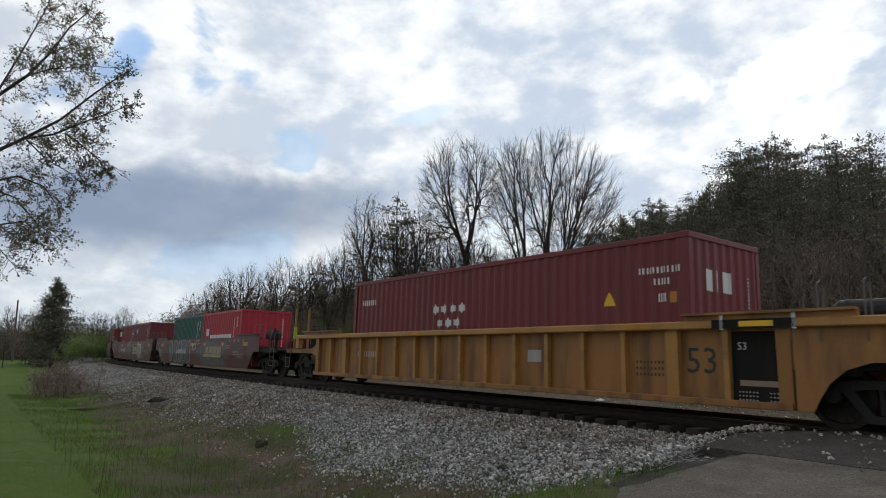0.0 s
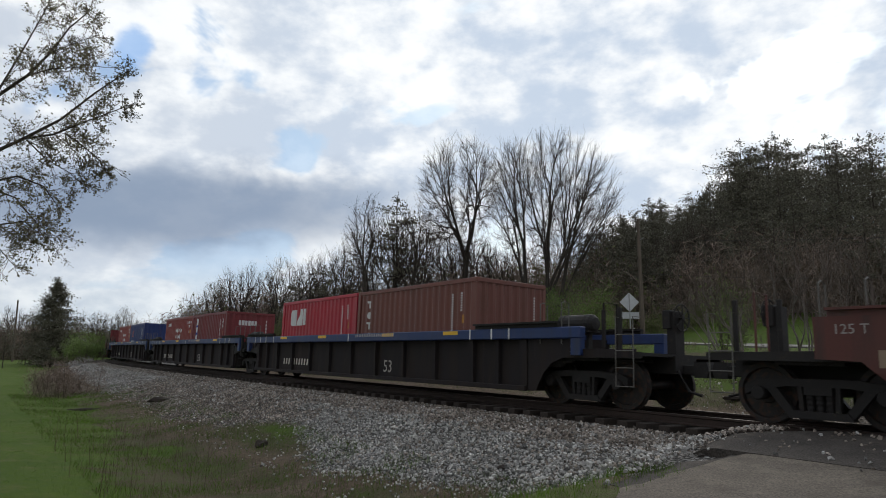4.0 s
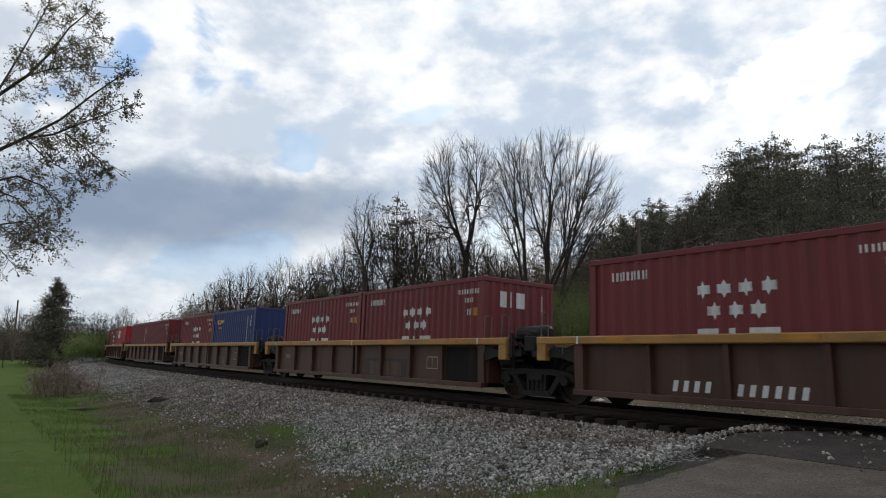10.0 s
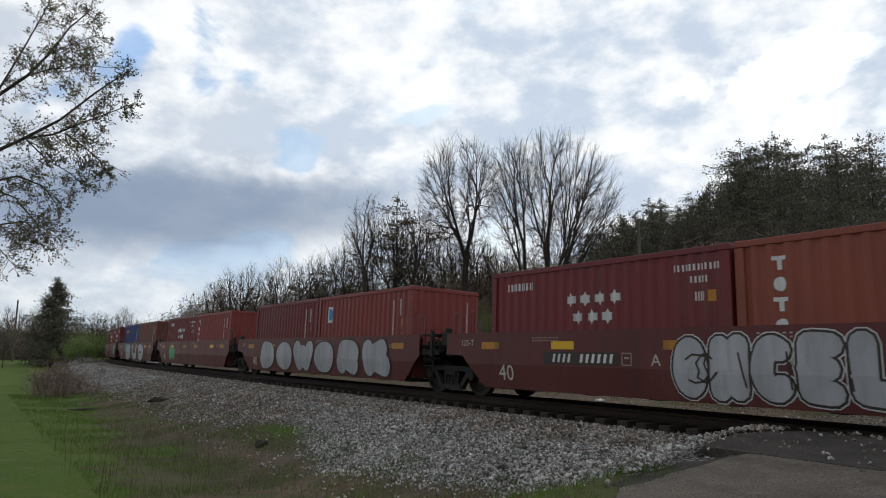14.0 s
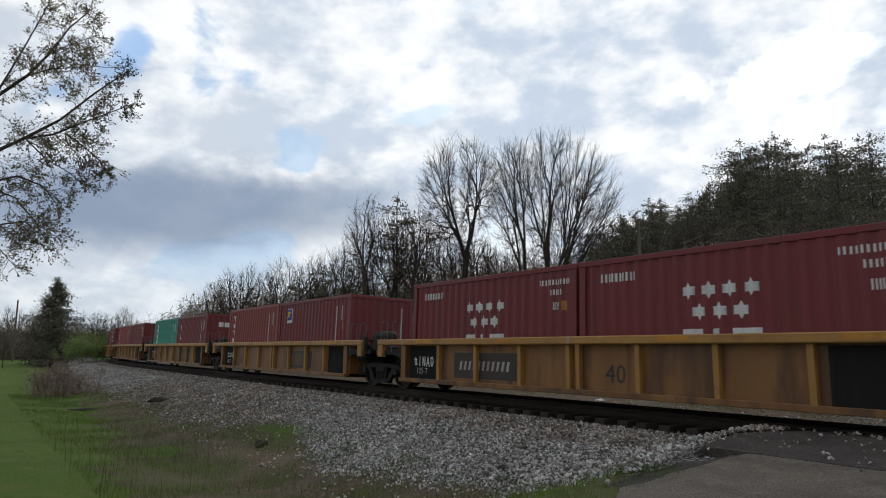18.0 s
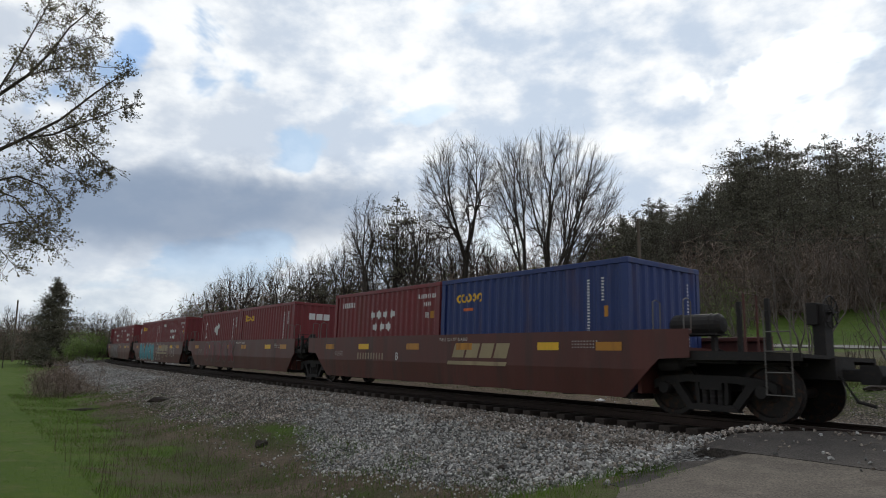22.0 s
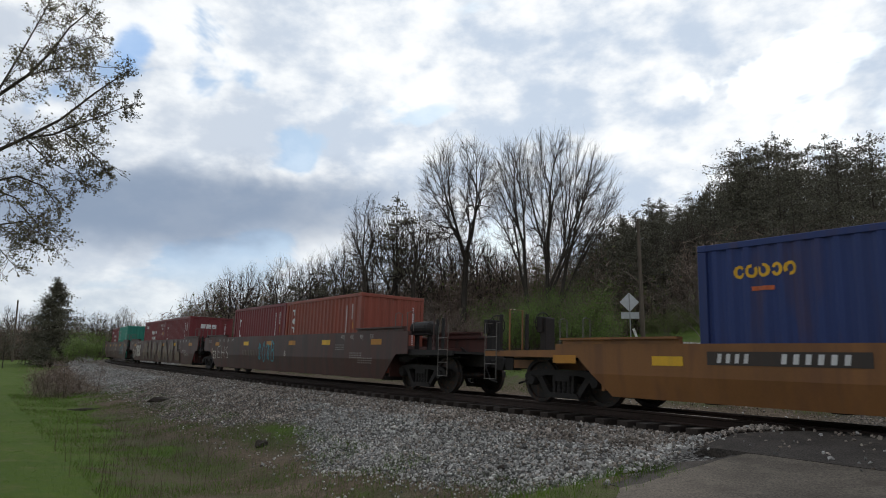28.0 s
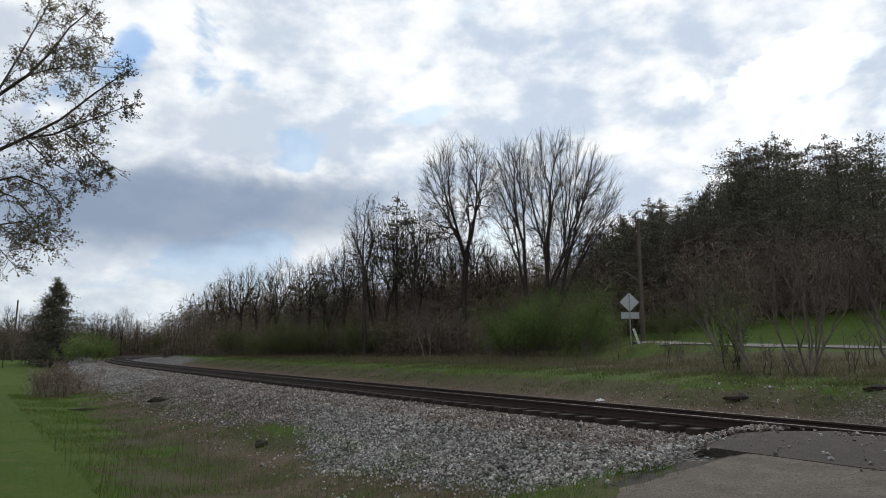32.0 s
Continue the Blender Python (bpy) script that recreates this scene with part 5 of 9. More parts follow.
        piece("brake_cylinder", (kind,), lambda: (lambda b: (lathe(b, [(0.04, well + 0.30), (0.13, well + 0.34), (0.13, well + 0.75), (0.05, well + 0.80), (0.03, well + 1.05)], "x", 12, (0, -1.12, 0.90)), b)[-1])(bmesh.new()), gm, (0, 0, 0), 0 if sx > 0 else 180)
        if st == "out":
            def wheel():
                bm = bmesh.new()
                n = 20
                tube(bm, [(0, 0.27 * math.cos(k * math.tau / n), 0.27 * math.sin(k * math.tau / n)) for k in range(n + 1)], 0.016, 5)
                for k in range(4):
                    a = k * math.pi / 4
                    tube(bm, [(0.02, 0.27 * math.cos(a), 0.27 * math.sin(a)), (0.02, -0.27 * math.cos(a), -0.27 * math.sin(a))], 0.012, 4)
                lathe(bm, [(0.05, -0.04), (0.05, 0.05)], "x", 8)
                return bm
            piece("brake_wheel", (), wheel, gm, (sx * (xe - 0.30), 0.35, 1.85), 0, "dark steel handbrake wheel")
            piece("brake_stand", (), boxes((-0.10, 0.10, -0.16, 0.16, 1.05, 1.98), (-0.16, 0.02, -0.22, 0.22, 1.62, 2.0), bev=0.01), gm if kind != "Y40" else tm, (sx * (xe - 0.45), 0.35, 0))
        # ladder and grab irons
        def ladder():
            bm = bmesh.new()
            for x in (-0.20, 0.20):
                tube(bm, [(x, 0, 0.45), (x, 0, 1.75), (x, 0.22, 1.75)], 0.011, 5)
            for z in (0.46, 0.80, 1.12, 1.42):
                tube(bm, [(-0.20, 0, z), (0.20, 0, z)], 0.010, 5)
            return bm
        if st == "out":
            for k, (dx, dy) in enumerate(((0.55, -1.30), (1.15, -1.05))):
                hp = 2.62 if kind == "Y53" else 1.95
                piece("upright", (hp,), boxes((-0.035, 0.035, -0.035, 0.035, 1.06, hp), (-0.07, 0.07, -0.07, 0.07, 1.06, 1.12), bev=0.008), sm if kind == "Y53" else gm, (sx * (xe - dx), dy, 0), 0, "rusty steel upright on the end platform")
            piece("ladder", (), ladder, M["bar_white"], (sx * (xe - 0.35), -1.44, 0), 0, "worn pale grab irons and steps")
            piece("handrail", (), lambda: (lambda b: (tube(b, [(0, -1.35, 1.05), (0, -1.35, 2.05), (0, -0.95, 2.05), (0, -0.95, 1.05)], 0.02, 6), b)[-1])(bmesh.new()), sm, (sx * (xe - 0.9), 0, 0))

            def coupler():
                bm = bmesh.new()
                box(bm, coup - 1.2, coup - 0.25, -0.11, 0.11, 0.70, 0.90, 0.02)
                prism(bm, [(coup - 0.28, 0.66), (coup - 0.02, 0.66), (coup + 0.03, 0.80), (coup - 0.02, 0.96), (coup - 0.28, 0.96)], -0.17, 0.13)
                tube(bm, [(coup - 0.5, -0.35, 0.78), (coup - 0.25, -0.38, 0.40), (coup - 0.02, -0.34, 0.34)], 0.03, 6)
                return bm
            if style == "ribs":
                # side plate that arches over the truck
                def fender():
                    bm = bmesh.new()
                    arch = [(well + 0.30, 0.42), (well + 0.45, 0.66), (well + 0.68, 0.86), (well + 1.0, 0.97)]
                    prism(bm, [(well - 0.02, zb), (well + 0.22, zb), *arch, (xe - 0.15, 1.0), (xe - 0.15, 1.15), (well + 1.45, 1.15), (well + 1.40, zt - 0.13), (well - 0.02, zt - 0.13)], -0.015, 0.015)
                    return bm
                piece("end_fender", (kind,), fender, sm, (0, -sx * (SIDE - 0.06), 0), 0 if sx > 0 else 180, "arched side plate over the truck")
                if kind == "Y53":
                    piece("lime_band", (), boxes((-0.05, 0.05, -0.05, 0.05, 1.5, 1.95)), M["lime_band"], (sx * (xe - 0.55), -1.30, 0), 0, "lime-yellow painted band")
            piece("coupler", (kind,), coupler, gm, (0, 0, 0), 0 if sx > 0 else 180, "rusty knuckle coupler with an air hose")
            piece("brake_beam", (kind,), boxes((-0.5, 0.5, -1.2, -1.08, 0.92, 1.0)), gm, (sx * (well + 1.3), 0, 0))
            add_truck(car, sx * (well + 1.25))
        else:
            if sx > 0:
                add_truck(car, sx * joint)
            piece("joint_casting", (kind,), lambda: (lambda b: (prism(b, [(well + 0.5, 0.70), (joint - 0.02, 0.74), (joint - 0.02, 0.98), (well + 0.5, 1.02)], -0.22, 0.22), b)[-1])(bmesh.new()), gm, (0, 0, 0), 0 if sx > 0 else 180)
            piece("walkway", (kind,), boxes((well + 0.1, joint - 0.05, -1.25, -0.5, zt - 0.02, zt + 0.02), (well + 0.15, well + 0.2, -1.2, -1.15, 1.05, zt), (joint - 0.2, joint - 0.15, -1.2, -1.15, 1.05, zt)), gm, (0, 0, 0), 0 if sx > 0 else 180)
            if sx > 0:
                piece("ladder", ("in",), ladder, gm, (joint - 0.55, -1.40, -0.1))
        # grab irons that stand above the side's end, and the dark gear between the platforms
        xg = (joint - (0.75 if style != "smooth" else 1.1) if st == "in" and sx > 0 else joint - 0.5 if st == "in" else well + 1.0)
        for k, dx in enumerate((0.0, 0.62)):
            piece("grab_iron", (), lambda: (lambda b: (tube(b, [(0, 0, -0.35), (0, 0, 0.50), (0, 0.10, 0.54), (0, 0.22, 0.50), (0, 0.22, 0.0)], 0.013, 5), b)[-1])(bmesh.new()), M["bar_white"], (sx * (xg - dx), -SIDE + 0.0, zt), 0, "worn pale grab iron")
        if st == "in" and sx > 0:
            piece("gear_box", (kind,), boxes((well + 0.35, joint + 0.35, -1.10, -0.45, 1.08, zt - 0.16), bev=0.03), gm, (0, 0, 0), 0, "black greasy equipment box over the joint")
            piece("hose", (kind,), lambda: (lambda b: (tube(b, [(well + 0.9, -1.2, zt - 0.12), (joint - 0.2, -1.25, zt - 0.20), (joint + 0.25, -1.22, 1.22), (joint + 0.55, -1.2, 1.05)], 0.028, 6), b)[-1])(bmesh.new()), M["wheel"])
            for k, (hx, hy, hz) in enumerate(((-0.25, -1.22, 0.10), (0.20, -1.16, 0.05), (0.45, -1.25, -0.05))):
                piece("hose", (kind, "loop", k), lambda hx=hx, hy=hy, hz=hz: (lambda b: (tube(b, [(joint + hx, hy, 1.0), (joint + hx - 0.08, hy - 0.05, zt - 0.15), (joint + hx + 0.10, hy - 0.02, zt + hz), (joint + hx + 0.34, hy, zt - 0.22), (joint + hx + 0.38, hy, 0.95)], 0.022, 5), b)[-1])(bmesh.new()), M["wheel"])
            piece("valve_block", (kind,), boxes((joint - 0.15, joint + 0.18, -1.30, -1.05, zt - 0.30, zt + 0.04), (joint - 0.05, joint + 0.08, -1.28, -1.1, zt + 0.03, zt + 0.16), bev=0.02), gm)
            piece("pipe", (kind,), lambda: (lambda b: (tube(b, [(well + 0.2, -1.18, zt - 0.3), (joint + 0.6, -1.18, zt - 0.26)], 0.04, 6), b)[-1])(bmesh.new()), gm)
            piece("corner_post", (kind,), boxes((-0.05, 0.05, -0.05, 0.05, 0.95, zt + 0.10), bev=0.008), gm, (joint - 0.45, -SIDE + 0.05, 0))
        # yellow reflectors and marks
    marks = []
    zr = zt - 0.30 if style == "smooth" else zt - 0.07
    ysurf = -SIDE - (0.038 if style == "smooth" else 0.064)
    hl = 0.11 if style == "smooth" else 0.06
    xsr = [-9.0, -6.6, -0.9, 1.35, 4.2, well - 0.6] if kind == "A53" else [-well + 0.55, -3.6, -0.9, 1.35, 4.2, well - 0.6] if style == "smooth" else [-5.2, -1.9, 2.4, 5.4]
    for n, x in enumerate(xsr):
        piece("reflector", (f"{hl}_{n % 2}",), lambda: flat_shapes([rect(0, 0, 0.62, hl * 1.5)]), M["yellow_mark" if (n % 3 == 1 and style == "smooth") or kind == "U53" else "old_yellow"], (x, ysurf, zr if style == "smooth" else zt - 0.07))
    return car


def decal(car, name, key, make, mat, x, z, y, label=""):
    ob = part(name, cached((name, *key), make, M[mat]), None, car, label)
    ob.location = (x, y, z)
    return ob


def car_text(car, body, size, mat, x, z, y, spread=1.0, slant=0.0, zt=None):
    """Lettering; given the side's top zt, it follows the crease of a smooth side."""
    def make():
        bm = text_shapes(body, size, spread, slant)
        for v in bm.verts:
            v.co.y = lean_in(z + v.co.z, zt) if zt else 0.0
        return bm
    return tagged(decal(car, "lettering", (body, size, slant, zt and z), make, mat, x, z, y), kind="stuff")


def car_bars(car, mat, x, z, w, h, n, y, slant=0.0):
    return tagged(decal(car, "number_marking", (w, h, n, slant), lambda: flat_shapes([rect(-w / 2 + w / n * (k + 0.5), 0, w / n * 0.46, h, slant) for k in range(n)]), mat, x, z, y), kind="stuff")


def bow(cx, cz, rx, rz, a0, a1, n=8):
    return [(cx + rx * math.cos(radians(a0 + (a1 - a0) * k / n)), cz + rz * math.sin(radians(a0 + (a1 - a0) * k / n))) for k in range(n + 1)]


# strokes of sprayed letters in a unit box
STROKES = {
    "A": [[(-0.36, -0.45), (-0.02, 0.45), (0.34, -0.45)], [(-0.20, -0.12), (0.20, -0.12)]],
    "B": [[(-0.28, -0.43), (-0.28, 0.43)] + bow(-0.05, 0.21, 0.30, 0.22, 90, -90, 6) + bow(-0.02, -0.21, 0.34, 0.22, 90, -90, 6) + [(-0.28, -0.43)]],
    "C": [bow(0.05, 0, 0.36, 0.43, 55, 305, 9)],
    "D": [[(-0.28, -0.42), (-0.28, 0.42)] + bow(-0.10, 0, 0.40, 0.42, 90, -90, 8) + [(-0.28, -0.42)]],
    "E": [[(0.32, 0.42), (-0.28, 0.42), (-0.28, -0.42), (0.34, -0.42)], [(-0.28, 0.0), (0.22, 0.0)]],
    "F": [[(0.32, 0.42), (-0.26, 0.42), (-0.26, -0.45)], [(-0.26, 0.02), (0.22, 0.02)]],
    "G": [bow(0.0, 0, 0.36, 0.43, 55, 330, 9) + [(0.32, -0.02), (0.05, -0.02)]],
    "H": [[(-0.30, 0.45), (-0.30, -0.45)], [(0.30, 0.45), (0.30, -0.45)], [(-0.30, 0.0), (0.30, 0.0)]],
    "I": [[(0.0, 0.45), (0.0, -0.45)]],
    "K": [[(-0.28, 0.45), (-0.28, -0.45)], [(0.34, 0.45), (-0.22, -0.02), (0.36, -0.45)]],
    "L": [[(-0.22, 0.45), (-0.24, -0.40), (0.36, -0.40)]],
    "M": [[(-0.38, -0.45), (-0.30, 0.42), (0.0, -0.15), (0.30, 0.42), (0.38, -0.45)]],
    "N": [[(-0.30, -0.45), (-0.30, 0.42), (0.30, -0.42), (0.30, 0.45)]],
    "O": [bow(0, 0, 0.32, 0.40, 90, 450, 12)],
    "P": [[(-0.28, -0.45), (-0.28, 0.43)] + bow(-0.05, 0.20, 0.34, 0.23, 90, -90, 6) + [(-0.28, -0.02)]],
    "R": [[(-0.28, -0.45), (-0.28, 0.43)] + bow(-0.05, 0.20, 0.34, 0.23, 90, -90, 6) + [(-0.20, -0.03), (0.34, -0.45)]],
    "S": [bow(0.0, 0.21, 0.30, 0.22, 35, 270, 7) + bow(0.0, -0.21, 0.30, 0.22, 90, -150, 7)],
    "T": [[(-0.38, 0.40), (0.38, 0.40)], [(0.0, 0.40), (0.0, -0.45)]],
    "U": [[(-0.30, 0.45)] + bow(0, -0.12, 0.30, 0.31, 180, 360, 6) + [(0.30, 0.45)]],
    "V": [[(-0.34, 0.45), (0.0, -0.43), (0.34, 0.45)]],
    "Y": [[(-0.34, 0.45), (0.0, 0.02), (0.34, 0.45)], [(0.0, 0.02), (0.0, -0.45)]],
    "X": [[(-0.34, 0.45), (0.34, -0.45)], [(0.34, 0.45), (-0.34, -0.45)]],
    "W": [[(-0.40, 0.45), (-0.22, -0.42), (0.0, 0.15), (0.22, -0.42), (0.40, 0.45)]],
    "2": [bow(0.0, 0.2, 0.28, 0.24, 160, -20, 6) + [(-0.3, -0.42), (0.32, -0.42)]],
    "3": [bow(0.0, 0.21, 0.28, 0.21, 140, -90, 6) + bow(0.0, -0.21, 0.30, 0.22, 90, -140, 6)],
    "1": [[(-0.12, 0.3), (0.04, 0.45), (0.04, -0.45)]],
    "~": [bow(-0.1, 0.0, 0.30, 0.35, 150, -120, 8), bow(0.15, -0.05, 0.25, 0.30, 60, 330, 8)],
}


def lean_in(z, zt):
    """How far the creased side leans in at height z."""
    zc = 0.26 + (zt - 0.26) * 0.42
    return 0.075 * min(1.0, max(0.0, (zc - z) / (zc - 0.26)))


def spray(car, name, text, mat, x0, x1, z0, z1, y, r, zt=None, seed=0, edge=None, edge_mat=None, halo=None, halo_mat=None, wild=0.03, rise=0.0):
    """Sprayed letters as fat strokes with rounded ends; an outline lies behind the fill, a halo behind that."""
    rng = random.Random(seed)
    n = len(text)
    st, h = (x1 - x0) / n, z1 - z0
    lines = []
    for k, ch in enumerate(text):
        if ch == " ":
            continue
        cx, cz = x0 + st * (k + 0.5), (z0 + z1) / 2 + rise * (k - (n - 1) / 2) + rng.uniform(-0.02, 0.02) * h
        tilt = rng.uniform(-0.10, 0.10)
        for ln in STROKES[ch]:
            pts = [(cx + (px + tilt * pz + rng.uniform(-wild, wild)) * (st - r * 1.2), cz + (pz + rng.uniform(-wild, wild)) * (h - 2 * r)) for px, pz in ln]
            fine = [pts[0]]
            for a, b in zip(pts, pts[1:]):
                m = max(1, int(math.dist(a, b) / 0.22))
                fine += [(a[0] + (b[0] - a[0]) * i / m, a[1] + (b[1] - a[1]) * i / m) for i in range(1, m + 1)]
            lines.append(fine)

    def make(rad):
        def go():
            bm = bmesh.new()
            k = 0
            for ln in lines:
                for a, b in zip(ln, ln[1:]):
                    d = Vector((b[0] - a[0], b[1] - a[1]))
                    if d.length < 1e-5:
                        continue
                    d = d.normalized() * rad
                    bm.faces.new([bm.verts.new((px, (lean_in(pz, zt) if zt else 0.0) - 0.00004 * k, pz)) for px, pz in ((a[0] - d.y, a[1] + d.x), (a[0] + d.y, a[1] - d.x), (b[0] + d.y, b[1] - d.x), (b[0] - d.y, b[1] + d.x))])
                    k += 1
                for px, pz in ln:
                    bm.faces.new([bm.verts.new((px + rad * math.cos(t * math.tau / 10), (lean_in(pz + rad * math.sin(t * math.tau / 10), zt) if zt else 0.0) - 0.00004 * k, pz + rad * math.sin(t * math.tau / 10))) for t in range(10)])
                    k += 1
            bm.normal_update()
            bmesh.ops.reverse_faces(bm, faces=[f for f in bm.faces if f.normal.y > 0])
            bmesh.ops.triangulate(bm, faces=bm.faces)
            return bm
        return go
    g = tagged(decal(car, name, (text, seed, x0), make(r), mat, 0, 0, y - (0.012 if edge else 0.002)), kind="stuff")
    if edge:
        tagged(part("outline", cached(("outline", text, seed, x0), make(r + edge), M[edge_mat]), None, g), kind="stuff").location = (0, 0.006, 0)
    if halo:
        tagged(part("halo", cached(("halo", text, seed, x0), make(r + edge + halo), M[halo_mat]), None, g), kind="stuff").location = (0, 0.011, 0)
    return g


def patch(car, mat, x, z, w, h, y, zt=None, seed=0, rough=0.25):
    """A sprayed or scrubbed patch with an uneven edge."""
    def make():
        rng = random.Random(seed)
        f = [1 + rng.uniform(-rough, rough) for _ in range(28)]
        bm = bmesh.new()
        rings = [[bm.verts.new((x + s * w / 2 * f[k] * math.copysign(abs(math.cos(a)) ** 0.6, math.cos(a)), 0, z + s * h / 2 * f[k] * math.copysign(abs(math.sin(a)) ** 0.6, math.sin(a)))) for k, a in enumerate(np.linspace(0, math.tau, 28, endpoint=False))] for s in (0.35, 0.7, 1.0)]
        bm.faces.new(rings[0])
        for u, v in zip(rings, rings[1:]):
            for k in range(28):
                bm.faces.new((u[k], u[(k + 1) % 28], v[(k + 1) % 28], v[k]))
        for v in bm.verts:
            v.co.y = lean_in(v.co.z, zt) if zt else 0.0
        bm.normal_update()
        bmesh.ops.reverse_faces(bm, faces=[q for q in bm.faces if q.normal.y > 0])
        return bm
    return tagged(decal(car, "paint_patch", (x, z, w, seed), make, mat, 0, 0, y), kind="stuff")


# platforms in the order in which they pass: metres of their middle behind the crossing at the start, kind, leading end, trailing end, trailing box, leading box
TRAIN = [
    (3.86, "Y53", "out", "out", None, ("maroon", "stars", "block")),
    (26.54, "B53", "out", "in", ("dkgreen", "tall", False), ("red", "flag", False)),
    (45.72, "B53", "in", "in", ("maroon", "upright", False), ("maroon", "bluedot", False)),
    (64.91, "B53", "in", "out", ("maroon", "plain", False), ("maroon", "stars", "block")),
    (88.25, "U53", "out", "in", ("red", "bigwhite", False), ("brown", "column", False)),
    (107.44, "U53", "in", "in", ("brick", "stars", False), ("maroon", "crown", "six")),
    (126.62, "U53", "in", "out", ("brick", "stars", False), ("navy", "cross", False)),
    (149.95, "R53", "out", "out", ("teal", "strip", False), ("maroon", "bluedot", False)),
    (171.10, "T40", "out", "out", ("maroon", "upright", False), ("maroon", "crown", "six")),
    (190.55, "T40", "out", "in", ("maroon", "stars", False), ("brick", "column", False)),
    (206.07, "T40", "in", "in", ("maroon", "stars", False), ("maroon", "stars", "block")),
    (221.59, "T40", "in", "in", ("maroon", "stars", False), ("navy", "smallyellow", False)),
    (237.11, "T40", "in", "in", ("maroon", "tall", False), ("maroon", "plain", False)),
    (252.62, "T40", "in", "out", ("maroon", "stars", False), ("red", "bigwhite", False)),
    (272.32, "M40", "out", "in", ("maroon", "stars", False), ("orange", "column", False)),
    (287.96, "M40", "in", "in", ("maroon", "tall", False), ("brick", "whitesquare", False)),
    (303.60, "M40", "in", "in", ("maroon", "stars", False), ("brick", "column", False)),
    (319.23, "M40", "in", "in", ("navy", "smallyellow", False), ("brown", "tall", False)),
    (334.87, "M40", "in", "out", ("maroon", "stars", False), ("maroon", "stars", "block")),
    (354.45, "Y40", "out", "in", ("maroon", "stars", False), ("maroon", "stars", False)),
    (370.35, "Y40", "in", "in", ("brick", "column", False), ("maroon", "bluesquare", False)),
    (386.25, "Y40", "in", "in", ("teal", "strip", False), ("maroon", "upright", "three")),
    (402.16, "Y40", "in", "in", ("brick", "column", False), ("maroon", "plain", False)),
    (418.06, "Y40", "in", "out", ("brick", "smear", False), ("maroon", "stars", "block")),
    (438.00, "N40", "out", "in", ("maroon", "stars", False), ("navy", "smallyellow", False)),
    (453.62, "N40", "in", "in", ("maroon", "uprightpatch", False), ("maroon", "yellowrow", "three")),
    (469.25, "N40", "in", "in", ("maroon", "yellowrow", False), ("maroon", "stars", False)),
    (484.87, "N40", "in", "in", ("maroon", "stars", False), ("maroon", "stars", "block")),
    (500.50, "N40", "in", "out", ("maroon", "upright", False), ("maroon", "stars", "block")),
    (520.10, "T40", "out", "out", ("brick", "whitesquare", False), ("navy", "smallyellow", False)),
    (542.45, "A53", "out", "out", ("navy", "smallyellow", False), ("maroon", "gee", False)),
    (566.50, "D53", "out", "in", ("maroon", "upright", False), ("orange", "column", False)),
    (586.48, "D53", "in", "in", ("maroon", "stars", False), ("maroon", "upright", "three")),
    (606.45, "D53", "in", "out", ("maroon", "stars", False), ("teal", "strip", False)),
]
SPEED = 19.685           # metres a second, steady
CARS, RIDERS = [], []


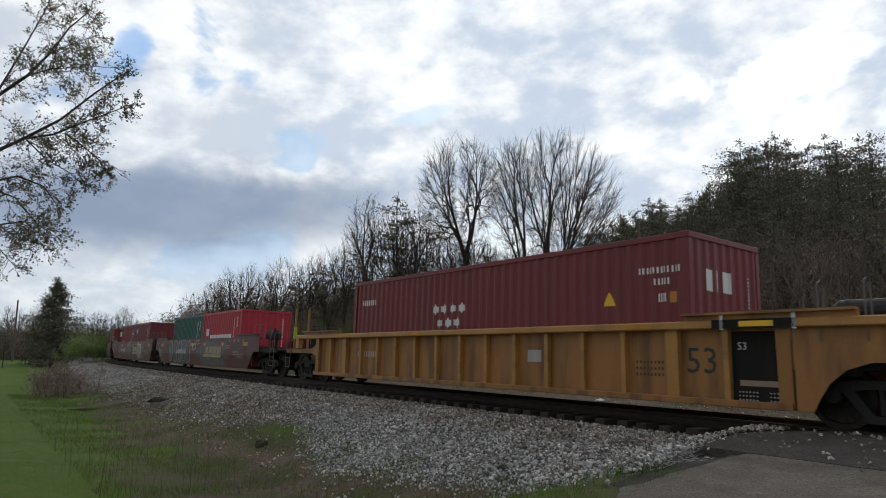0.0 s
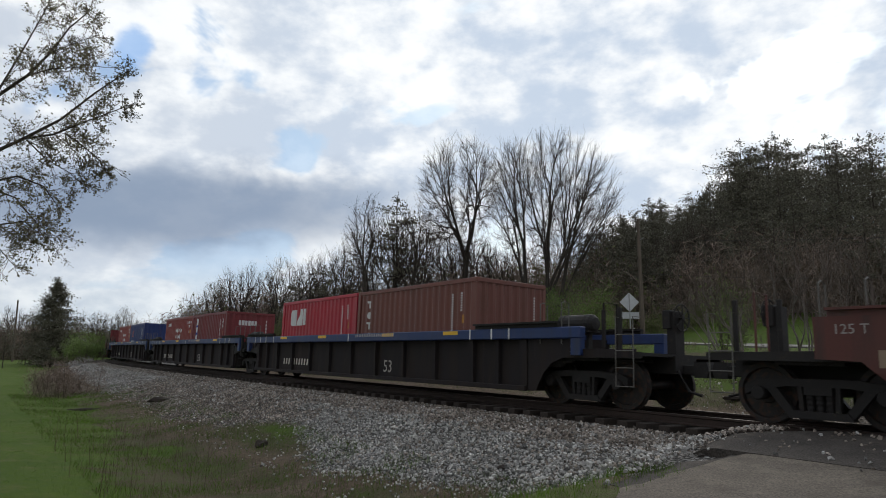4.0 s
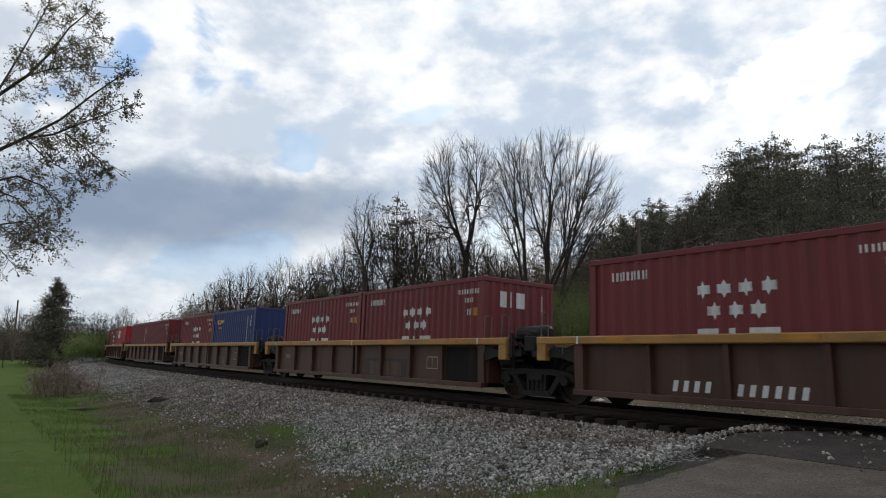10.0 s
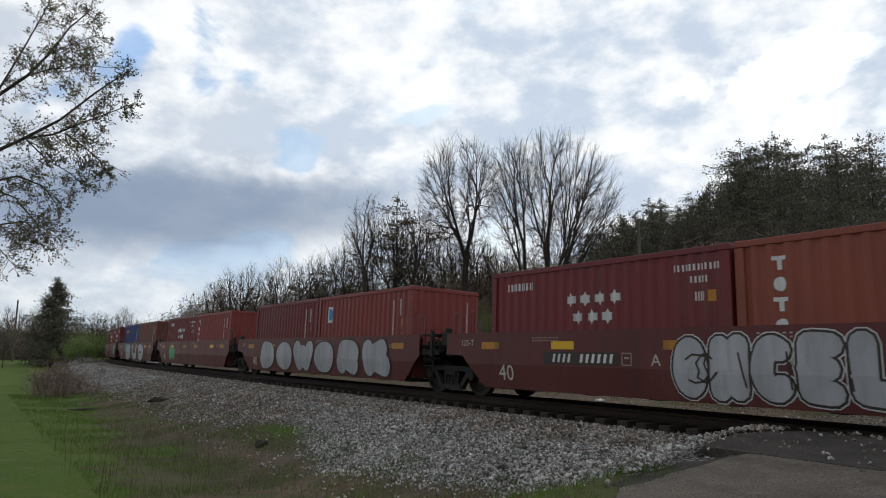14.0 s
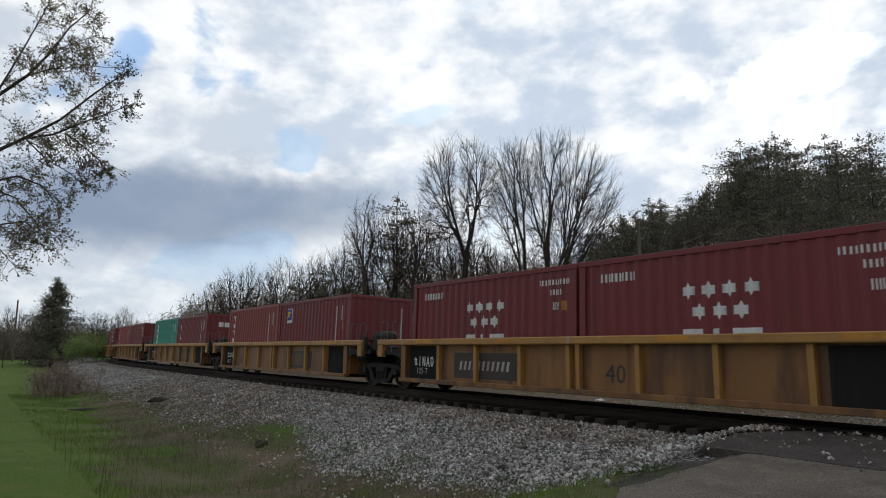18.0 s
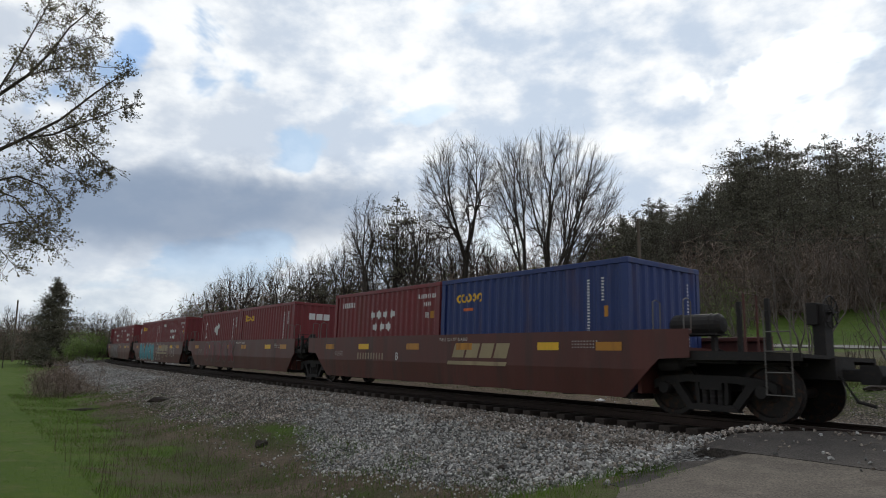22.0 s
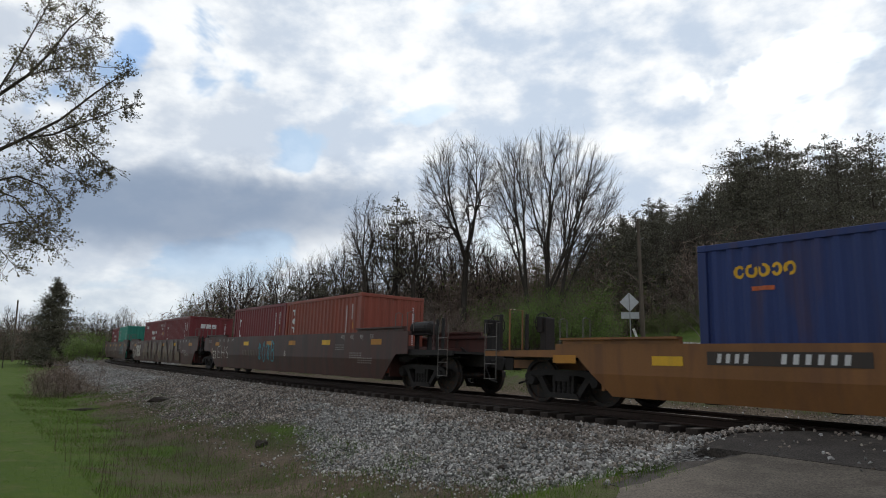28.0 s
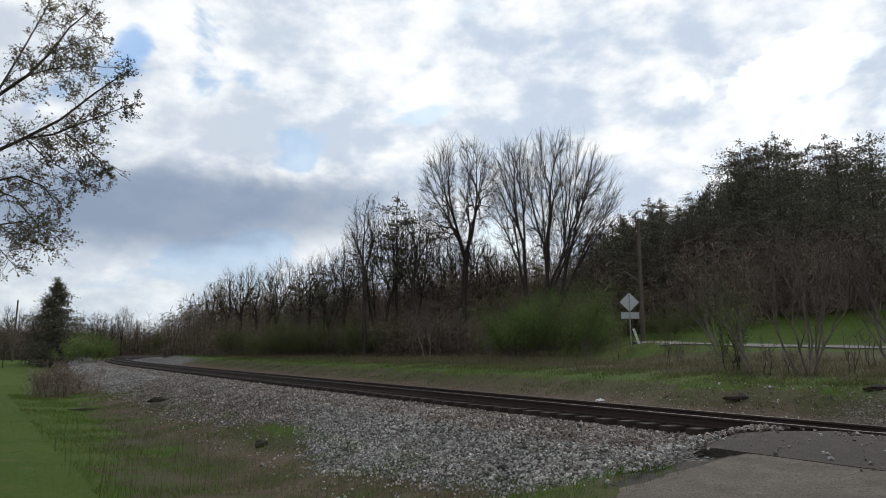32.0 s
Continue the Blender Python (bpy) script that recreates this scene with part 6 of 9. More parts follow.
def markings(n, kind, car, zt):
    """What is lettered and sprayed on each platform's side."""
    ys = -SIDE - 0.036           # smooth sides
    yl = -SIDE + 0.028           # their lower half leans in
    yr = -SIDE + 0.140           # panels between ribs
    yc = -SIDE - 0.063           # top chord
    if kind == "Y53":
        decal(car, "black_panel", ("y53",), lambda: flat_shapes([rect(0, 0, 1.0, 1.16)]), "black_panel", 7.60, 0.86, yr - 0.004)
        decal(car, "black_panel", ("y53s",), lambda: flat_shapes([rect(0, 0, 1.35, 0.15)]), "black_panel", 7.55, zt - 0.07, yc - 0.002)
        decal(car, "reflector", ("y53",), lambda: flat_shapes([rect(0, 0, 0.55, 0.09)]), "yellow_mark", 7.62, zt - 0.07, yc - 0.006)
        car_text(car, "53", 0.62, "black_mark", 6.56, 0.94, yr - 0.004)
        car_text(car, "53", 0.17, "white_mark", 7.28, 1.20, yr - 0.008)
        car_text(car, "41", 0.17, "white_mark", 7.90, 1.20, yr - 0.008)
        decal(car, "notice", ("n0",), lambda: flat_shapes([rect(0, 0, 0.80, 0.09)]), "cream_mark", 7.62, 0.62, yr - 0.008)
        for x in (7.35, 7.85):
            for k in range(3):
                car_bars(car, "worn_white", x, 0.48 - 0.06 * k, 0.34, 0.025, 6, yr - 0.008)
        for k in range(3):
            car_bars(car, "black_mark", 5.52, 0.92 - 0.11 * k, 0.62, 0.05, 8, yr - 0.004)
        car_bars(car, "worn_white", -4.75, 0.98, 1.2, 0.17, 9, yr - 0.004)
        decal(car, "notice", ("n1",), lambda: flat_shapes([rect(0, 0, 0.42, 0.26)]), "worn_white", 2.55, 1.0, yr - 0.004)
        for x in (7.05, 8.2):
            decal(car, "white_stripe", ("v",), lambda: flat_shapes([rect(0, 0, 0.06, 0.26)]), "white_mark", x, zt - 0.03, yc - 0.002)
    if kind in ("B53", "D53"):
        if kind == "B53":
            decal(car, "logo", ("slant4",), lambda: flat_shapes(wedge_letters(0, 0.06, 2.7, 0.34, 4, 0.35, 0.16) + [rect(-0.10, -0.22, 2.9, 0.14, 0.35)]), "gold_mark", 2.95, 0.98, ys - 0.016)
        car_bars(car, "pale_mark" if kind == "B53" else "ghost_tan", -2.95, 0.95, 2.1, 0.24, 11, ys - 0.018)
        if n not in (31, 33):
            car_text(car, "ABC"[(0, 2, 1)[n % 3]], 0.30, "pale_mark", -1.12, 0.93, ys - 0.018)
        for k, t in enumerate(("40", "45", "48", "53")):
            for sx in (1, -1):
                car_text(car, t + "|" if sx > 0 else "|" + t, 0.19, "worn_white", sx * (5.4 + 0.62 * k), zt - 0.14, ys)
        car_text(car, "53", 0.56, "pale_mark", -7.93, 0.80, ys - 0.012, zt=zt)
        car_text(car, "125 T", 0.20, "worn_white", -8.75, zt - 0.19, ys)
        decal(car, "notice", ("sq",), lambda: flat_shapes([rect(0, 0, 0.16, 0.24)]), "cream_mark", -8.35, 1.02, ys)
        if kind == "B53":
            car_text(car, "WELL LD LMT 119,900" if n == 1 else "WELL LD LMT 120,000", 0.13, "pale_mark", 0.1, zt - 0.27, ys - 0.018)
            car_bars(car, "worn_white", 0.1, zt - 0.10, 1.1, 0.10, 11, ys - 0.018)
        for w, x, z in ((0.8, 6.3, 1.0), (0.9, 6.9, 0.85), (0.6, 5.2, 1.25)):
            for k in range(3):
                car_bars(car, "worn_white", x, z - 0.07 * k, w, 0.03, 8, ys)
    if kind == "B53":
        if n == 1:
            spray(car, "graffiti", "DEMEN", "slate_tag", -5.85, -1.1, 0.36, 1.60, ys, 0.21, zt, 11, 0.03, "silver_tag", wild=0.06)
            spray(car, "graffiti", "~1~", "white_mark", -0.95, -0.1, 0.95, 1.45, ys, 0.014, zt, 12)
            patch(car, "ghost_tag", 2.6, 0.95, 4.6, 1.15, ys + 0.002, zt, 13)
            spray(car, "graffiti", "O~AS", "slate_tag", 0.6, 4.6, 0.36, 1.52, ys - 0.002, 0.10, zt, 14, wild=0.08)
        if n == 2:
            patch(car, "slate_tag", -0.35, 1.05, 2.3, 0.95, ys, zt, 15)
            spray(car, "graffiti", "AN~~N~", "ghost_tag", -5.5, -1.4, 0.42, 1.58, ys, 0.035, zt, 16, wild=0.12)
            spray(car, "graffiti", "~NW~", "silver_tag", -5.3, -1.5, 0.45, 1.52, ys - 0.002, 0.012, zt, 17, wild=0.12)
            spray(car, "graffiti", "ON~N", "silver_tag", 2.1, 2.9, 1.32, 1.50, ys, 0.012, zt, 18)
            patch(car, "slate_tag", 4.0, 0.95, 2.4, 1.15, ys + 0.002, zt, 19)
            spray(car, "graffiti", "RA", "silver_tag", 3.1, 5.2, 0.38, 1.55, ys - 0.002, 0.09, zt, 20, wild=0.08)
        if n == 3:
            spray(car, "graffiti", "SMUR", "violet_tag", -1.58, 1.22, 0.37, 1.60, ys, 0.17, zt, 21, 0.022, "white_mark", wild=0.03)
            patch(car, "ghost_tag", -3.3, 0.95, 2.6, 1.15, ys + 0.002, zt, 22)
            spray(car, "graffiti", "ON~", "slate_tag", -4.5, -1.9, 0.40, 1.45, ys - 0.001, 0.06, zt, 23, wild=0.08)
            patch(car, "ghost_tag", 3.5, 0.95, 4.2, 1.2, ys + 0.002, zt, 24)
            spray(car, "graffiti", "~N~A", "slate_tag", 1.7, 5.6, 0.40, 1.50, ys - 0.001, 0.05, zt, 25, wild=0.1)
            spray(car, "graffiti", "~M~", "silver_tag", -6.0, -5.1, 0.9, 1.5, ys, 0.012, zt, 26)
    if kind == "U53":
        car_text(car, "53", 0.50, "worn_white", 2.15, 0.62, yr - 0.004)
        car_bars(car, "pale_mark", -4.3, 0.66, 2.55, 0.22, 11, yr - 0.004, 0.12)
        car_text(car, "CAB"[n % 3], 0.26, "worn_white", -6.1, 0.98, yr - 0.10)
        car_bars(car, "worn_white", 1.6, zt - 0.07, 2.3, 0.08, 22, yc - 0.003)
        for x in (0.0, 6.2, 7.0, 7.6, -6.2, -7.0, -7.6, -8.2):
            decal(car, "white_stripe", ("u",), lambda: flat_shapes([rect(0, 0, 0.05, 0.25)]), "white_mark", x, zt - 0.12, yc - 0.003)
    if kind == "R53":
        car_bars(car, "worn_white", -4.75, 0.95, 1.5, 0.20, 10, yr - 0.004)
        decal(car, "notice", ("n5",), lambda: flat_shapes([rect(0, 0, 0.20, 0.24)]), "worn_white", -7.72, 0.62, yr - 0.004)
        decal(car, "notice", ("n2",), lambda: flat_shapes([rect(0, 0, 0.6, 0.24)]), "ghost_tag", 6.62, 0.90, yr - 0.004)
        decal(car, "notice", ("n3",), lambda: flat_shapes([rect(0, 0, 0.45, 0.30)]), "black_mark", 7.4, 0.88, yr - 0.004)
        decal(car, "notice", ("n4",), lambda: flat_shapes([rect(0, 0, 0.22, 0.26)]), "worn_white", 7.95, 0.85, yr - 0.004)
    if kind == "T40":
        if n in (8, 9, 13):
            car_bars(car, "white_mark", -3.82, 0.52, 0.82, 0.19, 4, yr - 0.004, 0.2)
            car_bars(car, "white_mark" if n != 8 else "worn_white", -2.45, 0.50, 1.2, 0.19, 6, yr - 0.004, 0.2)
        else:
            car_bars(car, "worn_white", -5.4, 0.85, 0.4, 0.14, 5, yr - 0.004)
        if n in (8, 10, 11, 12):
            decal(car, "logo_backing", ("t",), lambda: flat_shapes([rect(0, 0, 2.3, 0.56)]), "brown_car" if n == 8 else "black_mark", 1.72, 0.58, yr - 0.003)
            decal(car, "logo", ("t3",), lambda: flat_shapes(wedge_letters(0, 0, 1.85, 0.40, 3, -0.1, 0.16)), "white_mark" if n == 8 else "umber_car", 1.72, 0.58, yr - 0.008)
        if n in (10, 11, 12):
            decal(car, "black_panel", ("t40",), lambda: flat_shapes([rect(0, 0, 1.40, 0.93)]), "black_panel", 5.42, 0.74, yr - 0.004)
        if n == 8:
            car_text(car, "40", 0.40, "black_mark", -1.1, 0.78, yr - 0.004)
        if n == 13:
            for k, (x, w) in enumerate(((0.85, 0.78), (2.10, 0.62))):
                decal(car, "graffiti", ("halo", k), lambda: flat_shapes([disc(0, 0, w, 0.46, 22)]), "pink_tag", x, 0.62, yr - 0.003)
            for k, (x, w) in enumerate(((0.57, 0.24), (1.12, 0.34), (2.13, 0.46))):
                decal(car, "graffiti", ("rim", k), lambda: flat_shapes([disc(0, 0, w + 0.035, 0.355, 22)]), "black_mark", x, 0.61, yr - 0.006)
                decal(car, "graffiti", ("ball", k), lambda: flat_shapes([disc(0, 0, w, 0.32, 22)]), "lime_tag", x, 0.61, yr - 0.009)
            spray(car, "graffiti", "W", "black_mark", 1.95, 2.35, 0.50, 0.80, yr - 0.010, 0.018, None, 31)
            spray(car, "graffiti", "MM", "black_mark", 0.35, 1.0, 0.84, 1.02, yr - 0.010, 0.018, None, 32)
            spray(car, "graffiti", "~~~", "pink_tag", 2.62, 3.0, 0.70, 0.90, yr - 0.004, 0.010, None, 33)
        for x in (-0.02, -6.2, 6.2):
            decal(car, "white_stripe", ("t",), lambda: flat_shapes([rect(0, 0, 0.05, 0.15)]), "white_mark", x, zt - 0.08, yc - 0.003)
        decal(car, "notice", ("w",), lambda: flat_shapes([rect(0, 0.15, 0.5, 0.03), rect(0, -0.15, 0.5, 0.03), rect(-0.24, 0, 0.03, 0.3), rect(0.24, 0, 0.03, 0.3), rect(0, 0.02, 0.03, 0.27)]), "cream_mark", 4.1, 0.78, yr - 0.004)
    if kind == "Y40":
        for sx in (-1, 1):
            decal(car, "black_panel", ("y40",), lambda: flat_shapes([rect(0, 0, 1.25, 0.95)]), "black_panel", sx * 5.45, 0.74, yr - 0.004)
        tx = 2.35 if n in (20, 21) else -2.9
        decal(car, "logo_backing", ("y",), lambda: flat_shapes([rect(0, 0, 2.3, 0.62)]), "black_mark", tx, 0.74, yr - 0.003)
        if n in (19, 23):
            car_bars(car, "worn_white", tx, 0.74, 1.9, 0.22, 11, yr - 0.008, 0.2)
        else:
            decal(car, "logo", ("y3",), lambda: flat_shapes(wedge_letters(0, 0, 2.0, 0.42, 3, -0.1, 0.12)), "umber_car", tx, 0.74, yr - 0.008)
        car_text(car, "40", 0.50, "black_mark", 1.0 if n in (19, 23) else -3.8, 0.66, yr - 0.006)
        car_text(car, "125-T", 0.22, "worn_white", -5.45, 0.55, yr - 0.010)
        if n == 19:
            spray(car, "graffiti", "~INAD", "white_mark", -5.85, -4.9, 0.66, 0.95, yr - 0.008, 0.016, None, 39, wild=0.05)
        if n in (20, 21, 22):
            spray(car, "graffiti", "~~N", "white_mark", -5.75, -4.95, 0.68, 0.98, yr - 0.008, 0.012, None, 40 + n, wild=0.08)
        for x in (-0.02, -6.2, 6.2):
            decal(car, "white_stripe", ("t",), lambda: flat_shapes([rect(0, 0, 0.05, 0.15)]), "worn_white", x, zt - 0.08, yc - 0.003)
    if kind == "M40":
        car_text(car, "40", 0.50, "pale_mark", -5.30, 0.60, ys - 0.010, zt=zt)
        car_text(car, "125-T", 0.20, "pale_mark", -6.70, 1.28, ys)
        decal(car, "notice", ("plate",), lambda: flat_shapes([rect(0, 0.11, 0.22, 0.014), rect(0, -0.11, 0.22, 0.014), rect(-0.105, 0, 0.014, 0.22), rect(0.105, 0, 0.014, 0.22), rect(0, 0.02, 0.1, 0.03)]), "worn_white", -2.0, 0.96, ys - 0.002)
        if n in (14, 18):
            decal(car, "number_backing", ("m",), lambda: flat_shapes([rect(0, 0, 1.95, 0.24)]), "black_mark", -3.15, 0.96, ys)
            car_bars(car, "white_mark", -3.62, 0.96, 0.55, 0.17, 4, ys - 0.004, 0.2)
            car_bars(car, "white_mark", -2.72, 0.96, 0.88, 0.17, 6, ys - 0.004, 0.2)
            car_text(car, "A" if n == 14 else "B", 0.30, "pale_mark", -1.37, 0.94, ys)
            car_text(car, "LD LMT", 0.10, "worn_white", 0.35, 0.97, ys)
            car_bars(car, "worn_white", 0.9, 0.97, 0.6, 0.08, 7, ys)
        if n == 14:
            spray(car, "graffiti", "ONCELO", "silver_tag", -1.05, 3.1, 0.27, 1.43, ys, 0.175, zt, 51, 0.04, "black_mark", 0.02, "white_mark")
            spray(car, "graffiti", "~III~", "black_mark", -0.9, 2.9, 0.50, 1.20, ys - 0.018, 0.016, zt, 52, wild=0.1)
        if n == 15:
            spray(car, "graffiti", "DOWORK", "silver_tag", -4.8, 5.4, 0.30, 1.44, ys, 0.33, zt, 53, 0.05, "black_mark", wild=0.02)
        if n == 16:
            spray(car, "graffiti", "S~", "mint_tag", -4.3, -2.9, 0.42, 1.28, ys, 0.13, zt, 54, 0.03, "lime_tag")
        if n == 17:
            spray(car, "graffiti", "BUD", "silver_tag", -3.5, 4.0, 0.25, 1.47, ys, 0.23, zt, 55, 0.05, "black_mark", 0.03, "red_tag", wild=0.03)
            spray(car, "graffiti", "C", "cyan_tag", -4.2, -2.3, 0.85, 1.42, ys + 0.010, 0.11, zt, 56, 0.03, "mint_tag")
        if n == 18:
            decal(car, "graffiti", ("rim18",), lambda: flat_shapes([disc(0, 0, 0.37, 0.40, 20)]), "black_mark", 4.15, 0.98, ys - 0.002)
            decal(car, "graffiti", ("blob18",), lambda: flat_shapes([disc(0, 0, 0.33, 0.36, 20)]), "cyan_tag", 4.15, 0.98, ys - 0.006)
            spray(car, "graffiti", "SES", "mint_tag", 4.55, 5.62, 0.46, 1.44, ys, 0.12, zt, 57, 0.02, "cyan_tag", wild=0.06)
            spray(car, "graffiti", "SES", "mint_tag", 4.60, 5.60, 0.86, 1.42, ys - 0.004, 0.11, zt, 58, wild=0.06)
            spray(car, "graffiti", "2~13", "lime_tag", 5.55, 5.95, 1.26, 1.40, ys, 0.016, zt, 59)
            decal(car, "paint_smear", ("m18",), lambda: flat_shapes([rect(-0.02, 0.12, 0.30, 0.10), rect(0, -0.05, 0.16, 0.30)]), "cream_mark", 5.85, 0.66, ys - 0.004)
            spray(car, "graffiti", "R~R~Y", "worn_white", -3.5, -2.9, 1.20, 1.36, ys, 0.010, zt, 60)
        for x, z, w in ((5.3, 0.62, 0.5), (5.35, 1.25, 0.9), (-4.1, 1.38, 0.8), (0.9, 1.40, 0.9)):
            for k in range(3 if z < 1 else 2):
                car_bars(car, "worn_white", x, z - 0.06 * k, w, 0.025, 9, ys if z > 0.8 else yl)
    if kind == "N40":
        if n in (24, 28):
            decal(car, "logo", ("slant4n",), lambda: flat_shapes(wedge_letters(0, 0.10, 2.1, 0.34, 4, 0.35, 0.14) + [rect(-0.15, -0.20, 2.2, 0.09, 0.35)]), "gold_mark", 1.95, 1.0, ys)
        if n == 24:
            car_bars(car, "cream_mark", -3.2, 0.92, 1.6, 0.19, 10, ys)
            car_text(car, "B", 0.30, "white_mark", -1.7, 0.92, ys)
        if n == 25:
            spray(car, "graffiti", "ORBOK", "red_tag", -4.5, 0.2, 0.48, 1.48, ys, 0.15, zt, 61, 0.05, "ghost_tag", wild=0.03)
        if n == 26:
            spray(car, "graffiti", "BLOCH", "cyan_tag", -4.95, -0.35, 0.31, 1.43, ys, 0.215, zt, 62, 0.035, "black_mark", 0.025, "white_mark", wild=0.03)
            spray(car, "graffiti", "2~13", "white_mark", -5.05, -4.6, 1.32, 1.46, ys, 0.012, zt, 63)
            spray(car, "graffiti", "O~OO", "worn_white", -5.55, -5.1, 0.38, 0.54, ys, 0.014, zt, 64)
            for k, q in enumerate(("I HAVE MY", "LIFE BUT", "ITS THE ONLY", "ONE I GOT")):
                spray(car, "graffiti", q, "worn_white", -0.2 + 0.15 * (k == 3), 1.2 + 0.12 * k, 1.0 - 0.21 * k, 1.17 - 0.21 * k, ys, 0.013, zt, 65 + k, wild=0.05)
            decal(car, "logo", ("slant4m",), lambda: flat_shapes(wedge_letters(0, 0.10, 2.6, 0.34, 4, 0.35, 0.14) + [rect(-0.15, -0.20, 2.7, 0.09, 0.35)]), "gold_mark", 2.0, 1.02, ys)
            spray(car, "graffiti", "S~", "cream_mark", 1.7, 3.7, 0.40, 1.45, ys - 0.004, 0.030, zt, 68, wild=0.06)
            spray(car, "graffiti", "~S~", "worn_white", 3.9, 5.2, 0.55, 1.25, ys, 0.018, zt, 69, wild=0.06)
        if n == 27:
            spray(car, "graffiti", "SKEWL", "ghost_tag", -4.9, 0.05, 0.34, 1.40, ys, 0.15, zt, 70, 0.022, "silver_tag", 0.09, "black_mark", wild=0.04)
            car_text(car, "WELL LD LMT 124,700", 0.12, "pale_mark", 0.6, 1.36, ys)
        if n == 28:
            spray(car, "graffiti", "SMAK", "cyan_tag", -3.15, -1.40, 0.54, 1.44, ys, 0.10, zt, 71, 0.03, "royal_mark", wild=0.06)
            spray(car, "graffiti", "MKAM", "mint_tag", -1.34, -0.14, 0.92, 1.26, ys, 0.06, zt, 72, 0.02, "cyan_tag", wild=0.06)
            spray(car, "graffiti", "TEO", "lime_tag", -1.1, -0.2, 0.60, 0.92, ys, 0.05, zt, 73, wild=0.06)
            spray(car, "graffiti", "B~OCH", "white_mark", 4.0, 5.1, 0.98, 1.44, ys, 0.016, zt, 74, wild=0.05)
            spray(car, "graffiti", "2~13", "white_mark", 5.05, 5.55, 1.15, 1.45, ys, 0.013, zt, 75)
            patch(car, "slate_tag", -3.9, 1.0, 1.5, 0.8, ys + 0.002, zt, 76)
        if n != 27:
            car_text(car, "WELL LD LMT 124,800", 0.12, "pale_mark", 0.9, zt - 0.13, ys)
        for x, z, w in ((-5.2, 1.05, 0.55), (5.2, 0.62, 0.6), (5.2, 1.3, 0.7)):
            for k in range(3):
                car_bars(car, "worn_white", x, z - 0.06 * k, w, 0.025, 9, ys if z > 0.8 else yl)
    if kind == "A53":
        decal(car, "number_backing", ("a",), lambda: flat_shapes([rect(0, 0, 2.45, 0.22)]), "black_mark", -4.62, 1.0, ys)
        car_bars(car, "white_mark", -5.40, 1.0, 0.60, 0.15, 4, ys - 0.004, 0.15)
        car_bars(car, "white_mark", -4.15, 1.0, 1.05, 0.15, 6, ys - 0.004, 0.15)
        for x in (2.0, 2.9, 3.8):
            decal(car, "faded_logo", ("a",), lambda: flat_shapes([rect(0, 0, 0.3, 0.55, -0.2)]), "red_tag", x, 0.60, yl)
        decal(car, "bleached_band", ("a",), lambda: flat_shapes([rect(0, 0, 2.9, 0.16)]), "worn_white", 2.2, 0.88, ys)
        patch(car, "red_tag", 5.6, 0.72, 2.4, 0.6, ys, zt, 77, 0.4)
    if kind == "D53":
        if n == 31:
            spray(car, "graffiti", "~O~B", "cyan_tag", -2.17, -0.26, 0.55, 1.45, ys, 0.026, zt, 81, wild=0.08)
            spray(car, "graffiti", "EHS", "pale_mark", -7.58, -5.75, 0.62, 1.28, ys, 0.016, zt, 80, wild=0.05)
            car_text(car, "B", 0.30, "pale_mark", 0.77, 0.93, ys - 0.018)
        if n == 32:
            spray(car, "graffiti", "CHEK", "pale_mark", -7.30, -5.55, 0.48, 1.38, ys, 0.085, zt, 82, 0.012, "black_mark", wild=0.02)
            spray(car, "graffiti", "~NM~", "pale_mark", -8.28, -7.42, 0.35, 0.75, ys, 0.014, zt, 83, wild=0.08)
            spray(car, "graffiti", "MIPCACL", "ghost_tan", -4.6, 5.6, 0.34, 1.57, ys - 0.022, 0.24, zt, 84, 0.04, "ghost_tag", wild=0.04)
        if n == 33:
            spray(car, "graffiti", "UCOCW", "cream_mark", -0.6, 2.6, 0.52, 1.50, ys, 0.016, zt, 85, wild=0.05)
            for k, (xa, xb) in enumerate(((-0.75, 0.1), (0.05, 1.0), (0.95, 1.9), (1.8, 2.7))):
                spray(car, "graffiti", "U", "ghost_tan", xa, xb, 0.46, 0.72, ys - 0.003, 0.045, zt, 86 + k, wild=0.03)
            spray(car, "graffiti", "WN~M", "worn_white", 0.4, 2.8, 1.20, 1.52, ys - 0.002, 0.014, zt, 90, wild=0.08)
            car_text(car, "LD LMT 115600 PER UNIT", 0.145, "pale_mark", 0.90, 1.02, ys - 0.004)
            car_text(car, "A", 0.34, "cream_mark", -0.76, 0.98, ys - 0.004)
            decal(car, "notice", ("ring",), lambda: flat_shapes(hook(0, 0, 0.16, 0.17, 0.018, 0.0, math.tau, 18)), "worn_white", -0.22, 0.98, ys - 0.004)
            car_bars(car, "pale_mark", -0.15, 1.48, 0.8, 0.10, 11, ys - 0.004)
            spray(car, "graffiti", "~UNF~", "cyan_tag", 4.3, 6.4, 0.50, 1.42, ys, 0.024, zt, 91, wild=0.1)
            spray(car, "graffiti", "~OMEN~", "cream_mark", 7.4, 8.5, 1.20, 1.46, ys, 0.014, zt, 92, wild=0.05)
            spray(car, "graffiti", "IXR", "worn_white", 8.3, 8.8, 0.72, 0.95, ys, 0.012, zt, 93)
            spray(car, "graffiti", "I", "cyan_tag", 6.4, 7.2, 0.60, 0.72, ys, 0.04, zt, 94)


